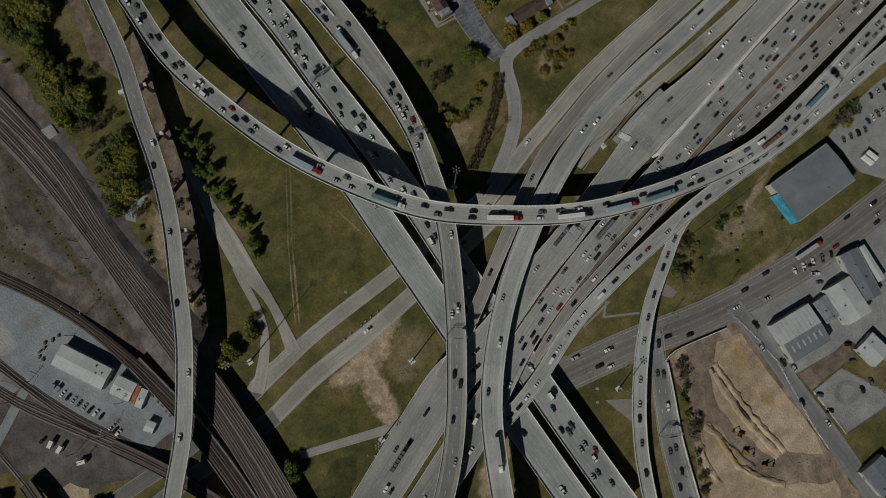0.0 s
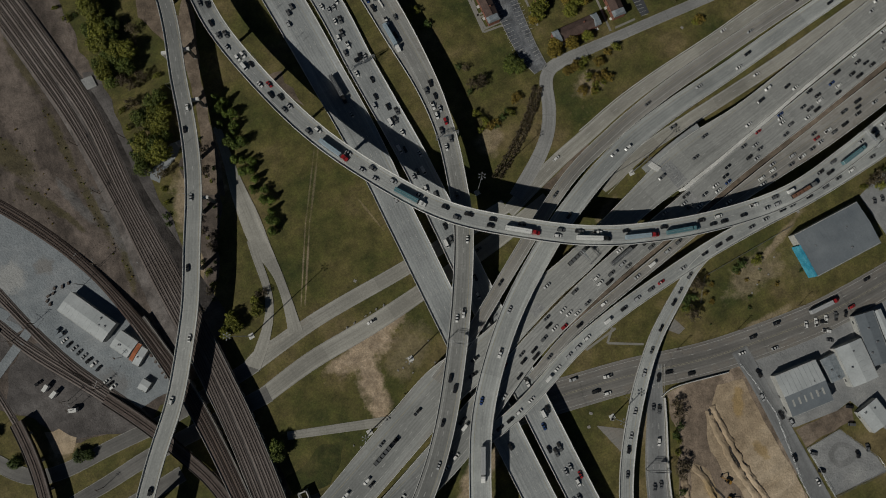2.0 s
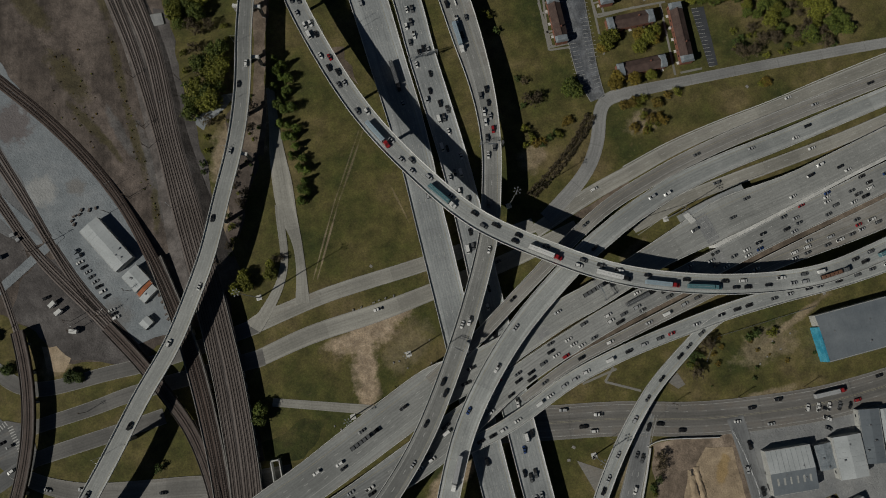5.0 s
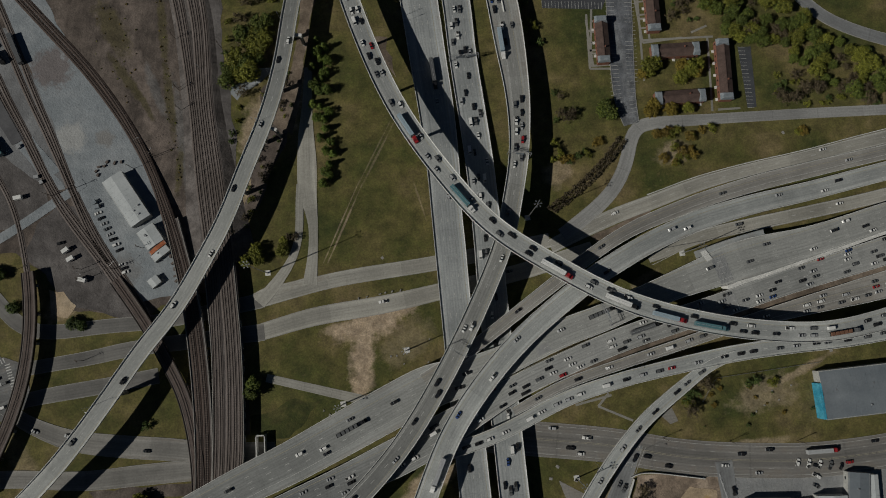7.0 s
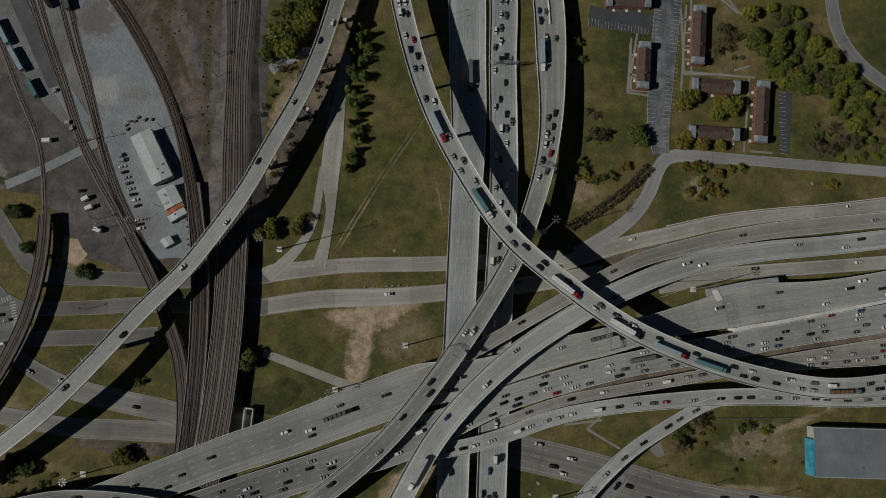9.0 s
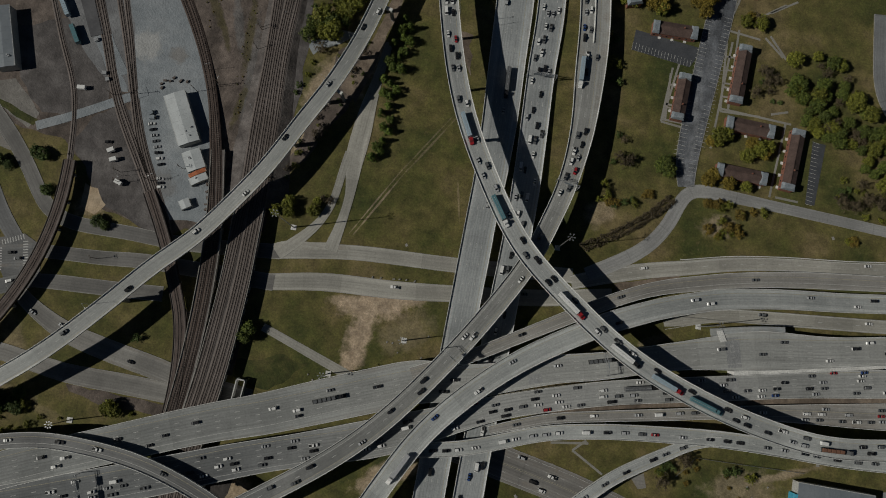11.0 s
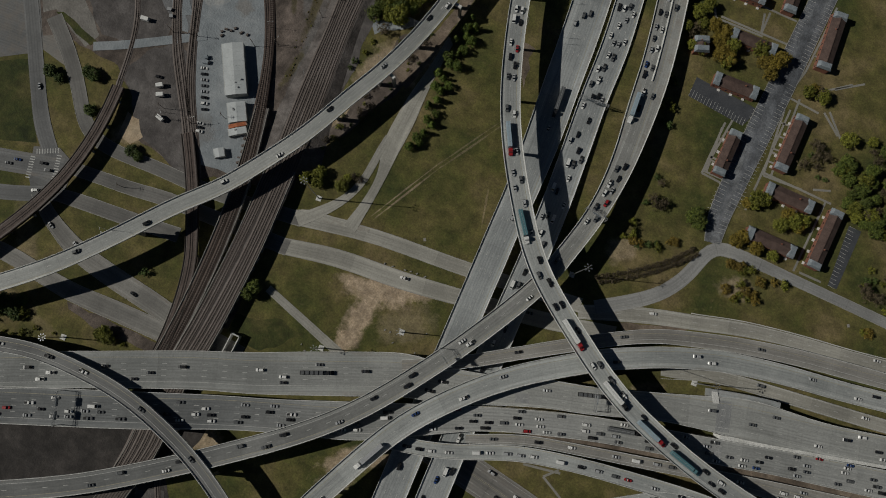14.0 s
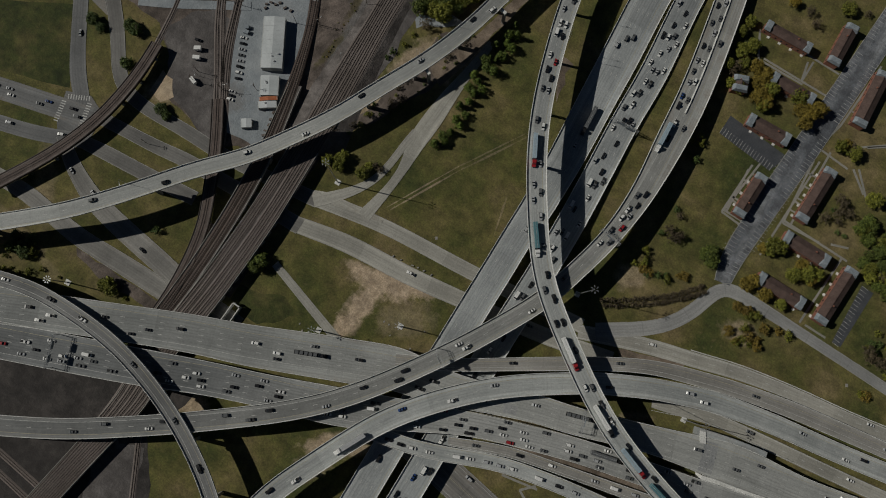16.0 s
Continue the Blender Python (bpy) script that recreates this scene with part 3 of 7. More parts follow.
BLACKTOP = mottled("dark_sealed_asphalt", (0.055, 0.06, 0.07), (0.085, 0.09, 0.10), 0.1, 1.0, amount=0.25)
RUST = mottled("rusty_rail_steel", (0.035, 0.026, 0.022), (0.06, 0.044, 0.036), 0.4, 3.0, 0.6, 0.3)
TIE = mottled("tarred_wood_tie", (0.115, 0.093, 0.083), (0.18, 0.148, 0.134), 0.7, 3.0)
STEEL = mottled("galvanised_steel", (0.40, 0.41, 0.42), (0.55, 0.56, 0.57), 0.5, 4.0, 0.45, 0.7)
WHITE_ROOF = mottled("white_metal_roof", (0.47, 0.50, 0.51), (0.60, 0.63, 0.64), 0.08, 1.2, 0.6, amount=0.12)
GREY_ROOF = mottled("grey_metal_roof", (0.165, 0.19, 0.215), (0.235, 0.262, 0.285), 0.06, 1.0, 0.6, amount=0.1)
BROWN_ROOF = mottled("brown_shingle_roof", (0.085, 0.055, 0.047), (0.135, 0.09, 0.076), 0.3, 2.0, 0.9)
PORCH_ROOF = mottled("grey_porch_roof", (0.21, 0.245, 0.275), (0.32, 0.355, 0.385), 0.4, 2.0, 0.7)
BRICK = mottled("red_brick_wall", (0.24, 0.095, 0.065), (0.33, 0.15, 0.10), 0.5, 3.0)
PALE_WALL = mottled("pale_metal_wall", (0.42, 0.42, 0.40), (0.55, 0.55, 0.52), 0.2, 1.5)
TEAL_WALL = mottled("bright_blue_painted_wall", (0.03, 0.30, 0.46), (0.10, 0.46, 0.62), 0.15, 0.9)
ORANGE_ROOF = mottled("rusty_orange_roof", (0.42, 0.12, 0.05), (0.55, 0.20, 0.09), 0.3, 2.0)
WINDOW = mottled("dark_window_glass", (0.02, 0.025, 0.03), (0.04, 0.045, 0.05), 0.5, 3.0, 0.12)
BARK = mottled("tree_bark", (0.07, 0.05, 0.035), (0.12, 0.09, 0.065), 1.0, 4.0)
LEAF_GREEN = leaf_material("green_leaves", (0.04, 0.066, 0.01), (0.15, 0.178, 0.025))
LEAF_OLIVE = leaf_material("olive_leaves", (0.078, 0.09, 0.01), (0.245, 0.245, 0.028))
LEAF_DARK = leaf_material("dark_evergreen_needles", (0.034, 0.062, 0.014), (0.11, 0.15, 0.030))
LEAF_VIVID = leaf_material("fresh_green_leaves", (0.038, 0.07, 0.01), (0.16, 0.21, 0.026))
LEAF_AUTUMN = leaf_material("brownish_autumn_leaves", (0.105, 0.08, 0.010), (0.29, 0.215, 0.026))
LEAF_RUST = leaf_material("rusty_autumn_leaves", (0.12, 0.084, 0.014), (0.265, 0.19, 0.030))
LEAF_BARE = leaf_material("bare_grey_twigs", (0.062, 0.048, 0.026), (0.145, 0.112, 0.062))
HOUSE_ASPHALT = soil("patched_bluish_asphalt", (0.085, 0.092, 0.105), (0.15, 0.16, 0.178), (0.27, 0.28, 0.295), (1.0, 0.15, 1), 2)
RUST_DECK = mottled("rust_brown_bridge_deck", (0.10, 0.075, 0.066), (0.155, 0.12, 0.106), 0.2, 2.0)
LAWN = soil("dark_green_lawn", (0.030, 0.042, 0.009), (0.058, 0.066, 0.016), (0.10, 0.092, 0.03))
DRIVE_PAVING = paved("pale_grey_drive", (0.30, 0.30, 0.295), (0.40, 0.40, 0.39), wear=0.06, joints=30.0, worn=3.0, rubber=0.08)

# ---- helpers for shapes ----
def part(name, bm, material, parent=None, label="", smooth=False):
    me = bpy.data.meshes.new(name)
    bm.to_mesh(me)
    bm.free()
    me.materials.append(material)
    if smooth:
        me.polygons.foreach_set("use_smooth", [True] * len(me.polygons))
    ob = new(name, me)
    if parent is not None:
        ob.parent = parent
    if label:
        ob["label"] = label
    return ob


def box(bm, sx, sy, sz, m=Matrix(), taper=1.0):
    """A box that stands on z = 0 of m; taper narrows its top."""
    vs = [bm.verts.new(m @ Vector((x * sx / 2 * k, y * sy / 2 * k, z))) for z, k in ((0, 1.0), (sz, taper)) for x, y in ((-1, -1), (1, -1), (1, 1), (-1, 1))]
    for f in ((3, 2, 1, 0), (4, 5, 6, 7), (0, 1, 5, 4), (1, 2, 6, 5), (2, 3, 7, 6), (3, 0, 4, 7)):
        bm.faces.new([vs[i] for i in f])
    return vs


def tube(bm, p, q, r0, r1, sides=8):
    p, q = Vector(p), Vector(q)
    turn = (q - p).to_track_quat("Z", "Y").to_matrix()
    rings = []
    for c, r in ((p, r0), (q, r1)):
        rings.append([bm.verts.new(c + turn @ Vector((r * math.cos(2 * math.pi * k / sides), r * math.sin(2 * math.pi * k / sides), 0))) for k in range(sides)])
    for k in range(sides):
        j = (k + 1) % sides
        bm.faces.new((rings[0][k], rings[0][j], rings[1][j], rings[1][k]))
    bm.faces.new(rings[1])
    bm.faces.new(rings[0][::-1])


class Line:
    """A smooth road axis through plan points (x, y, z, width), sampled every few metres."""

    def __init__(self, pts, step=4.0):
        pts = [np.array(p, float) for p in pts]
        ends = [2 * pts[0] - pts[1]] + pts + [2 * pts[-1] - pts[-2]]
        out = []
        for a, b, c, d in zip(ends, ends[1:], ends[2:], ends[3:]):
            n = max(2, int(np.linalg.norm((c - b)[:2]) / step))
            for k in range(n):
                t = k / n
                out.append(0.5 * (2 * b + (c - a) * t + (2 * a - 5 * b + 4 * c - d) * t * t + (3 * b - a - 3 * c + d) * t ** 3))
        out.append(pts[-1])
        arr = np.array(out)
        for _ in range(6):
            arr[1:-1] = 0.25 * arr[:-2] + 0.5 * arr[1:-1] + 0.25 * arr[2:]
        self.p = arr
        self.d = np.gradient(arr[:, :2], axis=0)
        self.d /= np.linalg.norm(self.d, axis=1)[:, None]
        self.n = np.stack([-self.d[:, 1], self.d[:, 0]], 1)
        self.s = np.concatenate([[0], np.cumsum(np.linalg.norm(np.diff(arr[:, :2], axis=0), axis=1))])

    def at(self, s, off=0.0, up=0.0):
        """The place at s metres along, off metres to the left, and the heading in degrees."""
        x, y, z = (np.interp(s, self.s, self.p[:, k]) for k in range(3))
        dx, dy = np.interp(s, self.s, self.d[:, 0]), np.interp(s, self.s, self.d[:, 1])
        n = math.hypot(dx, dy)
        dx, dy = dx / n, dy / n
        return Vector((x - dy * off, y + dx * off, z + up)), math.degrees(math.atan2(dy, dx))

    def width(self, s):
        return float(np.interp(s, self.s, self.p[:, 3]))


def sweep(line, profile, lo=None, hi=None, closed=True):
    """A mesh swept along a line; profile(k) gives the cross-section as (offset to the left, height) pairs."""
    bm = bmesh.new()
    uvl = bm.loops.layers.uv.new("UVMap")
    ids = [k for k in range(len(line.s)) if (lo is None or line.s[k] >= lo) and (hi is None or line.s[k] <= hi)]
    rings, offs = [], []
    for k in ids:
        sec = profile(k)
        x, y, z = line.p[k, :3]
        rings.append([bm.verts.new((x + line.n[k, 0] * o, y + line.n[k, 1] * o, z + h)) for o, h in sec])
        offs.append([o for o, _ in sec])
    m = len(rings[0])
    for i in range(len(rings) - 1):
        for j in range(m if closed else m - 1):
            j2 = (j + 1) % m
            f = bm.faces.new((rings[i][j], rings[i][j2], rings[i + 1][j2], rings[i + 1][j]))
            us = (line.s[ids[i]], line.s[ids[i]], line.s[ids[i + 1]], line.s[ids[i + 1]])
            vs = (offs[i][j], offs[i][j2], offs[i + 1][j2], offs[i + 1][j])
            for lp, a, b in zip(f.loops, us, vs):
                lp[uvl].uv = (a, b)
    if closed:
        bm.faces.new(rings[0])
        bm.faces.new(rings[-1][::-1])
    bmesh.ops.recalc_face_normals(bm, faces=bm.faces)
    return bm


def stripe(line, offset, w=0.18, dash=None, up=0.03, lo=0.0, hi=None):
    """Painted line at offset(s) metres to the left; dash: (painted, gap) metres."""
    bm = bmesh.new()
    hi = hi or line.s[-1]
    s = lo
    while s < hi - 0.5:
        e = min(s + (dash[0] if dash else 6.0), hi)
        a0, _ = line.at(s, offset(s) - w / 2, up)
        a1, _ = line.at(s, offset(s) + w / 2, up)
        b0, _ = line.at(e, offset(e) - w / 2, up)
        b1, _ = line.at(e, offset(e) + w / 2, up)
        bm.faces.new([bm.verts.new(v) for v in (a0, b0, b1, a1)])
        s = e + (dash[1] if dash else 0.0)
    return bm


LINES = {}


def blocked(x, y, z, skip):
    for name, ln in LINES.items():
        if name == skip:
            continue
        d = np.hypot(ln.p[:, 0] - x, ln.p[:, 1] - y)
        k = int(d.argmin())
        if ln.p[k, 2] < z - 2.5 and d[k] < ln.p[k, 3] / 2 + 1.2:
            return True
    return False


def markings(line, lanes, thing, shift=0.0, yellow_left=True, up=0.04):
    lane = 3.66
    for k in range(1, lanes):
        off = (k - lanes / 2) * lane + shift
        part("lane_line", stripe(line, lambda s: off, 0.26, (3.05, 9.15), up), PAINT, thing)
    for side in (-1, 1):
        off = side * lanes / 2 * lane + shift
        part("edge_line", stripe(line, lambda s: off, 0.24, None, up), YELLOW if side > 0 and yellow_left else PAINT, thing, "thin painted edge line")


def viaduct(name, label, pts, lanes, shift=0.0, spacing=36.0, deep=1.7, mat=None, solid=None, piers=True):
    """An elevated road: deck slab, girder, two parapets, painted lines and piers with cap beams."""
    line = LINES[name]
    thing = new("highway_viaduct")
    tagged(thing, label, "overpass", kind="structure")
    half = lambda k: line.p[k, 3] / 2
    part("deck", sweep(line, lambda k: [(-half(k), 0), (half(k), 0), (half(k), -0.35), (-half(k), -0.35)]), mat or DECK, thing)
    inner = lambda k: max(half(k) - 1.3, half(k) * 0.6)
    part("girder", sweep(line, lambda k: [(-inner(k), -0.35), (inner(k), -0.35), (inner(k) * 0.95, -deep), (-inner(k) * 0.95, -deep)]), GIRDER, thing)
    for side in (-1, 1):
        part("parapet", sweep(line, lambda k: [(side * (half(k) + 0.05), -0.45), (side * (half(k) + 0.05), 1.0), (side * (half(k) - 0.22), 1.0), (side * (half(k) - 0.42), 0.003), (side * (half(k) - 0.42), -0.1)]), BARRIER, thing)
    markings(line, lanes, thing, shift)
    if solid:
        lo, hi = solid
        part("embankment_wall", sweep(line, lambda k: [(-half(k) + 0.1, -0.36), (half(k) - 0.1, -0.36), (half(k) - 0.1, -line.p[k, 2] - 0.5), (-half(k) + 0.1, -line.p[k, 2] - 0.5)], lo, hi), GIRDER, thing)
    s = spacing / 2
    while piers and s < line.s[-1]:
        c, head = line.at(s)
        w = line.width(s)
        if not (solid and solid[0] < s < solid[1]) and c.z > 3.5 and not blocked(c.x, c.y, c.z, name):
            bm = bmesh.new()
            top = c.z - deep
            cols = 1 if w < 15 else (2 if w < 21 else 3)
            for i in range(cols):
                o = (i - (cols - 1) / 2) * w * 0.36
                m = pose(c.x, c.y, -0.5, 0, 0, head) @ Matrix.Translation((0, o, 0))
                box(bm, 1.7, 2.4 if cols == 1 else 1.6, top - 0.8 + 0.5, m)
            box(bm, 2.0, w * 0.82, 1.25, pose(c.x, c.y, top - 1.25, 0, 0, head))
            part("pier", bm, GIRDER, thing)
        s += spacing
    return thing


def street(name, label, mat, lanes=0, shift=0.0, kerb=True, yellow=False):
    line = LINES[name]
    thing = new("road")
    tagged(thing, label, "road", kind="structure")
    half = lambda k: line.p[k, 3] / 2
    part("carriageway", sweep(line, lambda k: [(-half(k), 0), (half(k), 0), (half(k), -0.4), (-half(k), -0.4)]), mat, thing)
    if kerb:
        for side in (-1, 1):
            part("kerb", sweep(line, lambda k: [(side * half(k), -0.3), (side * half(k), 0.13), (side * (half(k) + 0.3), 0.13), (side * (half(k) + 0.3), -0.3)]), KERB, thing)
    if lanes:
        markings(line, lanes, thing, shift, yellow)
    return thing


def outline(pts, rough=1.0, step=4.0, seed=0):
    """A closed outline through plan points with an uneven edge."""
    out = []
    for (x0, y0), (x1, y1) in zip(pts, pts[1:] + pts[:1]):
        n = max(1, int(math.hypot(x1 - x0, y1 - y0) / step))
        for k in range(n):
            x, y = x0 + (x1 - x0) * k / n, y0 + (y1 - y0) * k / n
            v = noise.noise_vector(Vector((x * 0.09 + seed, y * 0.09, seed * 3.1)))
            out.append((x + v.x * rough * 2, y + v.y * rough * 2))
    return out


def patch(name, label, pts, mat, z=0.05, rough=0.0, category="ground", depth=0.3):
    ring = outline(pts, rough, 4.0, len(pts)) if rough else pts
    bm = bmesh.new()
    uvl = bm.loops.layers.uv.new("UVMap")
    f = bm.faces.new([bm.verts.new((x, y, z)) for x, y in ring])
    if f.normal.z < 0:
        f.normal_flip()
    for lp in f.loops:
        lp[uvl].uv = lp.vert.co.xy
    ext = bmesh.ops.extrude_face_region(bm, geom=[f])
    bmesh.ops.translate(bm, verts=[e for e in ext["geom"] if isinstance(e, bmesh.types.BMVert)], vec=(0, 0, -depth))
    bmesh.ops.recalc_face_normals(bm, faces=bm.faces)
    bmesh.ops.triangulate(bm, faces=[g for g in bm.faces if len(g.verts) > 4])
    ob = part(name, bm, mat)
    return tagged(ob, label, category, kind="structure")


# ---- ground ----
def ground():
    bm = bmesh.new()
    bmesh.ops.create_grid(bm, x_segments=2, y_segments=2, size=2500)
    return tagged(part("ground", bm, GRASS), "mown grass with dry brown patches around the interchange", "grass", kind="structure")


ground()

# ---- roads ----
# these run on past the edge of the plan
EASTWARD = ("curve", "ew_north", "ew_south", "ew_low", "med_south", "med_north", "ramp_f", "ramp_g", "south", "front_n", "front_s", "drive", "arterial")

for key, pts in (("curve", CURVE), ("west", WEST), ("centre", CENTRE), ("ns_west", NS_W), ("ns_east", NS_E), ("ew_north", EW_N), ("ew_south", EW_S), ("ramp_f", RAMP_F), ("ramp_g", RAMP_G), ("south", SOUTH), ("slip", SLIP), ("ramp_n", RAMP_N), ("rail_bank", RAIL_BANK), ("rail_deck", RAIL_DECK), ("rail_deck_west", RAIL_DECK2), ("front_s", FRONT_S), ("ew_low", EW_LOW), ("med_south", MED_SOUTH), ("med_north", MED_NORTH), ("front_n", FRONT_N), ("front_a", FRONT_A), ("front_b", FRONT_B), ("arterial", ART), ("slip_e", SLIP_E), ("drive", DRIVE), ("path", PATH), ("path_side", PATH2), ("lane_s", LANE_S), ("side_1", SIDE_1), ("side_2", SIDE_2), ("side_3", SIDE_3), ("side_4", SIDE_4), ("side_5", SIDE_5), ("cross_1", CROSS_1), ("cross_2", CROSS_2), ("cross_3", CROSS_3), ("house_st", HOUSE_ST), ("east_st", EAST_ST), ("lot_st", LOT_ST), ("yard_rd", YARD_RD)):
    if key in EASTWARD:
        (x0, y0, _, _), (x1, y1, z1, w1) = pts[-2:]
        far = 170 / math.hypot(x1 - x0, y1 - y0)
        pts = pts + [(x1 + (x1 - x0) * far, y1 + (y1 - y0) * far, z1, w1)]
    LINES[key] = Line(pts)

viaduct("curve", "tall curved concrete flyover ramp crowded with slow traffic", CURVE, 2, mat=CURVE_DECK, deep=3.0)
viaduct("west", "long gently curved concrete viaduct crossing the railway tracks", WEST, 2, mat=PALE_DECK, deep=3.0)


def straddle_bent(key, x, y, lo, hi):
    """A pale cap beam that reaches out past a deck, with a column at each free end."""
    line = LINES[key]
    s = float(line.s[int(np.hypot(line.p[:, 0] - x, line.p[:, 1] - y).argmin())])
    c, head = line.at(s)
    thing = tagged(new("straddle_bent"), "pale concrete straddle bent carrying the long viaduct", "bridge pier", kind="structure")
    thing.matrix_basis = pose(c.x, c.y, 0, 0, 0, head)
    bm = bmesh.new()
    box(bm, 2.0, hi - lo, 1.9, Matrix.Translation((0, (lo + hi) / 2, c.z - 2.9)))
    part("cap_beam", bm, BARRIER, thing)
    for end in (lo + 1.0, hi - 1.0):
        if abs(end) > 6:
            bm = bmesh.new()
            box(bm, 1.7, 1.7, c.z - 2.4, Matrix.Translation((0, end, -0.5)))
            part("column", bm, GIRDER, thing)


straddle_bent("west", -57.25, 236.45, -9.0, 9.0)
straddle_bent("west", -53.9, 202.8, -4.0, 9.5)
straddle_bent("west", -83.4, 141.7, -4.0, 8.5)
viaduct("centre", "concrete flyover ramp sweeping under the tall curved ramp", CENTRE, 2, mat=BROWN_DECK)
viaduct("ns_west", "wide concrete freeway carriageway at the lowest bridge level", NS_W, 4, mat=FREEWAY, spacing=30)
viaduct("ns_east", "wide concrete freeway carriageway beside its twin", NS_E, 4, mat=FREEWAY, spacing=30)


def along(name, x, y):
    ln = LINES[name]
    return float(ln.s[int(np.hypot(ln.p[:, 0] - x, ln.p[:, 1] - y).argmin())])


def bank(name, label, mat, category="median"):
    """A solid raised strip between carriageways, down to the ground."""
    line = LINES[name]
    half = lambda k: line.p[k, 3] / 2
    ob = part("median_strip", sweep(line, lambda k: [(-half(k), -0.15), (-half(k) * 0.3, 0.12), (half(k) * 0.3, 0.12), (half(k), -0.15), (half(k), -line.p[k, 2] - 0.4), (-half(k), -line.p[k, 2] - 0.4)]), mat)
    return tagged(ob, label, category, kind="structure")


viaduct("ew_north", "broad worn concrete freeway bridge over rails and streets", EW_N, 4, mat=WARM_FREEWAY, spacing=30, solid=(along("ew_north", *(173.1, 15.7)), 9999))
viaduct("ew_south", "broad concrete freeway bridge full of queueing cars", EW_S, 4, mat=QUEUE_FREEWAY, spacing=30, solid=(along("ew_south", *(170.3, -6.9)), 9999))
viaduct("ew_low", "narrow concrete collector road below the freeway bridge", EW_LOW, 1, mat=TAN_DECK, spacing=30, solid=(along("ew_low", *(168.4, -22.4)), 9999))
bank("med_south", "brown bare-earth strip between carriageways", SOIL_TAN)
bank("med_north", "pale concrete median strip between carriageways", BARRIER)
street("front_s", "brownish concrete frontage road between ramps", STREET, 2)
viaduct("ramp_f", "pale concrete ramp curving over the freeway bridges", RAMP_F, 2, solid=(along("ramp_f", *(188.0, 50.7)), 9999))
viaduct("ramp_g", "narrow concrete ramp joining the freeway bridge", RAMP_G, 1, mat=TAN_DECK, solid=(along("ramp_g", *(168.1, 58.7)), 9999))
viaduct("south", "narrow concrete ramp packed with a line of cars", SOUTH, 2)
viaduct("slip", "narrow curved exit ramp dropping to the arterial street", SLIP, 1)
viaduct("ramp_n", "curved single-lane concrete ramp high over the freeway", RAMP_N, 1, mat=RAMP_DECK)
street("front_n", "pale concrete frontage road along the freeway", STREET, 2)
street("front_a", "pale concrete frontage road across the grass", STREET)
street("front_b", "sandy concrete frontage road beside bare earth", STREET)
arterial = street("arterial", "wide worn asphalt street with faded lane lines", AVENUE)
for off, mat, dash in ((0.35, YELLOW, None), (-0.35, YELLOW, None), (4.6, PAINT, (3, 9)), (-4.6, PAINT, (3, 9)), (8.6, PAINT, None), (-8.6, PAINT, None)):
    part("lane_line", stripe(LINES["arterial"], lambda s, o=off: o, 0.16, dash, 0.04), mat, arterial)
s_end = along("centre", *(70.5, 201.5))
part("median_barrier", sweep(LINES["centre"], lambda k: [(0.5, 0.004), (0.2, 0.95), (-0.2, 0.95), (-0.5, 0.004)], 2, s_end), BARRIER, bpy.data.objects["highway_viaduct.002"])
street("slip_e", "concrete slip road beside the exit ramp", LANE_ASPHALT, 3)
street("drive", "grey asphalt lane leading to the houses", DRIVE_PAVING)
street("path", "pale concrete service road in the grass", STREET, kerb=False)
street("path_side", "narrow concrete side branch of the service road", STREET, kerb=False)
street("lane_s", "narrow concrete access lane on the grass", STREET, kerb=False)
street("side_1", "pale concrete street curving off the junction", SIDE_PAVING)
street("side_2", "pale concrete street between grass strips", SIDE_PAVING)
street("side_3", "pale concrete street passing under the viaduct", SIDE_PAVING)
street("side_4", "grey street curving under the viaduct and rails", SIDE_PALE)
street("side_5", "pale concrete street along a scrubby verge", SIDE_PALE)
street("cross_1", "grey asphalt street with crosswalk lines at a junction", ASPHALT, kerb=False)
street("cross_2", "grey asphalt street with queueing cars", ASPHALT, kerb=False)
street("cross_3", "grey asphalt street beside a grass median", ASPHALT, kerb=False)
house_street = street("house_st", "wide bluish asphalt street with painted parking stalls", HOUSE_ASPHALT, kerb=True)
for side in (-1, 1):
    bm = bmesh.new()
    line = LINES["house_st"]
    for k in range(int(line.s[-1] / 2.75) - 3):
        c, head = line.at(6 + k * 2.75, side * (line.width(6 + k * 2.75) / 2 - 2.6))
        if k % 23 not in (9, 10, 11, 12):
            box(bm, 0.16, 4.8, 0.03, pose(c.x, c.y, c.z + 0.035, 0, 0, head))
    part("stall_lines", bm, PAINT, house_street, "worn white parking stall lines")
street("east_st", "grey asphalt residential street bending past woods", LANE_ASPHALT)
street("lot_st", "grey asphalt side street beside the building site", LANE_ASPHALT, kerb=False)
street("yard_rd", "pale dusty track through the rail yard", GRAVEL, kerb=False)


def side_wall(name, label, side, h=1.1, lo=None, hi=None):
    """A low concrete wall along one side of a street."""
    line = LINES[name]
    half = lambda k: side * (line.p[k, 3] / 2 + 0.9)
    ob = part("retaining_wall", sweep(line, lambda k: [(half(k) - 0.3, -0.4), (half(k) + 0.3, -0.4), (half(k) + 0.22, h), (half(k) - 0.22, h)], lo, hi), BARRIER)
    tagged(ob, label, "wall", kind="structure")


side_wall("slip_e", "pale concrete retaining wall along the slip road", 1, 2.0, 20)
LINES["site_wall"] = Line([(105.5, -102.0, 0.1, 0.6), (109.5, -99.6, 0.1, 0.6), (118, -100.8, 0.1, 0.6), (133, -105, 0.1, 0.6), (150, -109.5, 0.1, 0.6)])
side_wall("site_wall", "pale concrete retaining wall round the building site corner", 0, 2.0)
side_wall("front_n", "low pale concrete wall along the frontage road", 1, 0.9, 70)

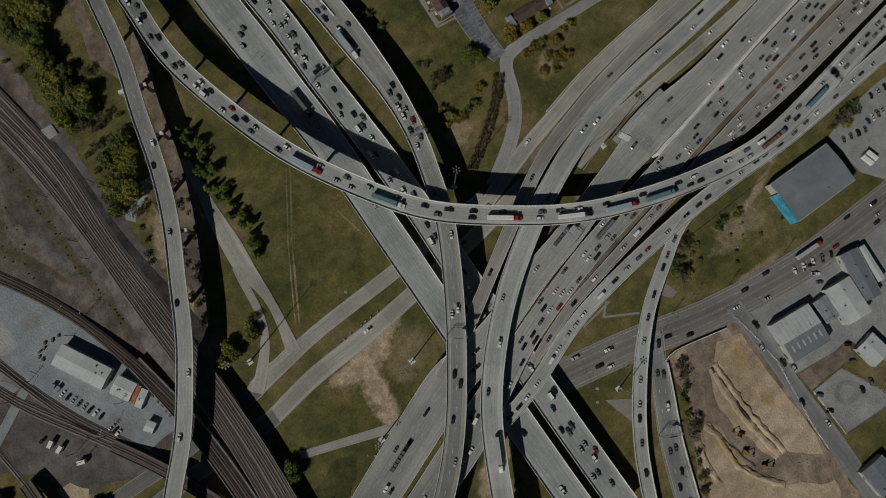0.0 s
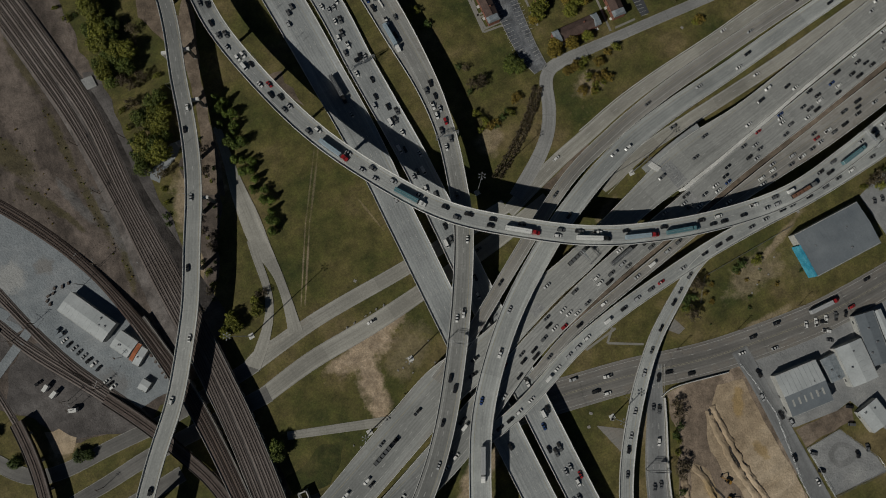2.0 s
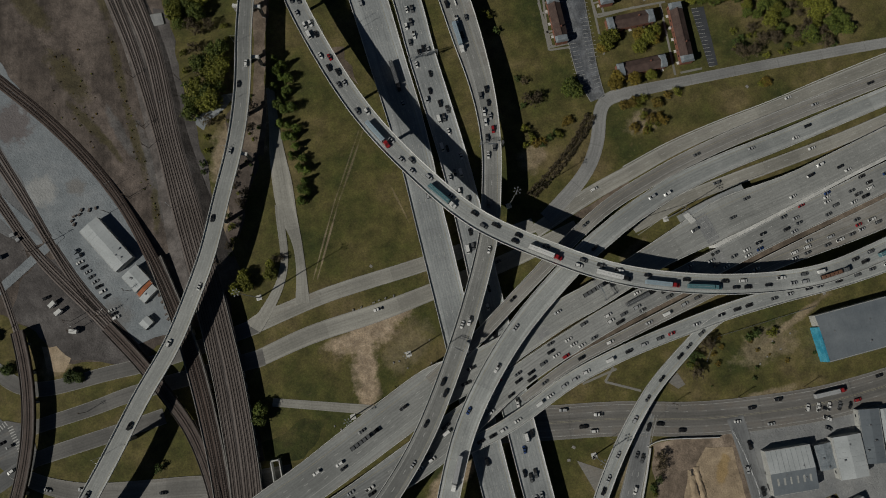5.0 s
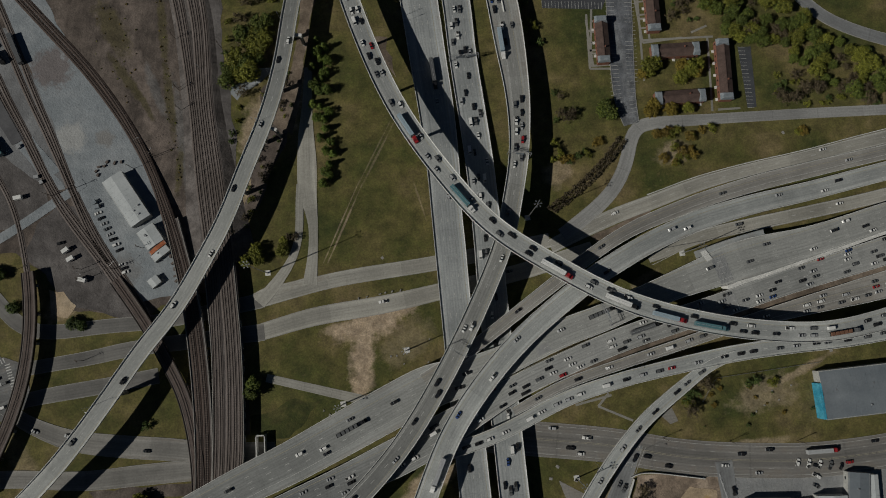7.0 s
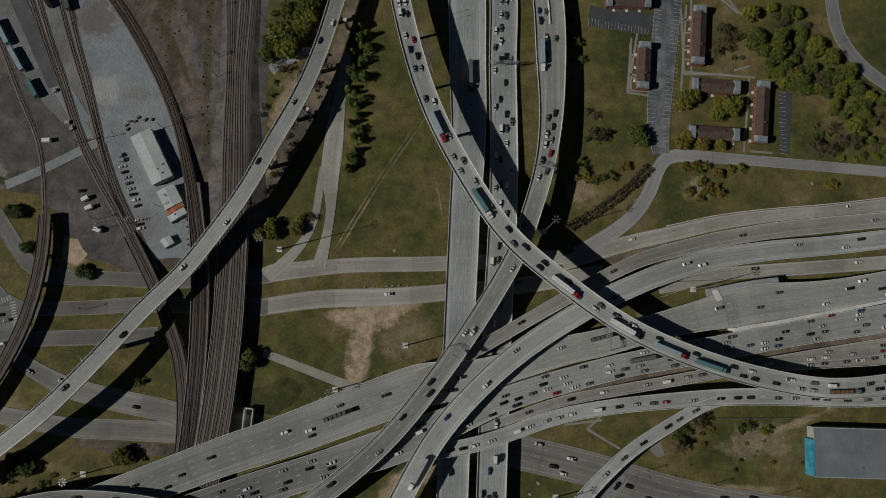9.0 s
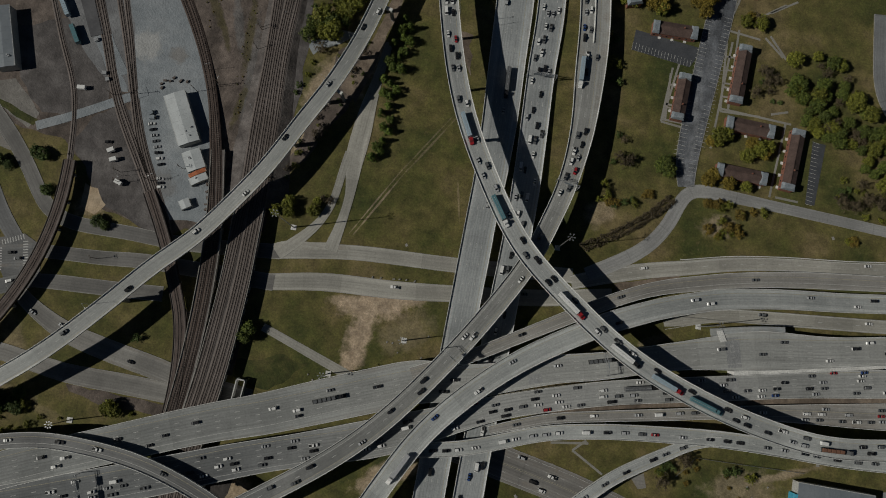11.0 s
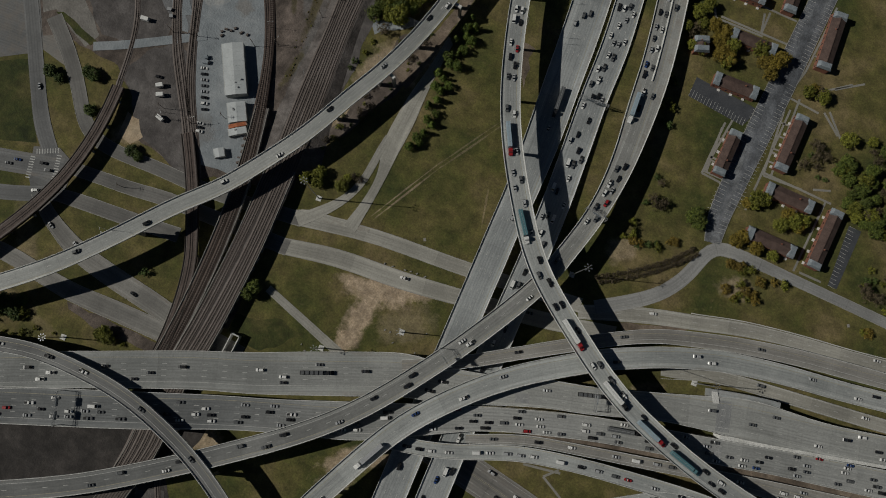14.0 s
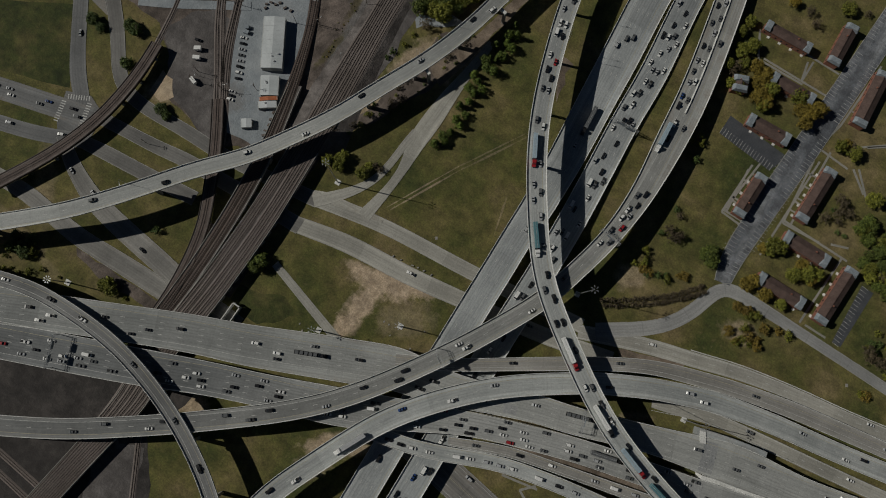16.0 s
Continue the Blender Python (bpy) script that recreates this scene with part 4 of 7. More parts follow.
# ---- bare ground, lots and the rail yard ----
patch("ground_soil", "bare brown soil of the rail yard", [(-438.3, 392.1), (-110.3, 369.7), (-115.2, 209.1), (-117.9, 178.0), (-113.8, 131.6), (-119.0, 72.4), (-119.9, 48.8), (-152.8, 48.7), (-170.9, 41.7), (-187.0, 35.8), (-206.4, 44.0), (-229.5, 51.5), (-240.1, 74.0), (-263.4, 93.2), (-424.1, 94.8)], SOIL, 0.04, 2.0)
patch("gravel_lot", "pale grey compacted gravel lot", [(-287.1, 343.5), (-248.6, 332.5), (-220.7, 240.4), (-204.2, 205.6), (-186.3, 171.3), (-173.9, 143.6), (-165.3, 120.3), (-158.1, 90.0), (-155.1, 67.7), (-160.7, 50.0), (-183.2, 49.8), (-197.0, 74.5), (-212.0, 115.4), (-219.1, 129.8), (-227.5, 170.4), (-238.4, 206.1), (-251.8, 246.6)], GRAVEL, 0.08, 0.8)
patch("gravel_strip", "pale gravel strip between yard tracks", [(-252.6, 162.6), (-243.4, 167.7), (-234.3, 147.9), (-223.5, 128.2), (-231.5, 126.6), (-239.8, 140.0)], GRAVEL, 0.09, 1.0)
patch("yard_gravel", "grey gravel among the yard tracks", [(-305.1, 247.6), (-252, 243.8), (-213.4, 133.5), (-229.5, 128.2), (-245, 140), (-264.9, 161), (-289.7, 196)], YARD_GRAVEL, 0.075, 1.0)
patch("loading_platform", "long low platform with dark sealed top", [(-294.1, 241.6), (-282, 241.7), (-247.4, 165.3), (-255.3, 162.2)], PLATFORM, 0.45, 0.0, "platform", 0.6)
patch("gravel_ramp", "pale gravel ramp at the platform end", [(-253.1, 162.6), (-242.3, 166.4), (-225.9, 141.1), (-236.7, 137.3)], GRAVEL, 0.2, 0.5)
patch("dirt_mound", "bare light dirt mound at the yard edge", [(-239.0, 63.0), (-229.4, 62.3), (-224.1, 51.1), (-229.5, 45.0), (-238.4, 50.3)], TAN, 0.09, 2.0)
patch("yard_dust", "dusty grey yard soil among the tracks", [(-252.6, 89.5), (-243.5, 107.3), (-230.8, 118.3), (-212.0, 115.4), (-197.1, 73.7), (-184.3, 48.8), (-188.8, 35.9), (-206.4, 45.4), (-229.5, 55.1), (-240.1, 75.8)], YARD_DUST, 0.07, 1.5)
patch("depot_apron", "pale paved apron beside the depot", [(-340.8, 158.1), (-327.7, 161.6), (-312, 122.3), (-298.5, 127.4), (-277.1, 106.5), (-282.8, 95.8), (-296, 102.7), (-310.9, 112.1), (-319.2, 106.7)], APRON, 0.1, 0.8)
patch("verge_grass", "narrow grass island beside the apron", [(-311.2, 110.8), (-306.4, 112.8), (-277.4, 101.6), (-280.2, 97.3), (-291.6, 101.1)], LAWN, 0.13, 0.5)
patch("yard_dust", "dusty grey yard soil north of the track crossing", [(-306.4, 163), (-251.3, 181.7), (-234.9, 144.9), (-235.5, 119.8), (-258.7, 107.3), (-275.2, 107.8), (-296, 128.1)], YARD_DUST, 0.072, 1.5)
patch("path_rubble", "pale rubble spill beside the viaduct", [(-115.7, 177.8), (-102.3, 185.4), (-89.0, 191.5), (-81.6, 189.4), (-91.2, 183.9), (-100.8, 176.8), (-108.4, 172.6)], GRAVEL, 0.06, 2.0)
patch("verge_soil", "brown earth beside the railway bridges", [(-159.7, -6.9), (-122.1, -9.7), (-123.4, -42.5), (-158.9, -39.8)], SOIL, 0.05, 1.0)
patch("yard_soil_south", "dark grey yard soil beneath the freeway bridges", [(-310.0, -142.0), (-240.0, -128.0), (-167.8, -104.0), (-124.5, -92.0), (-108.7, -100.0), (-125.2, -135.7), (-82.9, -203.4), (-207.5, -271.7)], DARK_SOIL, 0.05, 1.5)
patch("gravel_south", "patchy dusty gravel below the ramps", [(-153.6, -163.0), (-145.2, -150.6), (-121.6, -149.2), (-106.9, -179.2), (-120.2, -209.0), (-140.9, -182.8)], YARD_DUST, 0.09, 3.0)
patch("building_site", "rough brown earth of a building site", [(109.0, -100.8), (124.6, -101.6), (158.5, -107.8), (160.1, -122.0), (161.9, -144.8), (153.8, -188.6), (152.6, -205.0), (153.1, -224.3), (149.8, -244.0), (138.1, -272.8), (45.7, -201.7), (71.2, -179.4), (85.2, -156.0), (102.8, -126.1)], SITE, 0.06, 1.5)
patch("sand_field", "levelled tan sand on the building site", [(140.4, -112.4), (155.1, -117.3), (154.2, -149.9), (153.8, -191.2), (148.7, -206.8), (132.1, -191.9), (130.0, -142.5), (131.1, -121.2)], TAN, 0.2, 0.8)
patch("sand_slope", "tan excavated slope on the building site", [(100.7, -144.1), (107.3, -155.6), (104.4, -183.6), (120.1, -208.4), (144.7, -223.1), (125.9, -255.1), (58.2, -203.0), (83.8, -176.3)], TAN, 0.18, 2.0)
patch("sand_bank", "pale tan bank beside the dug trench", [(126.3, -122.0), (131.1, -125.7), (126.6, -146.5), (129.3, -189.8), (121.7, -190.4), (114.3, -161.0), (117.0, -136.9)], TAN, 0.16, 1.5)
patch("parking_lot", "worn grey asphalt parking lot around workshops", [(169.6, -108.1), (204.0, -111.6), (223.5, -111.3), (253.3, -110.8), (284.2, -113.8), (337.4, -117.2), (275.5, -195.5), (218.1, -187.7), (208.0, -162.1), (197.5, -163.1), (168.7, -158.8), (165.3, -156.2)], LOT, 0.09)
patch("parking_lot", "grey asphalt parking lot beside a grey warehouse", [(285.3, -55.3), (307.8, -49.1), (333.9, -47.0), (380.5, -47.6), (353.8, -110.4), (296.8, -99.8), (286.4, -85.7)], LOT, 0.09)
patch("parking_lot", "square fenced asphalt lot with tyre marks", [(168.3, -173.5), (192.3, -173.3), (204.0, -199.1), (204.6, -209.2), (168.1, -205.7)], LOT, 0.1)
SCUFF = soil("tyre_scuffed_asphalt", (0.19, 0.193, 0.195), (0.235, 0.238, 0.24), (0.28, 0.282, 0.282), rough=0.16)
patch("scuffed_circle", "round tyre-scuffed mark on the asphalt", [(186.5 + 9 * math.cos(a * 0.35), -187 + 8 * math.sin(a * 0.35)) for a in range(18)], SCUFF, 0.108, 1.2, "road marking")
patch("scuffed_circle", "pale middle of the scuffed circle", [(186.5 + 5 * math.cos(a * 0.35), -187 + 4.4 * math.sin(a * 0.35)) for a in range(18)], LOT, 0.116, 1.0, "road marking")
patch("parking_lot", "dark sealed parking lot with painted stalls", [(102.3, 220.5), (147.9, 213.6), (140.6, 199.6), (101.0, 206.2)], BLACKTOP, 0.1)
patch("parking_lot", "narrow dark parking strip beside a row house", [(225.8, 160.5), (234.4, 159.8), (230.0, 118.3), (224.0, 118.7)], BLACKTOP, 0.1)
patch("lawn", "dark green lawn beside the street junction", [(-420.0, 23.0), (-350.8, 56.9), (-313.8, 75.0), (-285.0, 24.5), (-324.7, 14.6), (-400.0, -2.0)], LAWN, 0.05, 0.3)
patch("paved_apron", "grey asphalt junction in front of the lawn", [(-286.0, 22.0), (-270.0, 27.0), (-256.0, 20.0), (-255.0, -5.0), (-276.0, -4.0), (-281.0, 3.0)], ASPHALT, 0.225)
patch("parking_lot", "grey asphalt lot beyond the lawn", [(-425.0, 24.0), (-351.5, 58.6), (-316.5, 77.5), (-312.0, 92.0), (-330.0, 125.0), (-425.0, 110.0)], ASPHALT, 0.09)
patch("verge_paving", "paved corner where two streets meet", [(-313.0, 92.0), (-303.0, 96.5), (-288.0, 84.0), (-291.0, 79.0), (-309.0, 84.0)], SIDE_PAVING, 0.06)


def crosswalk(a, b, bars, length=3.2):
    """Painted crosswalk bars from a to b."""
    a, b = Vector((*a, 0.275)), Vector((*b, 0.275))
    d = (b - a).normalized()
    side = Vector((-d.y, d.x, 0)) * length / 2
    bm = bmesh.new()
    for k in range(bars):
        c = a.lerp(b, k / (bars - 1))
        w = d * 0.32
        bm.faces.new([bm.verts.new(v) for v in (c - w - side, c + w - side, c + w + side, c - w + side)])
    tagged(part("crosswalk", bm, PAINT), "worn white crosswalk bars on the junction", "road marking", kind="structure")


crosswalk((-282.5, 19.5), (-270.0, 25.0), 9)
crosswalk((-268.0, 22.0), (-264.5, 5.0), 11)
crosswalk((-283.5, 15.5), (-281.0, 2.0), 9)
patch("lawn", "dark green grass below the freeway bridges", [(-123.0, -32.2), (-91.8, -25.9), (-77.9, -30.4), (-99.8, -47.7), (-120.6, -42.7)], LAWN, 0.05, 1.5)
patch("paved_apron", "grey paved apron where frontage roads meet", [(-112.9, 42.9), (-102.7, 46.4), (-88.3, 47.6), (-73.8, 49.4), (-63.1, 48.6), (-63.2, 46.4), (-110.2, 39.8)], STREET, 0.24, 0.4)
patch("verge_soil", "dry brown earth between the workshops and the lot", [(167.8, -159.5), (196.5, -163.8), (207.0, -163.0), (203.0, -174.0), (193.0, -172.2), (168.5, -172.2)], SOIL_TAN, 0.06, 1.0)
patch("verge_paving", "pale paved triangle between ramp and street", [(130.6, -68.5), (138.1, -64.6), (140.6, -73.1), (135.5, -74.4)], SIDE_PALE, 0.12)
patch("verge_paving", "pale paved triangle beside the exit ramp", [(61.0, -97.6), (75.5, -107.8), (66.3, -119.1)], SIDE_PALE, 0.12)
patch("abutment_slab", "bright concrete slab at the bridge end", [(170.5, 28.2), (174.2, 29.0), (177.3, 22.7), (173.6, 21.6)], BARRIER, 10.62)


def bridge_shoulder():
    """A widened stretch beside the freeway at the bridge end, solid down to the ground."""
    line = LINES["ew_north"]
    inner = lambda k: line.p[k, 3] / 2 + 0.06
    ob = part("bridge_shoulder", sweep(line, lambda k: [(inner(k), 0.01), (max(inner(k) + 1.5, 15.0), 0.01), (max(inner(k) + 1.5, 15.0), -line.p[k, 2] - 0.3), (inner(k), -line.p[k, 2] - 0.3)], along("ew_north", 174, 15), along("ew_north", 214, 21)), FREEWAY)
    tagged(ob, "wide concrete shoulder at the bridge end", "road shoulder", kind="structure")


bridge_shoulder()


def deck_patch(key, x, y, length, left, right, up, mat, label):
    """A thin resurfaced patch that follows a deck, centred beside the plan point."""
    line = LINES[key]
    mid = along(key, x, y)
    gap = float(np.diff(line.s).max())
    length = max(length, gap * 2.2)
    ob = part("road_repair", sweep(line, lambda k: [(left, up), (right, up), (right, up - 0.03), (left, up - 0.03)], mid - length / 2, mid + length / 2), mat)
    tagged(ob, label, "road repair", kind="structure")


deck_patch("ew_north", 181.0, 17.0, 8, 8.8, -9.8, 0.034, LOT, "blotchy grey repair patch on the bridge deck")
deck_patch("ew_south", 184.0, -5.0, 9, 6.6, -6.6, 0.034, LOT, "blotchy grey repair patch on the bridge deck")
deck_patch("ew_north", 60.0, -13.5, 16, -1.0, -6.5, 0.034, LOT, "pale repair patch on the bridge deck")
patch("verge_soil", "brown trodden earth beside the side street", [(-225.0, -62.0), (-183.8, -64.0), (-150.0, -67.0), (-152.0, -73.0), (-190.0, -71.5), (-222.0, -66.5)], SOIL, 0.05, 1.5)
patch("verge_soil", "rusty brown earth beside the frontage road", [(107.3, 48.5), (133.9, 57.5), (149.0, 61.6), (146.7, 57.3), (121.9, 48.8), (110.5, 43.8)], SOIL_TAN, 0.05, 1.0)
patch("verge_soil", "brown earth strip under the tall flyover", [(-17.1, 202.2), (-5.8, 201.4), (-2.1, 173.6), (-14.4, 186.2)], SOIL_TAN, 0.04, 2.0)
patch("verge_soil", "brown earth strip beside the long viaduct", [(-89.5, 179.8), (-72.1, 192.3), (-72.1, 155.4), (-92.5, 115.0), (-110.1, 86.5), (-115.4, 90.5), (-99.1, 130.6)], SOIL, 0.05, 2.0)


def stalls(a, b, inward, count, length=5.2):
    """A row of painted parking-stall lines from a to b."""
    a, b, inward = Vector((*a, 0.16)), Vector((*b, 0.16)), Vector((*inward, 0.16))
    away = (inward - a).normalized()
    bm = bmesh.new()
    for k in range(count + 1):
        c = a.lerp(b, k / count)
        w = (b - a).normalized() * 0.09
        bm.faces.new([bm.verts.new(v) for v in (c - w, c + w, c + w + away * length, c - w + away * length)])
    return tagged(part("stall_lines", bm, PAINT), "white painted parking stall lines on asphalt", "road marking", kind="structure")


stalls((101.0, 206.2), (140.6, 199.6), (102.3, 220.5), 18)
stalls((144.1, 212.7), (135.8, 136.6), (152.8, 212.1), 26)
stalls((163.8, 211.3), (155.7, 146.7), (154.7, 212.0), 24)
stalls((225.8, 160.5), (224.0, 118.7), (234.3, 159.1), 16, 4.5)


def track(pts, z=0.35, label="rusty railway track on brown ballast", bed=None):
    """A railway track: wooden ties and two steel rails on a low ballast bed."""
    line = Line([(*p, z, 3.6) if len(p) == 2 else p for p in pts], 5.0)
    thing = tagged(new("railway_track"), label, "railway track", kind="structure")
    part("ballast", sweep(line, lambda k: [(-1.4, 0.0), (1.4, 0.0), (2.1, -0.33), (-2.1, -0.33)]), bed or BALLAST, thing)
    bm = bmesh.new()
    for k in range(int(line.s[-1] / 1.4)):
        c, head = line.at(k * 1.4)
        box(bm, 0.4, 2.4, 0.12, pose(c.x, c.y, c.z - 0.06, 0, 0, head))
    tagged(part("ties", bm, TIE, thing), kind="stuff")
    for side in (-1, 1):
        part("rail", sweep(line, lambda k: [(side * 0.72 - 0.13, 0.1), (side * 0.72 + 0.13, 0.1), (side * 0.72 + 0.09, 0.28), (side * 0.72 - 0.09, 0.28)]), RUST, thing)
    return thing


for axis in (RAIL_MAIN1, RAIL_MAIN2, RAIL_MAIN3, RAIL_MAIN4, RAIL_MAIN5, RAIL_YARD1, RAIL_YARD2, RAIL_YARD3, RAIL_YARD4, RAIL_YARD5):
    track(axis)
for axis in (RAIL_CURVED, RAIL_CURVED2):
    track(axis, label="dark rust-stained railway track curving past the gravel lot", bed=RUSTY_BED)
track([(-238.7, -183.5), (-196.9, -190.7), (-158.3, -198.0), (-118.1, -206.0)], label="disused dark railway track in grey yard soil")
track([(-231.4, -194.3), (-189.9, -201.3), (-161.5, -207.4), (-133.8, -212.8)], label="disused dark railway track in grey yard soil")
track([(-128.8, -139.6), (-119.3, -159.4), (-110.1, -179.1), (-101.1, -198.6)], label="disused dark railway track in grey yard soil")


def rail_viaduct(name, pts, label, piers=True):
    line = LINES[name] = Line(pts, 4.0)
    thing = tagged(new("rail_viaduct"), label, "railway bridge", kind="structure")
    part("deck", sweep(line, lambda k: [(-3.6, 0), (3.6, 0), (3.6, -1.6), (-3.6, -1.6)]), RUST_DECK, thing)
    for side in (-1, 1):
        part("edge_girder", sweep(line, lambda k: [(side * 3.6, -1.8), (side * 3.6, 0.5), (side * 3.95, 0.5), (side * 3.95, -1.8)]), RUST, thing)
        part("walkway", sweep(line, lambda k: [(side * 2.6, 0.02), (side * 2.6, 0.12), (side * 3.3, 0.12), (side * 3.3, 0.02)]), BALLAST, thing)
    for off in (-0.72, 0.72):
        part("rail", sweep(line, lambda k: [(off - 0.12, 0.05), (off + 0.12, 0.05), (off + 0.12, 0.3), (off - 0.12, 0.3)]), RUST, thing)
    bm = bmesh.new()
    for k in range(int(line.s[-1] / 1.4)):
        c, head = line.at(k * 1.4)
        box(bm, 0.55, 3.2, 0.12, pose(c.x, c.y, c.z + 0.002, 0, 0, head))
    tagged(part("ties", bm, RUST_DECK, thing), kind="stuff")
    s = 9.0
    while s < line.s[-1]:
        c, head = line.at(s)
        if c.z > 3 and not blocked(c.x, c.y, c.z, name):
            bm = bmesh.new()
            box(bm, 1.5, 5.5, c.z - 1.5, pose(c.x, c.y, -0.2, 0, 0, head), 0.9)
            part("pier", bm, GIRDER, thing)
        s += 18
    return thing


rail_viaduct("rail_viaduct", RAIL_VIADUCT, "curved dark steel railway viaduct over the streets")
rail_viaduct("rail_bridge", RAIL_BRIDGE, "dark steel railway bridge under the concrete viaduct")


def rail_bank():
    """The sloping embankment of the main tracks north of the bridges."""
    line = LINES["rail_bank"]
    half = lambda k: line.p[k, 3] / 2
    ob = part("rail_embankment", sweep(line, lambda k: [(-half(k), 0.02), (half(k), 0.02), (half(k) + line.p[k, 2] * 2.2 + 0.5, -line.p[k, 2] - 0.2), (-half(k) - line.p[k, 2] * 2.2 - 0.5, -line.p[k, 2] - 0.2)]), CINDER)
    tagged(ob, "sloping brown earth embankment under the tracks", "embankment", kind="structure")


def rail_deck(name, label, spacing=14.0):
    """A railway bridge deck with low edge walls on wall piers."""
    line = LINES[name]
    half = lambda k: line.p[k, 3] / 2
    thing = tagged(new("rail_bridge"), label, "railway bridge", kind="structure")
    part("deck", sweep(line, lambda k: [(-half(k), 0.03), (half(k), 0.03), (half(k), -1.5), (-half(k), -1.5)]), CINDER, thing)
    for side in (-1, 1):
        part("edge_wall", sweep(line, lambda k: [(side * half(k), -1.7), (side * half(k), 0.7), (side * (half(k) + 0.4), 0.7), (side * (half(k) + 0.4), -1.7)]), GIRDER, thing)
    s = spacing / 2
    while s < line.s[-1]:
        c, head = line.at(s)
        if c.z > 2.5 and not blocked(c.x, c.y, c.z, name):
            bm = bmesh.new()
            box(bm, 1.4 if spacing > 10 else 4.0, line.width(s) - 0.6, c.z - 1.4 + 0.4, pose(c.x, c.y, -0.4, 0, 0, head))
            part("wall_pier", bm, GIRDER, thing)
        s += spacing


rail_bank()
rail_deck("rail_deck", "wide concrete railway bridge carrying the main tracks", 7.0)
rail_deck("rail_deck_west", "narrow railway bridge carrying a single track", 7.0)

patch("verge_soil", "brown bare earth strip under the long viaduct", [(-57.2, 330.9), (-50.4, 325.8), (-57.2, 298.8), (-54.7, 276.0), (-46.2, 267.6), (-30.3, 290.9), (-29.4, 310.1), (-24.4, 306.3), (-41.7, 250.6), (-54.7, 217.3), (-63.8, 181.7), (-68.6, 162.1), (-74.8, 143.7), (-86.3, 152.4), (-71.7, 183.0), (-64.8, 205.9), (-58.6, 229.7), (-60.0, 245.2), (-65.7, 266.3), (-70.8, 279.8), (-65.6, 292.9)], SOIL_TAN, 0.06, 0.8)
patch("concrete_pad", "pale grey concrete pad beside the tracks", [(-125.6, 258.5), (-114.7, 257.3), (-114.7, 249.3), (-126.6, 249.8)], LOT, 0.9, 0.0, "pad", 1.1)

patch("gravel_strip", "grey gravel strip beside the main tracks", [(-119.5, 262.0), (-110.5, 258.0), (-113.5, 203.0), (-112.0, 172.0), (-112.4, 145.0), (-114.3, 111.0), (-114.9, 92.0), (-119.5, 92.0), (-119.0, 150.0), (-119.4, 205.0)], YARD_DUST, 0.07, 1.2)

# ---- buildings ----
def frame_of(a, b, c, z=0.0):
    """Base pose, length and width of the rectangle with corners a, b and, beyond b, c."""
    a, b, c = (Vector(p) for p in (a, b, c))
    u = b - a
    w = c - b
    mid = a + u / 2 + w / 2
    head = math.degrees(math.atan2(u.y, u.x))
    side = abs(w.dot(Vector((-u.y, u.x)).normalized()))
    return pose(mid.x, mid.y, z, 0, 0, head), u.length, side


def local_box(m, x, y, z, sx, sy, sz, taper=1.0):
    bm = bmesh.new()
    box(bm, sx, sy, sz, Matrix.Translation((x, y, z)), taper)
    return bm


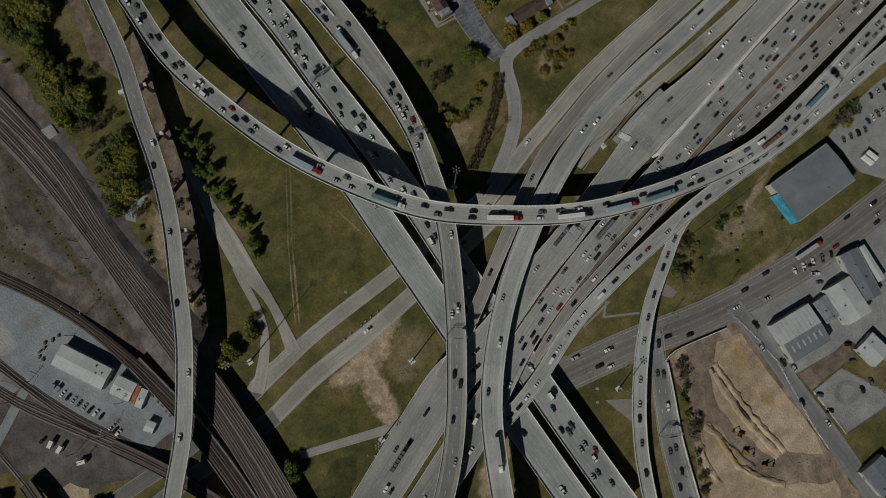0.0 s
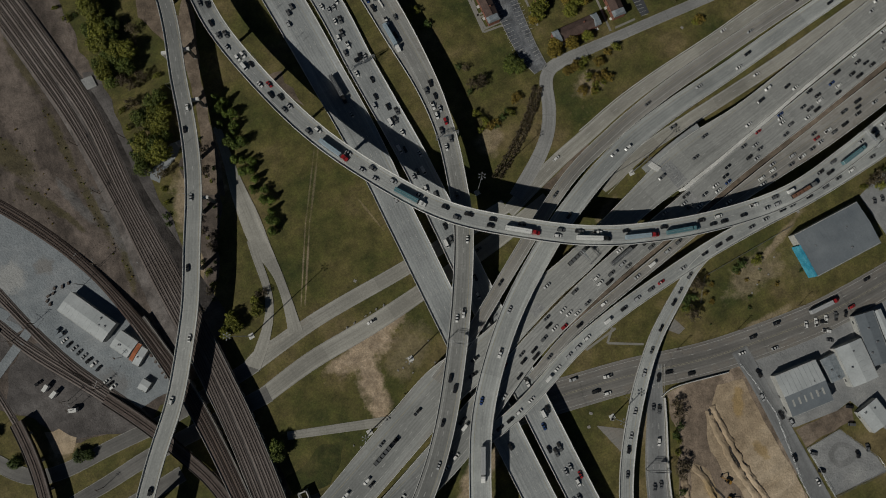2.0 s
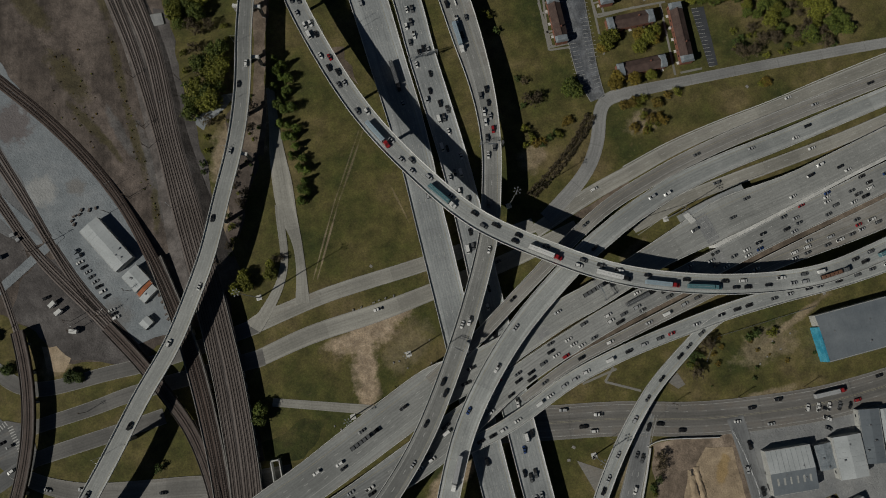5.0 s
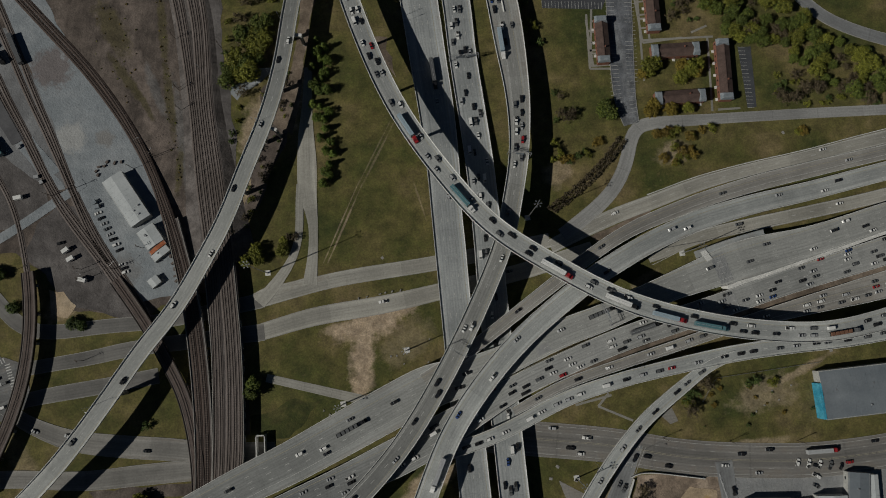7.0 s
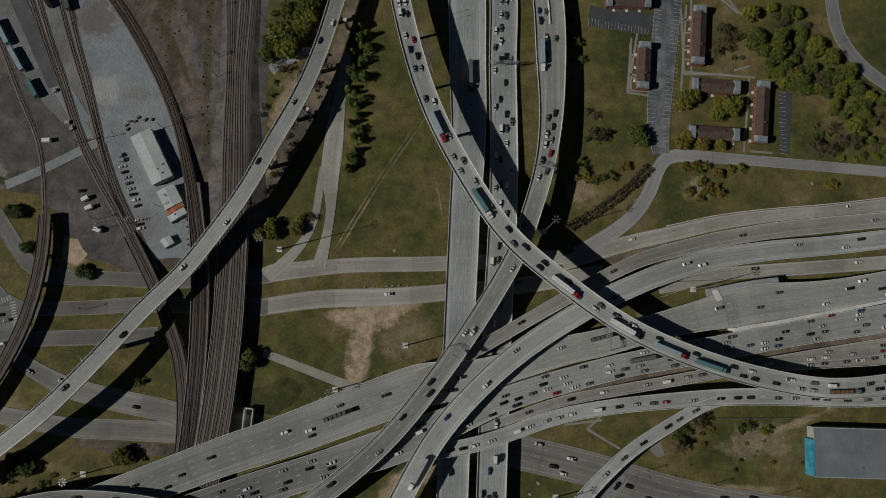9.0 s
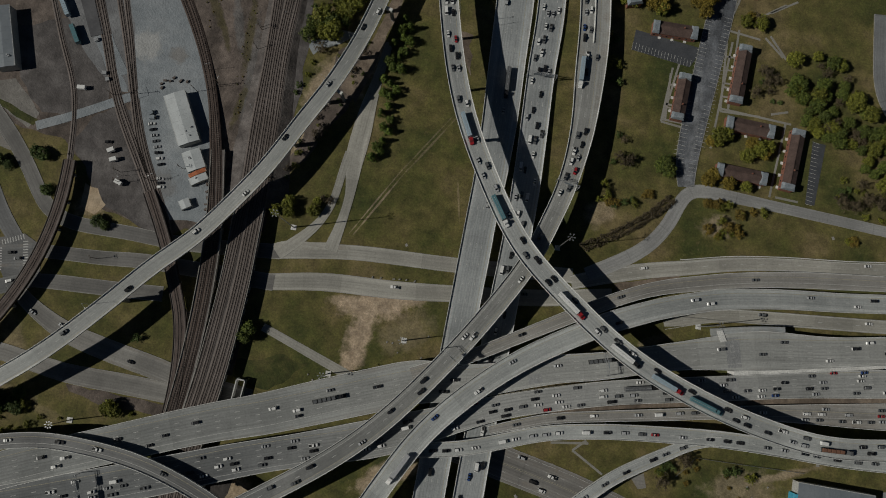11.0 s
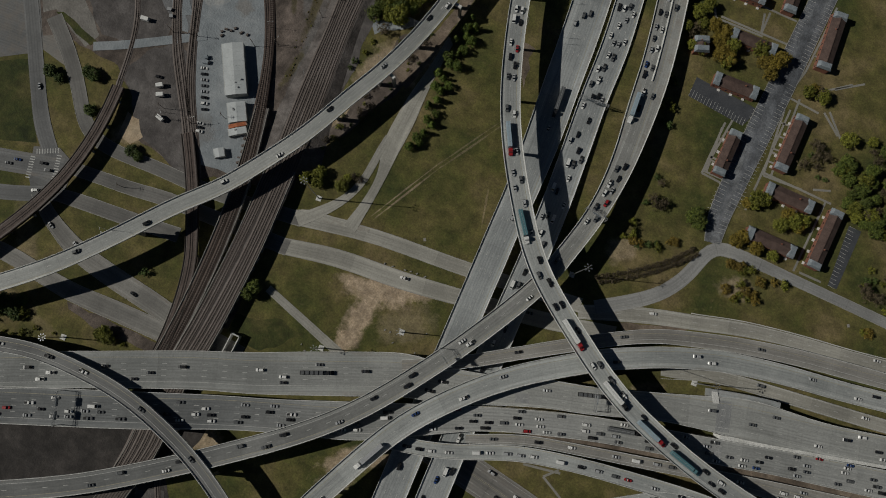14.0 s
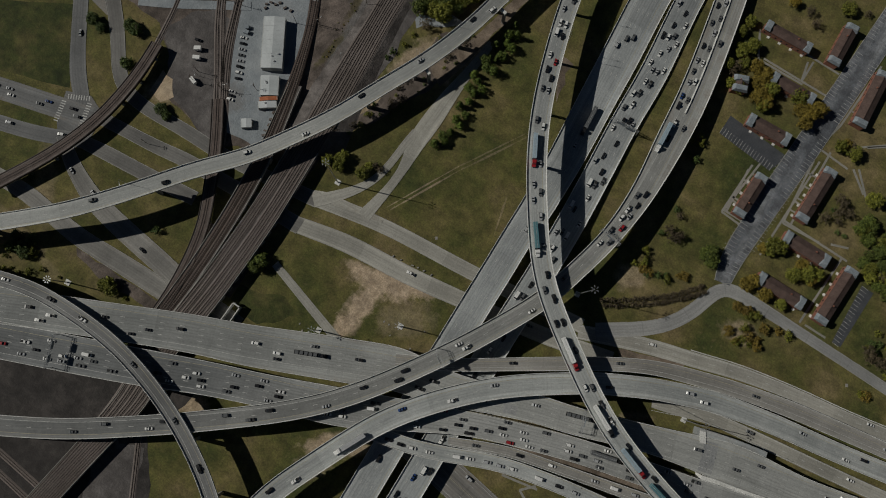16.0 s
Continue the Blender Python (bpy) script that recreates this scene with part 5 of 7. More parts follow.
def flat_building(label, a, b, c, h, roof, wall, vents=4, panels=0, seams=True, face=None, lean=None):
    """A low industrial building: walls, a shallow ridged roof with seams and vents, doors and windows."""
    m, L, Wd = frame_of(a, b, c)
    thing = tagged(new("industrial_building"), label, "building")
    thing.matrix_basis = m
    part("wall", local_box(m, 0, 0, -0.2, L - 0.4, Wd - 0.4, h), wall, thing)
    rise = Wd * 0.035
    for s in (-1, 1):
        bm = bmesh.new()
        vs = [Vector((-L / 2, s * Wd / 2, h - 0.25)), Vector((L / 2, s * Wd / 2, h - 0.25)), Vector((L / 2, 0, h + rise)), Vector((-L / 2, 0, h + rise))]
        lo = [bm.verts.new(v - Vector((0, 0, 0.25))) for v in vs]
        hi = [bm.verts.new(v) for v in vs]
        for f in ((0, 1, 2, 3), ):
            bm.faces.new([hi[i] for i in f])
            bm.faces.new([lo[i] for i in f])
        for i in range(4):
            j = (i + 1) % 4
            bm.faces.new((lo[i], lo[j], hi[j], hi[i]))
        bmesh.ops.recalc_face_normals(bm, faces=bm.faces)
        top = part("roof", bm, lean if lean and s > 0 else roof, thing)
    slope = math.degrees(math.atan2(rise + 0.25, Wd / 2))
    if seams:
        n = int(L / 3.0)
        for k in range(1, n):
            for s in (-1, 1):
                bm = bmesh.new()
                box(bm, 0.12, Wd / 2 - 0.3, 0.07, pose(-L / 2 + L * k / n, s * Wd / 4, h - 0.27 + (rise + 0.25) / 2 + 0.02, -s * slope))
                part("roof_seam", bm, roof, top)
    for k in range(vents):
        bm = bmesh.new()
        box(bm, 1.1, 1.1, 0.9, pose(L * (random.random() - 0.5) * 0.8, Wd * 0.3 * random.choice((-1, 1)) * random.random(), h + 0.02), 0.8)
        part("roof_vent", bm, STEEL, top)
    for k in range(panels):
        bm = bmesh.new()
        box(bm, 1.2, Wd * 0.16, 0.1, pose(-L * 0.36 + L * 0.72 * k / max(1, panels - 1), -Wd * 0.2, h + rise * 0.4, slope))
        part("skylight", bm, PALE_WALL, top, "pale translucent skylight panel")
    for k in range(max(2, int(L / 8))):
        x = -L / 2 + (k + 0.5) * L / max(2, int(L / 8))
        part("roller_door" if k % 2 else "window", local_box(m, x, -Wd / 2 + 0.2, 0.0 if k % 2 else 1.4, 3.2 if k % 2 else 1.8, 0.16, 3.4 if k % 2 else 1.3), PALE_WALL if k % 2 else WINDOW, thing)
    if face:
        part("painted_facade", local_box(m, *face), TEAL_WALL, thing, "bright blue painted front wall")
    return thing


flat_building("long white metal-roofed shed in the rail yard", (-197.8, 127.7), (-182.0, 96.3), (-169.0, 102.3), 6, WHITE_ROOF, PALE_WALL, 3)
flat_building("small shed with rust-streaked white roof", (-179.6, 92.2), (-173.4, 80.4), (-162.6, 85.9), 4.5, WHITE_ROOF, PALE_WALL, 2)
flat_building("low shed with rusty orange roof", (-173.5, 79.6), (-172.1, 77.4), (-161.4, 82.9), 3.8, ORANGE_ROOF, PALE_WALL, 0, seams=False)
flat_building("low shed with white roof at the parking end", (-172.6, 76.7), (-170.2, 72.8), (-159.5, 78.3), 3.6, WHITE_ROOF, PALE_WALL, 1, seams=False)
flat_building("small white hut in the rail yard", (-176.3, 61.3), (-173.2, 56.2), (-166.9, 59.2), 3.5, WHITE_ROOF, PALE_WALL, 0, seams=False)
flat_building("large grey warehouse with a bright blue front wall", (228.7, -85.0), (275.7, -86.5), (276.8, -56.5), 8, GREY_ROOF, PALE_WALL, 5, face=None)
flat_building("white-and-grey roofed workshop beside a parking lot", (169.1, -151.2), (196.9, -154.9), (199.0, -127.7), 7, GREY_ROOF, PALE_WALL, 3, 6, lean=WHITE_ROOF)
flat_building("white metal-roofed workshop beside the parking lot", (214.0, -128.9), (210.7, -154.4), (228.9, -155.4), 7, WHITE_ROOF, PALE_WALL, 2)
flat_building("low grey-roofed link building between workshops", (203.1, -129.3), (201.9, -144.9), (212.4, -147.6), 4.5, PORCH_ROOF, PALE_WALL, 2)
flat_building("narrow grey flat-roofed workshop", (236.1, -117.2), (229.0, -149.2), (242.0, -152.4), 6, GREY_ROOF, PALE_WALL, 4)
flat_building("long white canopy roof behind the workshops", (248.8, -121.2), (245.4, -145.8), (250.8, -146.3), 5, WHITE_ROOF, PALE_WALL, 0)
flat_building("small pale flat-roofed building", (205.8, -166.6), (207.7, -182.1), (223.4, -184.4), 5, WHITE_ROOF, PALE_WALL, 2)
flat_building("grey-roofed building at the street corner", (158.1, -226.2), (158.6, -245.1), (176.4, -246.1), 5, GREY_ROOF, PALE_WALL, 1)
flat_building("pale flat-roofed depot beside the tracks", (-320.5, 169.4), (-307.6, 129.2), (-295.2, 133.5), 8, GREY_ROOF, PALE_WALL, 3)


def blue_front():
    """The painted front of the grey warehouse, a cladding set just proud of its wall."""
    a, b = Vector((*(229.4, -62.5), 0)), Vector((*(228.4, -84.3), 0))
    d = b - a
    n = Vector((d.y, -d.x, 0)).normalized()
    c = (a + b) / 2 + n * 0.6
    bm = bmesh.new()
    box(bm, d.length, 1.6, 8.3, pose(c.x, c.y, 0, 0, 0, math.degrees(math.atan2(d.y, d.x))))
    tagged(part("front_canopy", bm, TEAL_WALL), "bright blue painted front canopy of the warehouse", "canopy")


blue_front()


def row_house(label, a, b, c, h=5.6, porch=True):
    """A brick row house: hipped brown roof, pale porches at the ends, doors and windows."""
    m, L, Wd = frame_of(a, b, c)
    if L < Wd:
        m, L, Wd = m @ pose(0, 0, 0, 0, 0, 90), Wd, L
    thing = tagged(new("row_house"), label, "house", "brick row houses")
    thing.matrix_basis = m
    part("wall", local_box(m, 0, 0, -0.2, L - 0.8, Wd - 0.8, h), BRICK, thing)
    bm = bmesh.new()
    e, r = h - 0.3, h + Wd * 0.22
    vs = [bm.verts.new(v) for v in ((-L / 2, -Wd / 2, e), (L / 2, -Wd / 2, e), (L / 2, Wd / 2, e), (-L / 2, Wd / 2, e), (-L / 2 + 0.4, 0, r), (L / 2 - 0.4, 0, r))]
    for f in ((0, 1, 5, 4), (2, 3, 4, 5), (1, 2, 5), (3, 0, 4), (3, 2, 1, 0)):
        bm.faces.new([vs[i] for i in f])
    top = part("roof", bm, BROWN_ROOF, thing)
    part("ridge_cap", local_box(m, 0, 0, r - 0.06, L - 1, 0.5, 0.14), BROWN_ROOF, top)
    if porch:
        for s in (-1, 1):
            part("porch_roof", local_box(m, s * (L / 2 - 2.2), -Wd * 0.02, h + Wd * 0.02, 4.6, Wd * 1.02, 0.9 + Wd * 0.16, 0.72), PORCH_ROOF, thing, "pale grey end roof")
    for k in range(max(2, int(L / 4))):
        x = -L / 2 + (k + 0.5) * L / max(2, int(L / 4))
        for s in (-1, 1):
            part("window", local_box(m, x, s * (Wd / 2 - 0.42), 1.3, 1.2, 0.14, 1.4), WINDOW, thing)
        if k % 2:
            part("stoop", local_box(m, x, -Wd / 2 - 0.4, -0.1, 1.8, 1.5, 0.5), BARRIER, thing)
    bm = bmesh.new()
    box(bm, 0.8, 0.8, 1.3, Matrix.Translation((L * 0.18, Wd * 0.1, r - 0.6)))
    part("chimney", bm, BRICK, top)
    return thing


for a, b, c in (((132.8, 192.7), (130.1, 161.0), (138.6, 160.4)), ((170.2, 217.8), (166.7, 177.8), (175.6, 177.2)), ((166.8, 168.5), (198.3, 166.2), (197.1, 157.0)), ((163.4, 136.4), (196.1, 134.1), (195.0, 125.4)), ((209.5, 165.8), (204.9, 124.7), (213.7, 124.0)), ((94.2, 289.5), (127.6, 288.5), (127.8, 281.1)), ((113.2, 259.5), (144.4, 258.1), (144.6, 249.8)), ((111.7, 226.6), (141.5, 225.9), (142.2, 216.8)), ((140.1, 282.2), (141.0, 313.2), (149.9, 313.7)), ((172.4, 253.2), (172.8, 294.4), (182.3, 293.5)), ((90.7, 244.2), (100.5, 247.1), (103.6, 236.5))):
    row_house("red brick row house with brown hipped roof", a, b, c)


WALKS = []


def walkway(a, b, w=1.4):
    WALKS.append(w)
    a, b = Vector((*a, 0)), Vector((*b, 0))
    d = b - a
    c = (a + b) / 2
    bm = bmesh.new()
    box(bm, d.length, w, 0.2, pose(c.x, c.y, -0.08 + 0.005 * (len(WALKS) % 12), 0, 0, math.degrees(math.atan2(d.y, d.x))))
    tagged(part("pavement", bm, STREET), "narrow pale concrete garden path", "path", kind="structure")


for a, b in (((129.5, 197.7), (125.5, 159.8)), ((125.5, 159.8), (143.0, 157.4)), ((167.3, 221.2), (159.5, 146.5)), ((162.7, 174.4), (210.7, 170.2)), ((160.8, 158.1), (171.2, 156.5)), ((207.0, 170.5), (200.5, 119.6)), ((196.9, 175.1), (208.0, 178.3)), ((128.3, 185.9), (133.5, 185.6)), ((126.8, 172.2), (132.1, 171.9)), ((164.4, 189.3), (169.3, 189.0)), ((204.3, 120.1), (219.2, 119.0)), ((93.3, 284.1), (101.4, 264.6)), ((97.4, 272.8), (93.5, 270.5)), ((101.4, 264.6), (134.8, 263.2)), ((131.4, 279.2), (133.3, 264.6)), ((128.0, 161.2), (128.6, 193.7)), ((168.4, 173.2), (170.9, 230.4)), ((188.8, 227.4), (201.8, 215.2)), ((184.4, 241.4), (201.1, 252.6)), ((79.0, -54.3), (102.3, -51.6)), ((92.9, -57.1), (112.8, -68.9)), ((92.9, -57.1), (100.7, -50.1))):
    walkway(a, b)


for a, b in (((94.2, 286.4), (153.3, 281.6)), ((104.5, 266.8), (155.4, 263.6)), ((134.7, 281.1), (133.3, 264.6)), ((175.9, 300.6), (169.1, 250.4)), ((169.1, 250.4), (162.5, 229.2)), ((162.5, 229.2), (185.5, 225.6)), ((163.6, 219.8), (163.5, 172.5)), ((163.5, 172.5), (189.9, 172.4)), ((190.9, 245.1), (208.6, 255.9)), ((192.1, 229.2), (203.9, 214.2)), ((133.5, 200.8), (126.2, 161.5)), ((126.2, 161.5), (146.9, 160.3))):
    walkway(a, b)
for a, b in (((175.2, 294.8), (170.4, 258.2)), ((164.1, 215.3), (163.6, 178.1)), ((132.8, 196.1), (127.5, 166.5))):
    a, b = Vector(a), Vector(b)
    d = (b - a).normalized()
    for k in range(4):
        p = a.lerp(b, (k + 0.5) / 4)
        walkway(tuple(p), tuple(p + Vector((-d.y, d.x)) * 6.5), 1.2)


# ---- trees and shrubs ----
def leaves(bm, centre, radius, count, size, rng, flat=0.8):
    for _ in range(count):
        v = Vector((rng.gauss(0, 1), rng.gauss(0, 1), rng.gauss(0, 1))).normalized() * radius * rng.uniform(0.55, 1.05)
        c = centre + Vector((v.x, v.y, v.z * flat))
        n = (v.normalized() + Vector((rng.uniform(-0.7, 0.7), rng.uniform(-0.7, 0.7), rng.uniform(-0.2, 0.9)))).normalized()
        u = n.orthogonal().normalized()
        w = n.cross(u)
        s = size * rng.uniform(0.6, 1.3)
        a = rng.uniform(0, 6.28)
        u, w = u * math.cos(a) + w * math.sin(a), w * math.cos(a) - u * math.sin(a)
        bm.faces.new([bm.verts.new(c + p) for p in (u * s, w * s * 0.6 + n * s * 0.15, -u * s * 0.9, -w * s * 0.6)])


def tree(name, label, category, height, spread, leaf, seed, clumps=34, per=22, low=0.3, cone=False, group=""):
    rng = random.Random(seed)
    thing = tagged(new(name), label, category, group)
    bm = bmesh.new()
    top = Vector((rng.uniform(-0.3, 0.3), rng.uniform(-0.3, 0.3), height * (0.92 if cone else 0.62)))
    tube(bm, (0, 0, -0.3), top, height * 0.026, height * 0.008, 7)
    for k in range(3 if cone else 6):
        a = rng.uniform(0, 6.28)
        f = rng.uniform(0.35, 0.8)
        p = top * f
        r = spread * rng.uniform(0.4, 0.75) * (1 - f * 0.6 if cone else 1)
        tube(bm, p, p + Vector((math.cos(a) * r, math.sin(a) * r, height * rng.uniform(0.08, 0.25))), height * 0.011, height * 0.003, 5)
    part("trunk", bm, BARK, thing)
    bm = bmesh.new()
    for k in range(clumps):
        h = rng.uniform(low, 1.0)
        a = rng.uniform(0, 6.28)
        prof = (1.02 - h) if cone else math.sqrt(max(0.05, 1 - ((h - (low + 0.42 * (1 - low))) / (0.62 * (1 - low))) ** 2))
        r = spread * prof * math.sqrt(rng.uniform(0.02, 1.0)) * rng.uniform(0.75, 1.12)
        leaves(bm, Vector((math.cos(a) * r, math.sin(a) * r, h * height * 0.92)), spread * rng.uniform(0.2, 0.36) * (0.8 if cone else 1.0), int(per * 1.6), max(0.24, spread * 0.085), rng)
    part("crown", bm, leaf, thing)
    return thing


def plant(kinds, places, lo=0.8, hi=1.2, jitter=0.0, seed=5):
    """Copies of the kinds at the places, turned and sized at random."""
    rng = random.Random(seed)
    for k, (x, y) in enumerate(places):
        s = rng.uniform(lo, hi)
        src = kinds[k % len(kinds)]
        ob = copy_thing(src, pose(x + rng.uniform(-jitter, jitter), y + rng.uniform(-jitter, jitter), 0, 0, 0, rng.uniform(0, 360)))
        ob.scale = (s, s, s * rng.uniform(0.85, 1.1))


OAKS = [tree("broadleaf_tree", "leafy broad tree with olive-green autumn crown", "tree", 10.5, 5.6, LEAF_OLIVE, k, 80, 26) for k in (1, 2, 3)]
GREENS = [tree("broadleaf_tree", "leafy tree with uneven dark green crown", "tree", 9.5, 4.9, LEAF_GREEN, k, 70, 26) for k in (4, 5, 6)]
CONES = [tree("evergreen_tree", "dense dark evergreen tree in a row", "tree", 9, 3.6, LEAF_VIVID, k, 70, 26, 0.1, True, "evergreen row") for k in (7, 8)]
BRIGHTS = [tree("evergreen_tree", "dense green tree in the planted row", "tree", 8, 3.5, LEAF_VIVID, k, 64, 26, 0.12, False, "evergreen row") for k in (9, 10)]
RUSTS = [tree("shrub", "rounded bushy rusty-brown autumn shrub", "shrub", 3.6, 2.6, LEAF_RUST, k, 34, 24, 0.12) for k in (11, 12)]
OLIVES = [tree("shrub", "rounded bushy olive-green shrub", "shrub", 3.8, 2.6, LEAF_OLIVE, k, 24, 20, 0.12) for k in (13, 14)]
DARKS = [tree("shrub", "low dark green scrub bush", "shrub", 3.2, 2.3, LEAF_DARK, k, 22, 20, 0.1) for k in (15, 16)]
BARES = [tree("bare_tree", "leafless grey-brown tree with fine twigs", "tree", 7.5, 3.8, LEAF_BARE, k, 30, 18, 0.25) for k in (17, 18)]
HEDGES = [tree("hedge_bush", "small bare grey hedge bush in a row", "shrub", 2.2, 1.5, LEAF_BARE, k, 14, 16, 0.1, False, "hedge rows") for k in (19, 20)]
for n, src in enumerate(OAKS + GREENS + CONES + BRIGHTS + RUSTS + OLIVES + DARKS + BARES + HEDGES):
    x, y = (((189.1, 148.2), (162.6, 154.0), (-89.5, 330.5)), ((130.5, 128.5), (-87.8, 213.9), (-87.3, 280.2)), ((-49.7, 190.7), (-52.7, 150.1)), ((-48.4, 181.6), (-53.5, 169.5)), ((165.6, 109.2), (168.8, 89.3)), ((183.8, 105.6), (90.6, 101.7)), ((150.0, -59.7), (191.0, -56.2)), ((188.2, 203.6), (-99.5, 208.0)), ((135.3, 104.1), (131.2, 100.7)))[(0, 0, 0, 1, 1, 1, 2, 2, 3, 3, 4, 4, 5, 5, 6, 6, 7, 7, 8, 8)[n]][(0, 1, 2, 0, 1, 2, 0, 1, 0, 1, 0, 1, 0, 1, 0, 1, 0, 1, 0, 1)[n]]
    src.location = (x, y, 0)

AUTUMNS = [tree("broadleaf_tree", "leafy broad tree with brownish autumn crown", "tree", 9.5, 5.2, LEAF_AUTUMN, k, 76, 26) for k in (21, 22)]
for src, (x, y) in zip(AUTUMNS, ((109.1, 248.7), (146.6, 248.9))):
    src.location = (x, y, 0)

ROUNDS = [tree("broadleaf_tree", "dense round dark green tree on the verge", "tree", 6.5, 4.4, LEAF_DARK, k, 70, 26, 0.1) for k in (23, 24)]
for src, (x, y) in zip(ROUNDS, ((-295.5, 71.5), (-272.1, 80.3))):
    src.location = (x, y, 0)
plant(ROUNDS, [(-259.8, -73.1), (-253.2, -77.2), (-249.6, -70.5), (-259.6, -80.2), (-249.2, -80.4), (-289.0, 69.5), (-267.5, 78.6), (-260.5, 56.6), (-224.5, 41.5), (-219.5, 39.5)], 0.75, 1.0)

# the planted evergreen row beside the service road
plant(CONES + BRIGHTS, [(-50.9, 203.8), (-46.7, 198.4), (-52.1, 196.0), (-45.7, 188.4), (-55.6, 186.0), (-50.8, 177.9), (-56.3, 173.6), (-48.3, 169.1), (-58.4, 161.3), (-54.1, 158.7), (-49.2, 154.5), (-57.5, 152.0), (-52.8, 143.2), (-56.7, 138.2), (-50.3, 134.6), (-54.3, 128.8), (-50.0, 126.3), (-53.3, 119.7), (-56.5, 115.4), (-53.8, 112.2), (-58.4, 108.0)], 0.8, 1.12)
# the wild stand between rails and viaduct
plant(OAKS + GREENS, [(-91.5, 340.9), (-80.3, 331.0), (-75.1, 322.1), (-98.9, 322.8), (-94.7, 312.4), (-86.3, 308.5), (-96.7, 299.3), (-92.1, 289.6), (-94.9, 278.7), (-101.8, 281.5), (-90.8, 268.3), (-100.4, 263.7), (-87.1, 260.8), (-102.8, 253.6), (-104.2, 271.3), (-95.3, 255.0), (-89.0, 221.9), (-82.2, 219.1), (-87.7, 204.5), (-95.6, 205.7), (-103.3, 197.6), (-97.5, 193.2), (-110.9, 189.5), (-99.3, 213.2), (-104.2, 186.7), (-85.4, 357.1), (-70.5, 345.9), (-64.5, 331.4), (-108.1, 349.3), (-100.3, 368.2), (-68.6, 369.4), (-52.8, 352.6), (-91.2, 324.4), (-99.0, 332.7), (-87.5, 316.7), (-92.0, 303.1), (-97.2, 285.2), (-97.7, 271.2), (-91.7, 260.4), (-89.4, 250.6), (-107.6, 259.5), (-103.0, 246.6), (-88.9, 212.4), (-83.1, 208.0), (-93.9, 199.8), (-90.5, 197.2), (-104.1, 191.3), (-111.0, 184.9), (-97.8, 186.5)], 0.85, 1.25, 2.0)
plant(BARES + OLIVES + DARKS, [(-95.0, 235.8), (-97.3, 225.8), (-106.2, 225.5), (-107.1, 214.5), (-110.5, 203.0), (-113.2, 195.8), (-98.7, 243.3), (-84.9, 237.7), (-77.0, 236.5), (-76.9, 226.9), (-88.6, 245.3), (-82.3, 281.2), (-78.5, 273.5), (-78.4, 263.8), (-108.3, 164.6), (-109.0, 156.0), (-115.1, 151.5), (-114.9, 142.3), (-90.8, 123.9), (-95.6, 114.0), (-106.0, 104.0), (-106.4, 95.4), (-111.1, 85.7), (-90.9, 119.5), (-122.1, 85.2), (-105.0, 175.8), (-115.3, 310.9), (-113.7, 300.0), (-105.7, 298.9)], 0.7, 1.2, 2.0)
plant(OAKS + BARES, [(-107.9, 68.6), (-104.6, 71.3), (-88.8, 68.3), (-84.0, 77.2), (-79.8, 75.0), (-87.1, 73.7), (-113.8, 64.7), (-104.6, 63.4)], 0.5, 0.75, 1.0)
plant(GREENS, [(-116.9, -11.9), (-118.1, -16.3)], 0.85, 1.0)
# gardens and woods round the houses
plant(AUTUMNS + OAKS + AUTUMNS, [(192.6, 146.0), (185.8, 152.4), (182.9, 144.0), (196.3, 151.6), (167.3, 155.6), (159.8, 149.6), (157.8, 125.4), (162.5, 127.7), (171.9, 124.4), (184.1, 123.1), (163.0, 150.9)], 0.65, 0.95, 1.0)
plant(GREENS, [(126.8, 128.8), (133.2, 126.0), (130.1, 132.4)], 0.7, 0.9)
plant(BARES + DARKS, [(100.2, 131.4), (105.0, 128.0), (97.6, 127.8), (104.0, 132.7), (108.2, 130.1), (103.5, 142.7), (97.9, 147.0), (189.1, 195.5), (184.4, 187.9), (194.1, 189.2), (197.1, 183.0), (201.2, 184.7)], 0.7, 1.1, 1.0)
plant(OAKS + GREENS + BARES, [(270.0, 171.9), (262.0, 182.4), (251.7, 191.1), (210.0, 194.0), (216.5, 185.6), (223.1, 177.2), (229.8, 170.8), (236.6, 164.4), (208.7, 214.2), (224.5, 217.1), (239.2, 212.1), (315.3, 131.4), (317.2, 119.7)], 0.6, 1.05, 3.0)
plant(BARES + DARKS + OLIVES, [(244.1, 123.0), (249.4, 119.9), (255.2, 121.1), (279.2, 117.8), (286.3, 115.0), (295.8, 115.4), (300.9, 112.4), (272.4, 122.9), (291.0, 121.6), (307.2, 116.5), (247.9, 136.3), (260.4, 131.5), (261.7, 127.5)], 0.8, 1.3, 1.5)
plant(AUTUMNS + OAKS + BARES, [(105.1, 246.5), (113.4, 242.3), (117.5, 246.8), (118.5, 236.2), (136.5, 250.8), (143.9, 248.3), (148.9, 251.0), (142.3, 242.9), (101.6, 258.0), (83.0, 274.6), (85.4, 282.8), (88.2, 264.0), (116.1, 311.6), (125.4, 305.4), (104.3, 309.6), (175.9, 237.6), (182.4, 236.8), (173.4, 234.0), (139.5, 324.8), (151.3, 326.8), (90.1, 251.5)], 0.65, 1.0, 1.5)
plant(RUSTS + OLIVES, [(160.0, 108.8), (167.6, 110.5), (173.8, 109.3), (169.9, 107.3), (182.5, 104.1), (190.7, 107.3), (196.1, 108.5), (170.4, 99.0), (175.2, 95.6), (180.8, 96.3), (172.8, 91.2), (169.1, 88.5), (161.9, 93.5), (182.2, 92.8), (176.9, 91.7), (252.8, 96.8), (255.3, 98.1)], 1.0, 1.5, 0.5)
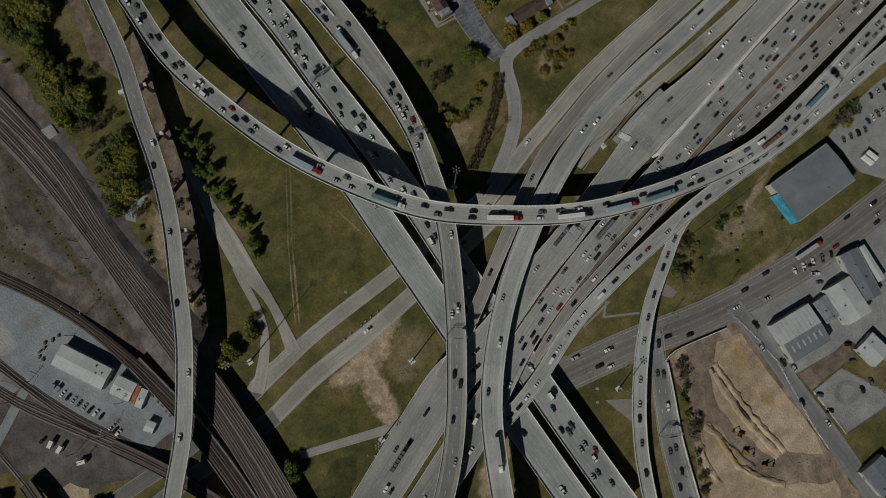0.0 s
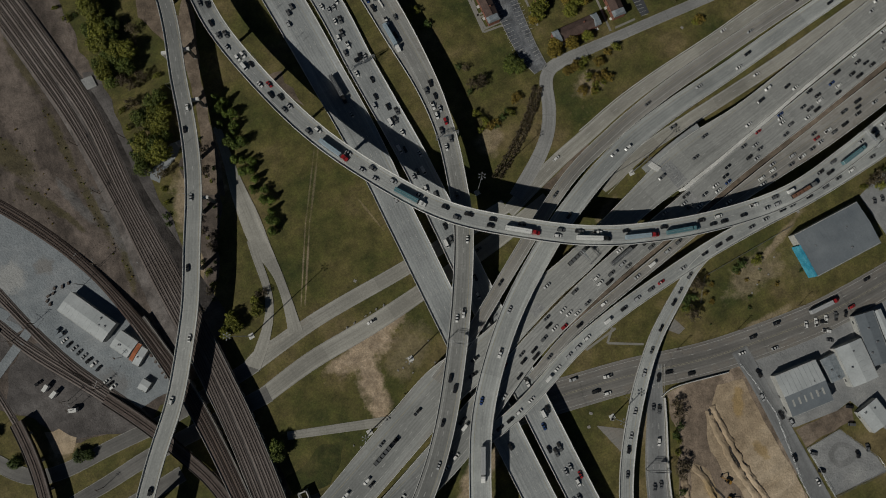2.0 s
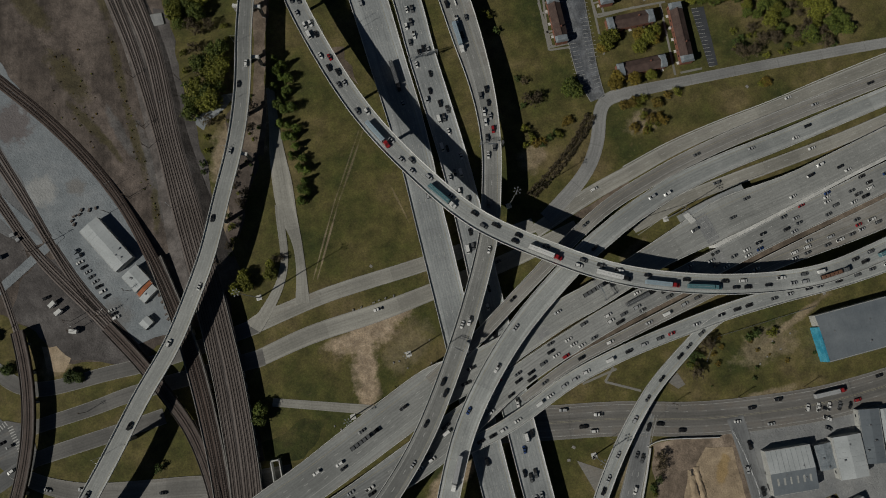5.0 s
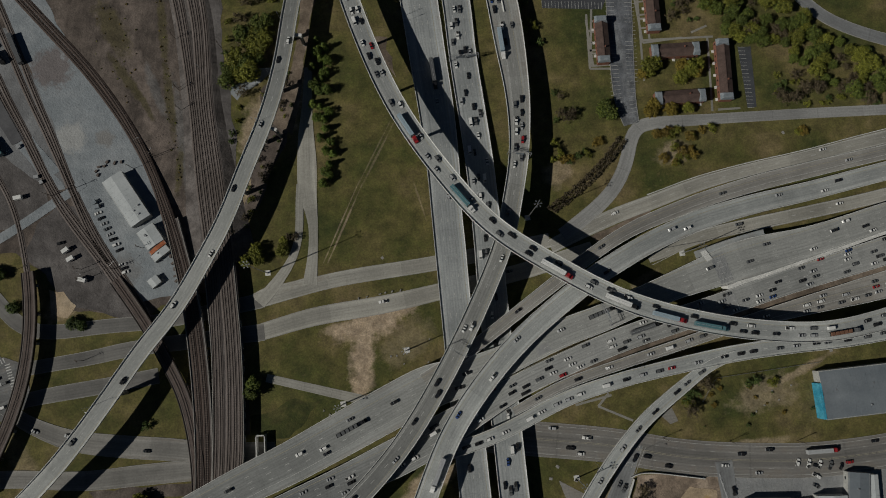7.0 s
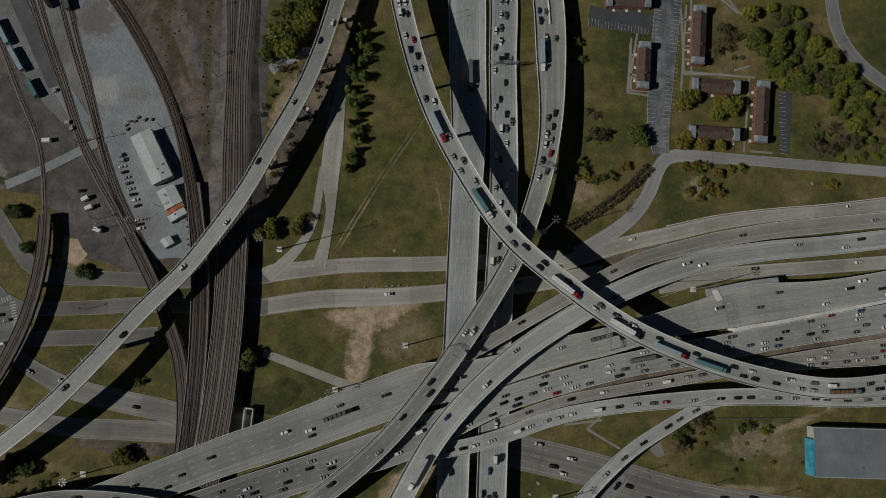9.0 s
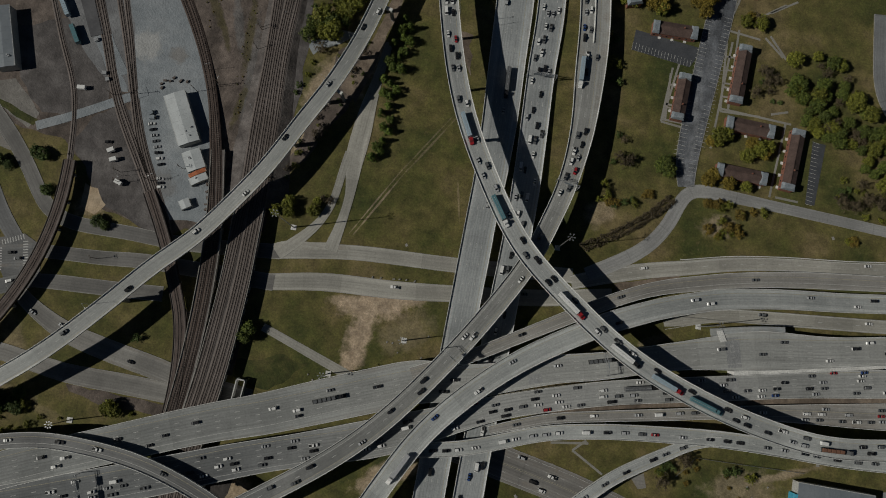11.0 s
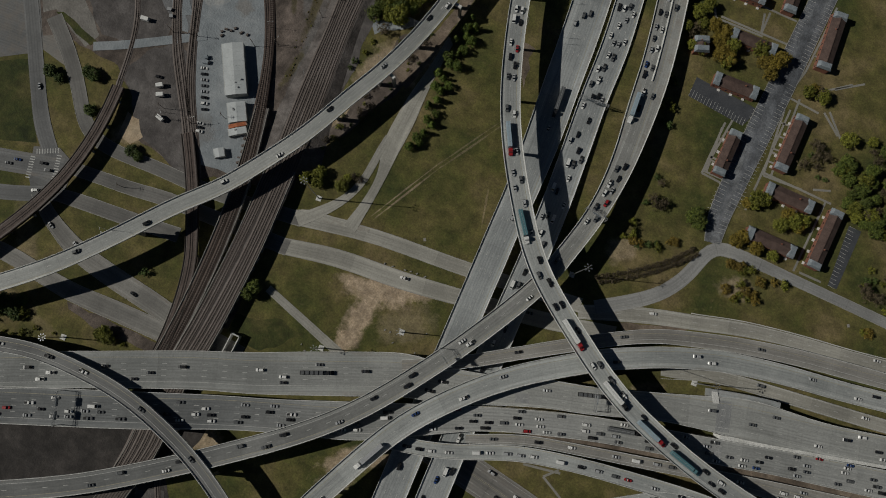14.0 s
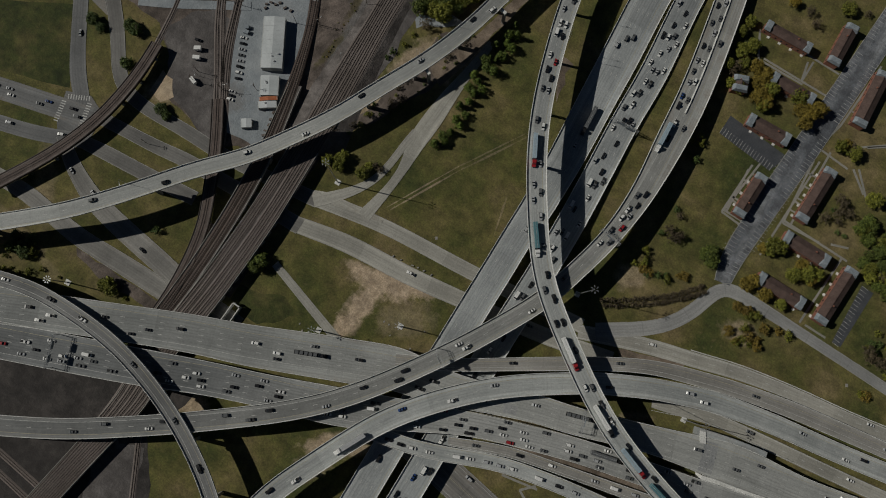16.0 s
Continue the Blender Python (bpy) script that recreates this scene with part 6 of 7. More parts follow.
plant(OLIVES + RUSTS + DARKS, [(95.5, 107.0), (93.9, 112.8), (97.9, 101.2), (102.4, 101.6), (107.2, 102.0), (112.3, 104.7), (112.9, 103.1), (96.0, 104.3), (122.9, 110.0), (119.4, 108.7), (101.4, 98.7)], 0.8, 1.3, 0.6)
plant(DARKS + OLIVES, [(84.8, 206.9), (89.0, 211.4), (89.1, 196.6), (93.8, 193.5), (94.5, 181.6), (90.1, 182.7), (84.3, 214.1), (86.0, 191.7)], 0.9, 1.5, 0.5)
for row in range(2):
    for k in range(22):
        f = k / 21
        a, b, c = Vector((86.7, 69.1)), Vector((120.4, 86.4)), Vector((138.6, 107.7))
        p = (a.lerp(b, f)).lerp(b.lerp(c, f), f) + Vector((-2.2, 1.6)) * row * 1.4
        plant(HEDGES, [tuple(p)], 1.15, 1.5, 0.2, seed=row * 40 + k)


def inside(p, ring):
    hit = False
    for (x0, y0), (x1, y1) in zip(ring, ring[1:] + ring[:1]):
        if (y0 > p[1]) != (y1 > p[1]) and p[0] < (x1 - x0) * (p[1] - y0) / (y1 - y0) + x0:
            hit = not hit
    return hit


def scatter(kinds, ring, count, lo, hi, seed, apart=3.0):
    """Trees strewn at random over the plan area inside ring."""
    rng = random.Random(seed)
    xs, ys = [p[0] for p in ring], [p[1] for p in ring]
    found = []
    for _ in range(count * 60):
        p = (rng.uniform(min(xs), max(xs)), rng.uniform(min(ys), max(ys)))
        if len(found) < count and inside(p, ring) and all(math.hypot(p[0] - q[0], p[1] - q[1]) > apart for q in found):
            found.append(p)
    rng.shuffle(found)
    plant(kinds, found, lo, hi, 0.0, seed)


scatter(GREENS + OAKS + BARES + GREENS, [(210.6, 214.1), (239.7, 216.1), (251.7, 191.1), (274.6, 163.7), (308.8, 143.6), (324.6, 119.1), (303.9, 112.2), (276.4, 124.5), (253.5, 149.5), (221.8, 167.4), (208.2, 186.2)], 75, 0.6, 1.05, 51, 4.5)
scatter(BARES + OLIVES + DARKS, [(240.9, 140.6), (262.8, 135.2), (309.4, 118.3), (307.9, 108.8), (241.2, 115.5)], 20, 0.8, 1.3, 52, 4.0)
scatter(OAKS + GREENS, [(-98.2, 371.6), (-57.9, 341.4), (-83.2, 296.4), (-81.6, 259.0), (-95.8, 241.1), (-111.1, 257.5), (-106.5, 304.3), (-116.5, 336.1)], 12, 0.6, 1.0, 53, 6.0)
scatter(OLIVES, [(-286.8, -93.0), (-247.6, -75.3), (-213.8, -68.9), (-172.2, -68.3), (-171.6, -76.0), (-224.4, -85.0), (-278.8, -105.0)], 12, 0.5, 1.1, 54, 4.0)
plant(OAKS + OLIVES, [(-196.0, -72.5), (-192.5, -70.5), (-189.0, -73.0), (-180.0, -74.5)], 0.5, 0.75, 0.5)
scatter(DARKS + BARES + OLIVES, [(-89.5, 179.8), (-72.1, 192.3), (-71.7, 163.0), (-92.5, 115.0), (-110.1, 86.5), (-115.4, 90.5), (-99.1, 130.6)], 26, 0.4, 0.85, 55, 3.5)
scatter(RUSTS + DARKS, [(166.6, -48.8), (232.6, -50.2), (227.7, -84.4), (153.7, -82.2)], 14, 0.3, 0.7, 56, 5.0)
scatter(OAKS + BARES + RUSTS, [(71.1, 281.6), (103.2, 263.4), (123.4, 234.5), (102.0, 227.0), (76.7, 253.0)], 12, 0.6, 0.9, 57, 5.0)
scatter(RUSTS + OLIVES, [(-201.5, 247.4), (-182.2, 252.7), (-165.0, 245.5), (-172.0, 180.0), (-180.0, 178.0), (-197.0, 211.0)], 30, 0.14, 0.3, 61, 2.5)
scatter(RUSTS + OLIVES, [(-155.0, 252.0), (-149.0, 252.0), (-149.0, 150.0), (-147.0, 120.0), (-152.0, 115.0), (-155.0, 150.0)], 34, 0.12, 0.3, 62, 2.0)
plant(BARES, [(178.8, 238.3), (183.7, 236.7), (192.0, 201.2), (198.2, 198.2), (191.7, 194.6)], 0.8, 1.1, 1.0)
plant(AUTUMNS, [(139.8, 243.7), (146.7, 245.0), (151.3, 250.2), (146.1, 237.6), (110.0, 253.7), (116.9, 246.4), (111.0, 238.7), (118.5, 236.2)], 0.8, 1.05, 0.6)
# scrub along the ramps and the building site
plant(DARKS + OLIVES + BARES, [(147.8, -57.1), (152.5, -56.4), (148.2, -63.0), (152.3, -64.3), (149.1, -67.5), (164.1, -54.8), (192.6, -54.9), (188.7, -57.4), (202.8, -59.1), (205.9, -56.9), (111.2, -110.5), (108.9, -115.4), (105.6, -121.6), (101.2, -125.7), (100.1, -130.5), (96.7, -136.7), (94.1, -142.1), (91.3, -147.7), (86.9, -157.3), (83.2, -163.9), (79.9, -171.2), (75.0, -178.1), (294.7, -51.4), (300.9, -51.2), (307.8, -49.1), (312.7, -48.1), (290.3, -51.9), (299.3, -55.8), (310.1, -53.3), (158.8, -52.0), (155.6, -58.8), (148.3, -62.4)], 0.8, 1.4, 0.8)
plant(OLIVES + DARKS, [(-245.6, -78.3), (-260.0, -82.2), (-184.8, -27.9), (-272.6, -36.9), (-277.2, -36.5)], 0.9, 1.5, 1.0)


# ---- lamp masts and sign gantries ----
def high_mast(name, label, x, y, h, ring):
    thing = tagged(new("lamp_mast"), label, "lamp mast")
    thing.location = (x, y, 0)
    bm = bmesh.new()
    tube(bm, (0, 0, 0), (0, 0, h), 0.42, 0.16, 10)
    part("pole", bm, STEEL, thing)
    bm = bmesh.new()
    box(bm, 3.4, 3.4, 0.5, Matrix.Translation((0, 0, -0.2)))
    part("footing", bm, BARRIER, thing)
    for k in range(ring):
        a = 2 * math.pi * k / ring
        bm = bmesh.new()
        tube(bm, (0, 0, h - 0.3), (math.cos(a) * 1.6, math.sin(a) * 1.6, h - 0.1), 0.07, 0.07, 6)
        box(bm, 0.9, 0.55, 0.4, pose(math.cos(a) * 1.9, math.sin(a) * 1.9, h - 0.4, 0, 0, math.degrees(a)))
        part("lamp_head", bm, STEEL, thing)
    return thing


for (x, y), h, ring in (((-101.0, 55.6), 52, 6), ((68.3, 66.9), 48, 6), ((-20.2, -5.4), 27, 6), ((-64.0, -32.5), 27, 6), ((-217.2, -83.1), 24, 8), ((72.2, -97.8), 27, 6), ((162.8, 29.8), 36, 6)):
    high_mast("lamp_mast", "tall galvanised high-mast lamp pole on a concrete footing", x, y, h, ring)


def street_lamp(x, y, z, head, h=11.0, arm=3.2):
    thing = tagged(new("street_lamp"), "slim galvanised street lamp with a single arm", "street lamp", "roadside lamps")
    thing.matrix_basis = pose(x, y, z, 0, 0, head)
    bm = bmesh.new()
    tube(bm, (0, 0, 0), (0, 0, h), 0.13, 0.07, 6)
    part("pole", bm, STEEL, thing)
    bm = bmesh.new()
    tube(bm, (0, 0, h - 0.1), (0, arm, h + 0.6), 0.06, 0.05, 6)
    part("arm", bm, STEEL, thing)
    bm = bmesh.new()
    box(bm, 0.4, 0.9, 0.2, Matrix.Translation((0, arm + 0.3, h + 0.5)))
    part("lamp_head", bm, STEEL, thing)
    return thing


def gantry(line, s, lo, hi, h=7.0, signs=(0.5,), label="steel lattice sign gantry over the traffic lanes"):
    """A truss on two posts across the road from offset lo to hi, with sign boards."""
    c, head = line.at(s)
    thing = tagged(new("sign_gantry"), label, "sign gantry")
    thing.matrix_basis = pose(c.x, c.y, c.z, 0, 0, head)
    for y in (lo, hi):
        bm = bmesh.new()
        tube(bm, (0, y, -0.5), (0, y, h + 1.4), 0.22, 0.2, 8)
        part("post", bm, STEEL, thing)
    bm = bmesh.new()
    for dx, dz in ((-0.6, 0), (0.6, 0), (-0.6, 1.3), (0.6, 1.3)):
        tube(bm, (dx, lo, h + dz), (dx, hi, h + dz), 0.1, 0.1, 5)
    n = int((hi - lo) / 1.5)
    for k in range(n):
        y0, y1 = lo + (hi - lo) * k / n, lo + (hi - lo) * (k + 1) / n
        for dx in (-0.6, 0.6):
            tube(bm, (dx, y0, h), (dx, y1, h + 1.3), 0.05, 0.05, 4)
        tube(bm, (-0.6, y0, h + 1.3), (0.6, y1, h + 1.3), 0.05, 0.05, 4)
    part("truss", bm, STEEL, thing)
    for f in signs:
        bm = bmesh.new()
        box(bm, 0.15, min(5.0, (hi - lo) * 0.4), 3.0, Matrix.Translation((0.8, lo + (hi - lo) * f, h - 0.8)))
        part("sign_board", bm, GREY_ROOF, thing, "plain grey back of a road sign")
    return thing


def nearest(line, x, y):
    return float(line.s[int(np.hypot(line.p[:, 0] - x, line.p[:, 1] - y).argmin())])


for key, (x, y), lo, hi, signs in (("ns_east", (51.8, 176.8), -9.5, 10, (0.35, 0.75)), ("centre", (67.7, 102.2), -7.2, 7.2, (0.5,)), ("centre", (10.3, -12.6), -6.6, 6.6, (0.6,)), ("ew_south", (-192.0, -125.5), -10, 10, (0.3, 0.7)), ("ew_north", (102.8, 5.4), -6, 8, (0.5,)), ("slip_e", (78.4, -137.8), -6.5, 6.5, (0.5,)), ("curve", (298.9, -27.9), -6.8, 6.8, (0.5,))):
    gantry(LINES[key], nearest(LINES[key], x, y), lo, hi, 7.0, signs)
for key, (x, y), side in (("west", (-68.5, 247.7), 1), ("west", (-55.7, 209.4), -1), ("west", (-90.0, 148.3), -1), ("west", (-74.6, 176.8), -1), ("west", (-200.8, -15.8), -1), ("curve", (0.7, 235.7), 1), ("curve", (-10.5, 208.8), 1), ("curve", (-26.5, 201.7), 1), ("south", (111.2, -51.2), 1)):
    ln = LINES[key]
    s = nearest(ln, x, y)
    c, head = ln.at(s, side * (ln.width(s) / 2 + 0.4))
    street_lamp(c.x, c.y, c.z, head + (180 if side > 0 else 0))
for x, y in ((85.0, -90.5), (115.6, -87.2), (75.1, -161.1), (-164.8, 141.0), (-173.8, 151.2), (-137.8, 125.8), (-129.9, 196.4), (-145.1, 185.8), (-216.2, 72.7), (-195.7, 73.2)):
    street_lamp(x, y, 0, random.uniform(0, 360), 10)


# ---- small things on the ground ----
def small_box(name, label, category, places, sx, sy, sz, mat, seed=3):
    rng = random.Random(seed)
    for x, y in places:
        bm = bmesh.new()
        box(bm, sx * rng.uniform(0.8, 1.2), sy * rng.uniform(0.8, 1.2), sz + 0.2, pose(0, 0, -0.2), 0.94)
        ob = tagged(part(name, bm, mat), label, category)
        ob.matrix_basis = pose(x, y, 0, 0, 0, rng.uniform(0, 90))


small_box("drain_cover", "square pale concrete drain cover in the grass", "drain", [(-27.7, 54.7), (244.5, -44.5), (243.7, 98.6), (61.7, -89.4), (71.8, -99.0), (56.4, -95.9)], 1.9, 1.9, 0.3, GIRDER)
small_box("concrete_block", "low concrete block beside the frontage road", "barrier block", [(-40.7, 31.4), (-32.4, 31.9), (-28.8, 32.3), (-24.5, 32.4), (-19.1, 32.3), (-46.1, 31.1)], 1.6, 0.7, 0.8, GIRDER)
small_box("scrap_bale", "dark rough bale of scrap beside the sheds", "scrap", [(-202.9, 137.2), (-200.9, 139.7), (-197.5, 139.8), (-195.5, 142.3), (-190.7, 140.9), (-186.4, 141.0), (-202.1, 134.5), (-202.8, 113.7), (-205.7, 115.7), (-160.8, 75.2), (-159.8, 70.5), (-159.1, 66.6), (-159.1, 62.2), (-158.8, 58.9), (-186.1, 50.2), (-183.9, 50.1)], 2.2, 1.2, 1.2, TIE)
small_box("storage_crate", "weathered teal storage crate in the yard", "crate", [(-205.5, 116.7), (-204.2, 113.8)], 3.4, 2.6, 2.4, PORCH_ROOF)
small_box("rubble_pile", "small pale pile of rubble and debris", "rubble", [(202.2, -63.6), (205.6, -69.7), (195.7, -71.7), (214.8, -62.1), (190.0, -74.7), (138.0, -198.6), (138.0, -202.9), (141.8, -202.8), (133.2, -201.4), (-139.7, 1.5), (-140.3, -11.4), (-143.7, -25.5), (-146.1, -32.2), (-143.1, -37.6), (-23.2, -13.6), (-8.0, -14.7), (-27.1, -8.0), (-30.7, -7.8), (-5.3, -0.8), (-73.1, -37.7), (-76.4, -34.7)], 1.1, 0.8, 0.45, GIRDER)
small_box("roof_tank", "grey tank beside the train shed", "tank", [(-250.7, 160.5), (-240.9, 138.9), (-238.0, 134.9)], 3.0, 2.2, 2.0, STEEL)


def utility_pole(x, y, head, h=11):
    thing = tagged(new("utility_pole"), "brown wooden utility pole with crossarm", "utility pole")
    thing.matrix_basis = pose(x, y, 0, 0, 0, head)
    bm = bmesh.new()
    tube(bm, (0, 0, -0.3), (0, 0, h), 0.19, 0.13, 7)
    part("pole", bm, BARK, thing)
    for z in (h - 0.6, h - 1.8):
        bm = bmesh.new()
        box(bm, 0.14, 2.6, 0.16, Matrix.Translation((0, 0, z)))
        part("crossarm", bm, BARK, thing)


for (x, y), head in (((-164.8, 142.1), 70), ((-178.9, 135.6), 70), ((-232.6, 125.2), 60), ((-216.2, 128.5), 60), ((-217.6, 75.1), 20), ((-216.4, 68.2), 20), ((-197.3, 72.3), 20), ((-178.0, 83.1), 20), ((-143.4, 219.1), 5), ((-144.5, 183.8), 5), ((-144.9, 170.2), 5), ((-114.5, 209.1), 5), ((-263.8, 79.4), 30), ((70.5, -161.0), 30), ((129.3, -81.9), 60), ((169.7, -90.0), 60), ((211.7, -95.9), 60), ((-220.9, 17.7), 30)):
    utility_pole(x, y, head)


def fence(label, pts, h=2.0, gap=4.0):
    """A wire fence: posts and three rails between plan points."""
    thing = tagged(new("wire_fence"), label, "fence")
    for a, b in zip(pts, pts[1:]):
        a, b = Vector((*a, 0)), Vector((*b, 0))
        n = max(1, int((b - a).length / gap))
        for k in range(n):
            bm = bmesh.new()
            c = a.lerp(b, k / n)
            tube(bm, (c.x, c.y, -0.2), (c.x, c.y, h), 0.06, 0.05, 5)
            part("post", bm, STEEL, thing)
        for z in (0.3, h * 0.55, h - 0.1):
            bm = bmesh.new()
            tube(bm, (a.x, a.y, z), (b.x, b.y, z), 0.05, 0.05, 4)
            part("rail", bm, STEEL, thing)
    return thing


fence("grey wire fence round the asphalt lot", [(168.8, -173.0), (192.3, -173.3), (204.6, -199.5), (204.6, -209.2), (167.6, -206.2), (168.8, -173.0)])
fence("grey wire fence along the building site", [(159.3, -107.9), (161.4, -122.1), (162.8, -145.4), (154.4, -189.5), (153.2, -205.9)])
fence("grey wire fence beside the scrubby verge", [(157.7, -63.7), (168.9, -50.7), (193.2, -50.8), (236.1, -50.5)])
fence("grey wire fence along the freeway verge", [(149.5, 34.4), (175.2, 35.4), (212.2, 38.2), (234.4, 39.9)])


def culvert_portal(a, b):
    """A concrete portal over a dark roadside opening."""
    a, b = Vector((*a, 0)), Vector((*b, 0))
    d = b - a
    thing = tagged(new("culvert_portal"), "pale concrete portal beside the railway bridge", "culvert")
    c = (a + b) / 2
    thing.matrix_basis = pose(c.x, c.y, 0, 0, 0, math.degrees(math.atan2(d.y, d.x)))
    for y in (-2.6, 2.6):
        bm = bmesh.new()
        box(bm, d.length, 0.6, 5.2, Matrix.Translation((0, y, -0.2)))
        part("side_wall", bm, BARRIER, thing)
    bm = bmesh.new()
    box(bm, 0.8, 5.8, 1.0, Matrix.Translation((d.length / 2 - 0.4, 0, 4.0)))
    part("lintel", bm, BARRIER, thing)


culvert_portal((-117.4, -60.0), (-116.0, -43.1))

# ---- vehicles ----
def paint(name, c, rough=0.3):
    n = Nodes(name, rough)
    n.colour(n.mix(1.0, c, n.ramp(n.noise(0.9, 3), (0.3, 0.82), (0.7, 1.05)), "MULTIPLY"))
    n.bsdf.inputs["Coat Weight"].default_value = 0.5
    return n.mat


PAINTS = {"white": paint("white_car_paint", (0.85, 0.85, 0.83)), "silver": paint("silver_car_paint", (0.46, 0.47, 0.48)), "grey": paint("grey_car_paint", (0.13, 0.135, 0.14)), "black": paint("black_car_paint", (0.018, 0.018, 0.02)), "red": paint("red_car_paint", (0.38, 0.025, 0.03)), "blue": paint("blue_car_paint", (0.03, 0.07, 0.22)), "teal": paint("teal_truck_paint", (0.11, 0.23, 0.26)), "brown": paint("rusty_brown_load", (0.22, 0.11, 0.07), 0.7), "pale_blue": paint("pale_blue_trailer_paint", (0.36, 0.46, 0.53)), "yellow": paint("yellow_machine_paint", (0.36, 0.19, 0.035), 0.5)}
TYRE = paint("black_tyre_rubber", (0.02, 0.02, 0.02), 0.8)
GLASS = paint("tinted_car_glass", (0.015, 0.018, 0.022), 0.08)


def hull(profile, w0, w1, soft=0.0):
    """A body from a side profile of (x, z, narrowness) points, w0 wide at full and w1 at narrow places."""
    bm = bmesh.new()
    sides = []
    for s in (-1, 1):
        sides.append([bm.verts.new((x, s * (w0 * (1 - k) + w1 * k) / 2, z)) for x, z, k in profile])
    n = len(profile)
    bm.faces.new(sides[0][::-1])
    bm.faces.new(sides[1])
    for i in range(n):
        j = (i + 1) % n
        bm.faces.new((sides[0][i], sides[0][j], sides[1][j], sides[1][i]))
    bmesh.ops.recalc_face_normals(bm, faces=bm.faces)
    if soft:
        bmesh.ops.bevel(bm, geom=bm.edges[:], offset=soft, segments=2, affect="EDGES", clamp_overlap=True)
    return bm


def wheels(thing, xs, track, r):
    for x in xs:
        for s in (-1, 1):
            bm = bmesh.new()
            tube(bm, (x, s * (track - 0.22), r), (x, s * track, r), r, r * 0.95, 10)
            part("wheel", bm, TYRE, thing)


def car(kind, tone):
    L, W, H = {"sedan": (4.8, 1.85, 1.45), "suv": (4.9, 1.98, 1.8), "pickup_truck": (5.7, 2.0, 1.85), "van": (5.6, 2.05, 2.3)}[kind]
    label = {"sedan": "%s sedan with dark tinted windows", "suv": "%s sport utility car with dark windows", "pickup_truck": "%s pickup truck with an open bed", "van": "%s delivery van with a flat roof"}[kind] % tone
    thing = tagged(new(kind), label, {"sedan": "car", "suv": "car", "pickup_truck": "pickup", "van": "van"}[kind], "road traffic")
    p = PAINTS[tone]
    b, h = L / 2, H
    if kind == "pickup_truck":
        part("body", hull([(-b, 0.4, 0), (b - 0.1, 0.35, 0.6), (b, 0.75, 0.8), (b - 0.35, 1.0, 0.5), (0.9, 1.1, 0), (-b, 1.1, 0)], W, W * 0.84, 0.14), p, thing, smooth=False)
        part("cabin_glass", hull([(1.15, 1.1, 0), (-0.75, 1.1, 0), (-0.6, h - 0.12, 0.8), (0.5, h - 0.12, 0.8)], W * 0.95, W * 0.78), GLASS, thing)
        part("roof", hull([(0.55, h - 0.13, 0.4), (-0.65, h - 0.13, 0.4), (-0.6, h, 1), (0.45, h, 1)], W * 0.86, W * 0.76), p, thing)
        bm = bmesh.new()
        box(bm, 1.75, W * 0.78, 0.05, Matrix.Translation((-b + 1.0, 0, 1.09)))
        part("bed", bm, TYRE, thing, "dark open load bed")
    elif kind == "van":
        part("body", hull([(-b, 0.4, 0), (b, 0.4, 0.1), (b, 0.95, 0.2), (b - 0.5, 1.15, 0.1), (b - 1.2, h - 0.1, 0.6), (b - 1.5, h, 0.8), (-b + 0.1, h, 0.8), (-b, h - 0.3, 0.3)], W, W * 0.9), p, thing)
        part("windshield", hull([(b - 0.42, 1.22, 0), (b - 0.46, 1.18, 0), (b - 1.14, h - 0.12, 0.6), (b - 1.10, h - 0.08, 0.6)], W * 0.92, W * 0.86), GLASS, thing)
    else:
        deck = 0.92 if kind == "sedan" else 1.1
        tail = -b + (0.95 if kind == "sedan" else 0.1)
        part("body", hull([(-b, 0.35, 0.7), (b - 0.15, 0.3, 0.8), (b, 0.6, 1.0), (b - 0.45, deck - 0.12, 0.6), (b - 1.35, deck, 0), (tail, deck + 0.05, 0), (-b + 0.12, deck, 0.7), (-b, 0.7, 0.9)], W, W * 0.78, 0.16), p, thing)
        part("cabin_glass", hull([(b - 1.25, deck, 0), (tail - 0.05, deck + 0.03, 0), (tail + (0.6 if kind == "sedan" else 0.3), h - 0.1, 0.9), (b - 2.15, h - 0.1, 0.9)], W * 0.94, W * 0.74), GLASS, thing)
        part("roof", hull([(b - 2.1, h - 0.11, 0.2), (tail + 0.55 * (kind == "sedan") + 0.25, h - 0.11, 0.2), (tail + 0.6 * (kind == "sedan") + 0.35, h, 1), (b - 2.3, h, 1)], W * 0.80, W * 0.70), p, thing)
    wheels(thing, (-L * 0.3, L * 0.31), W / 2 + 0.01, 0.34)
    return thing


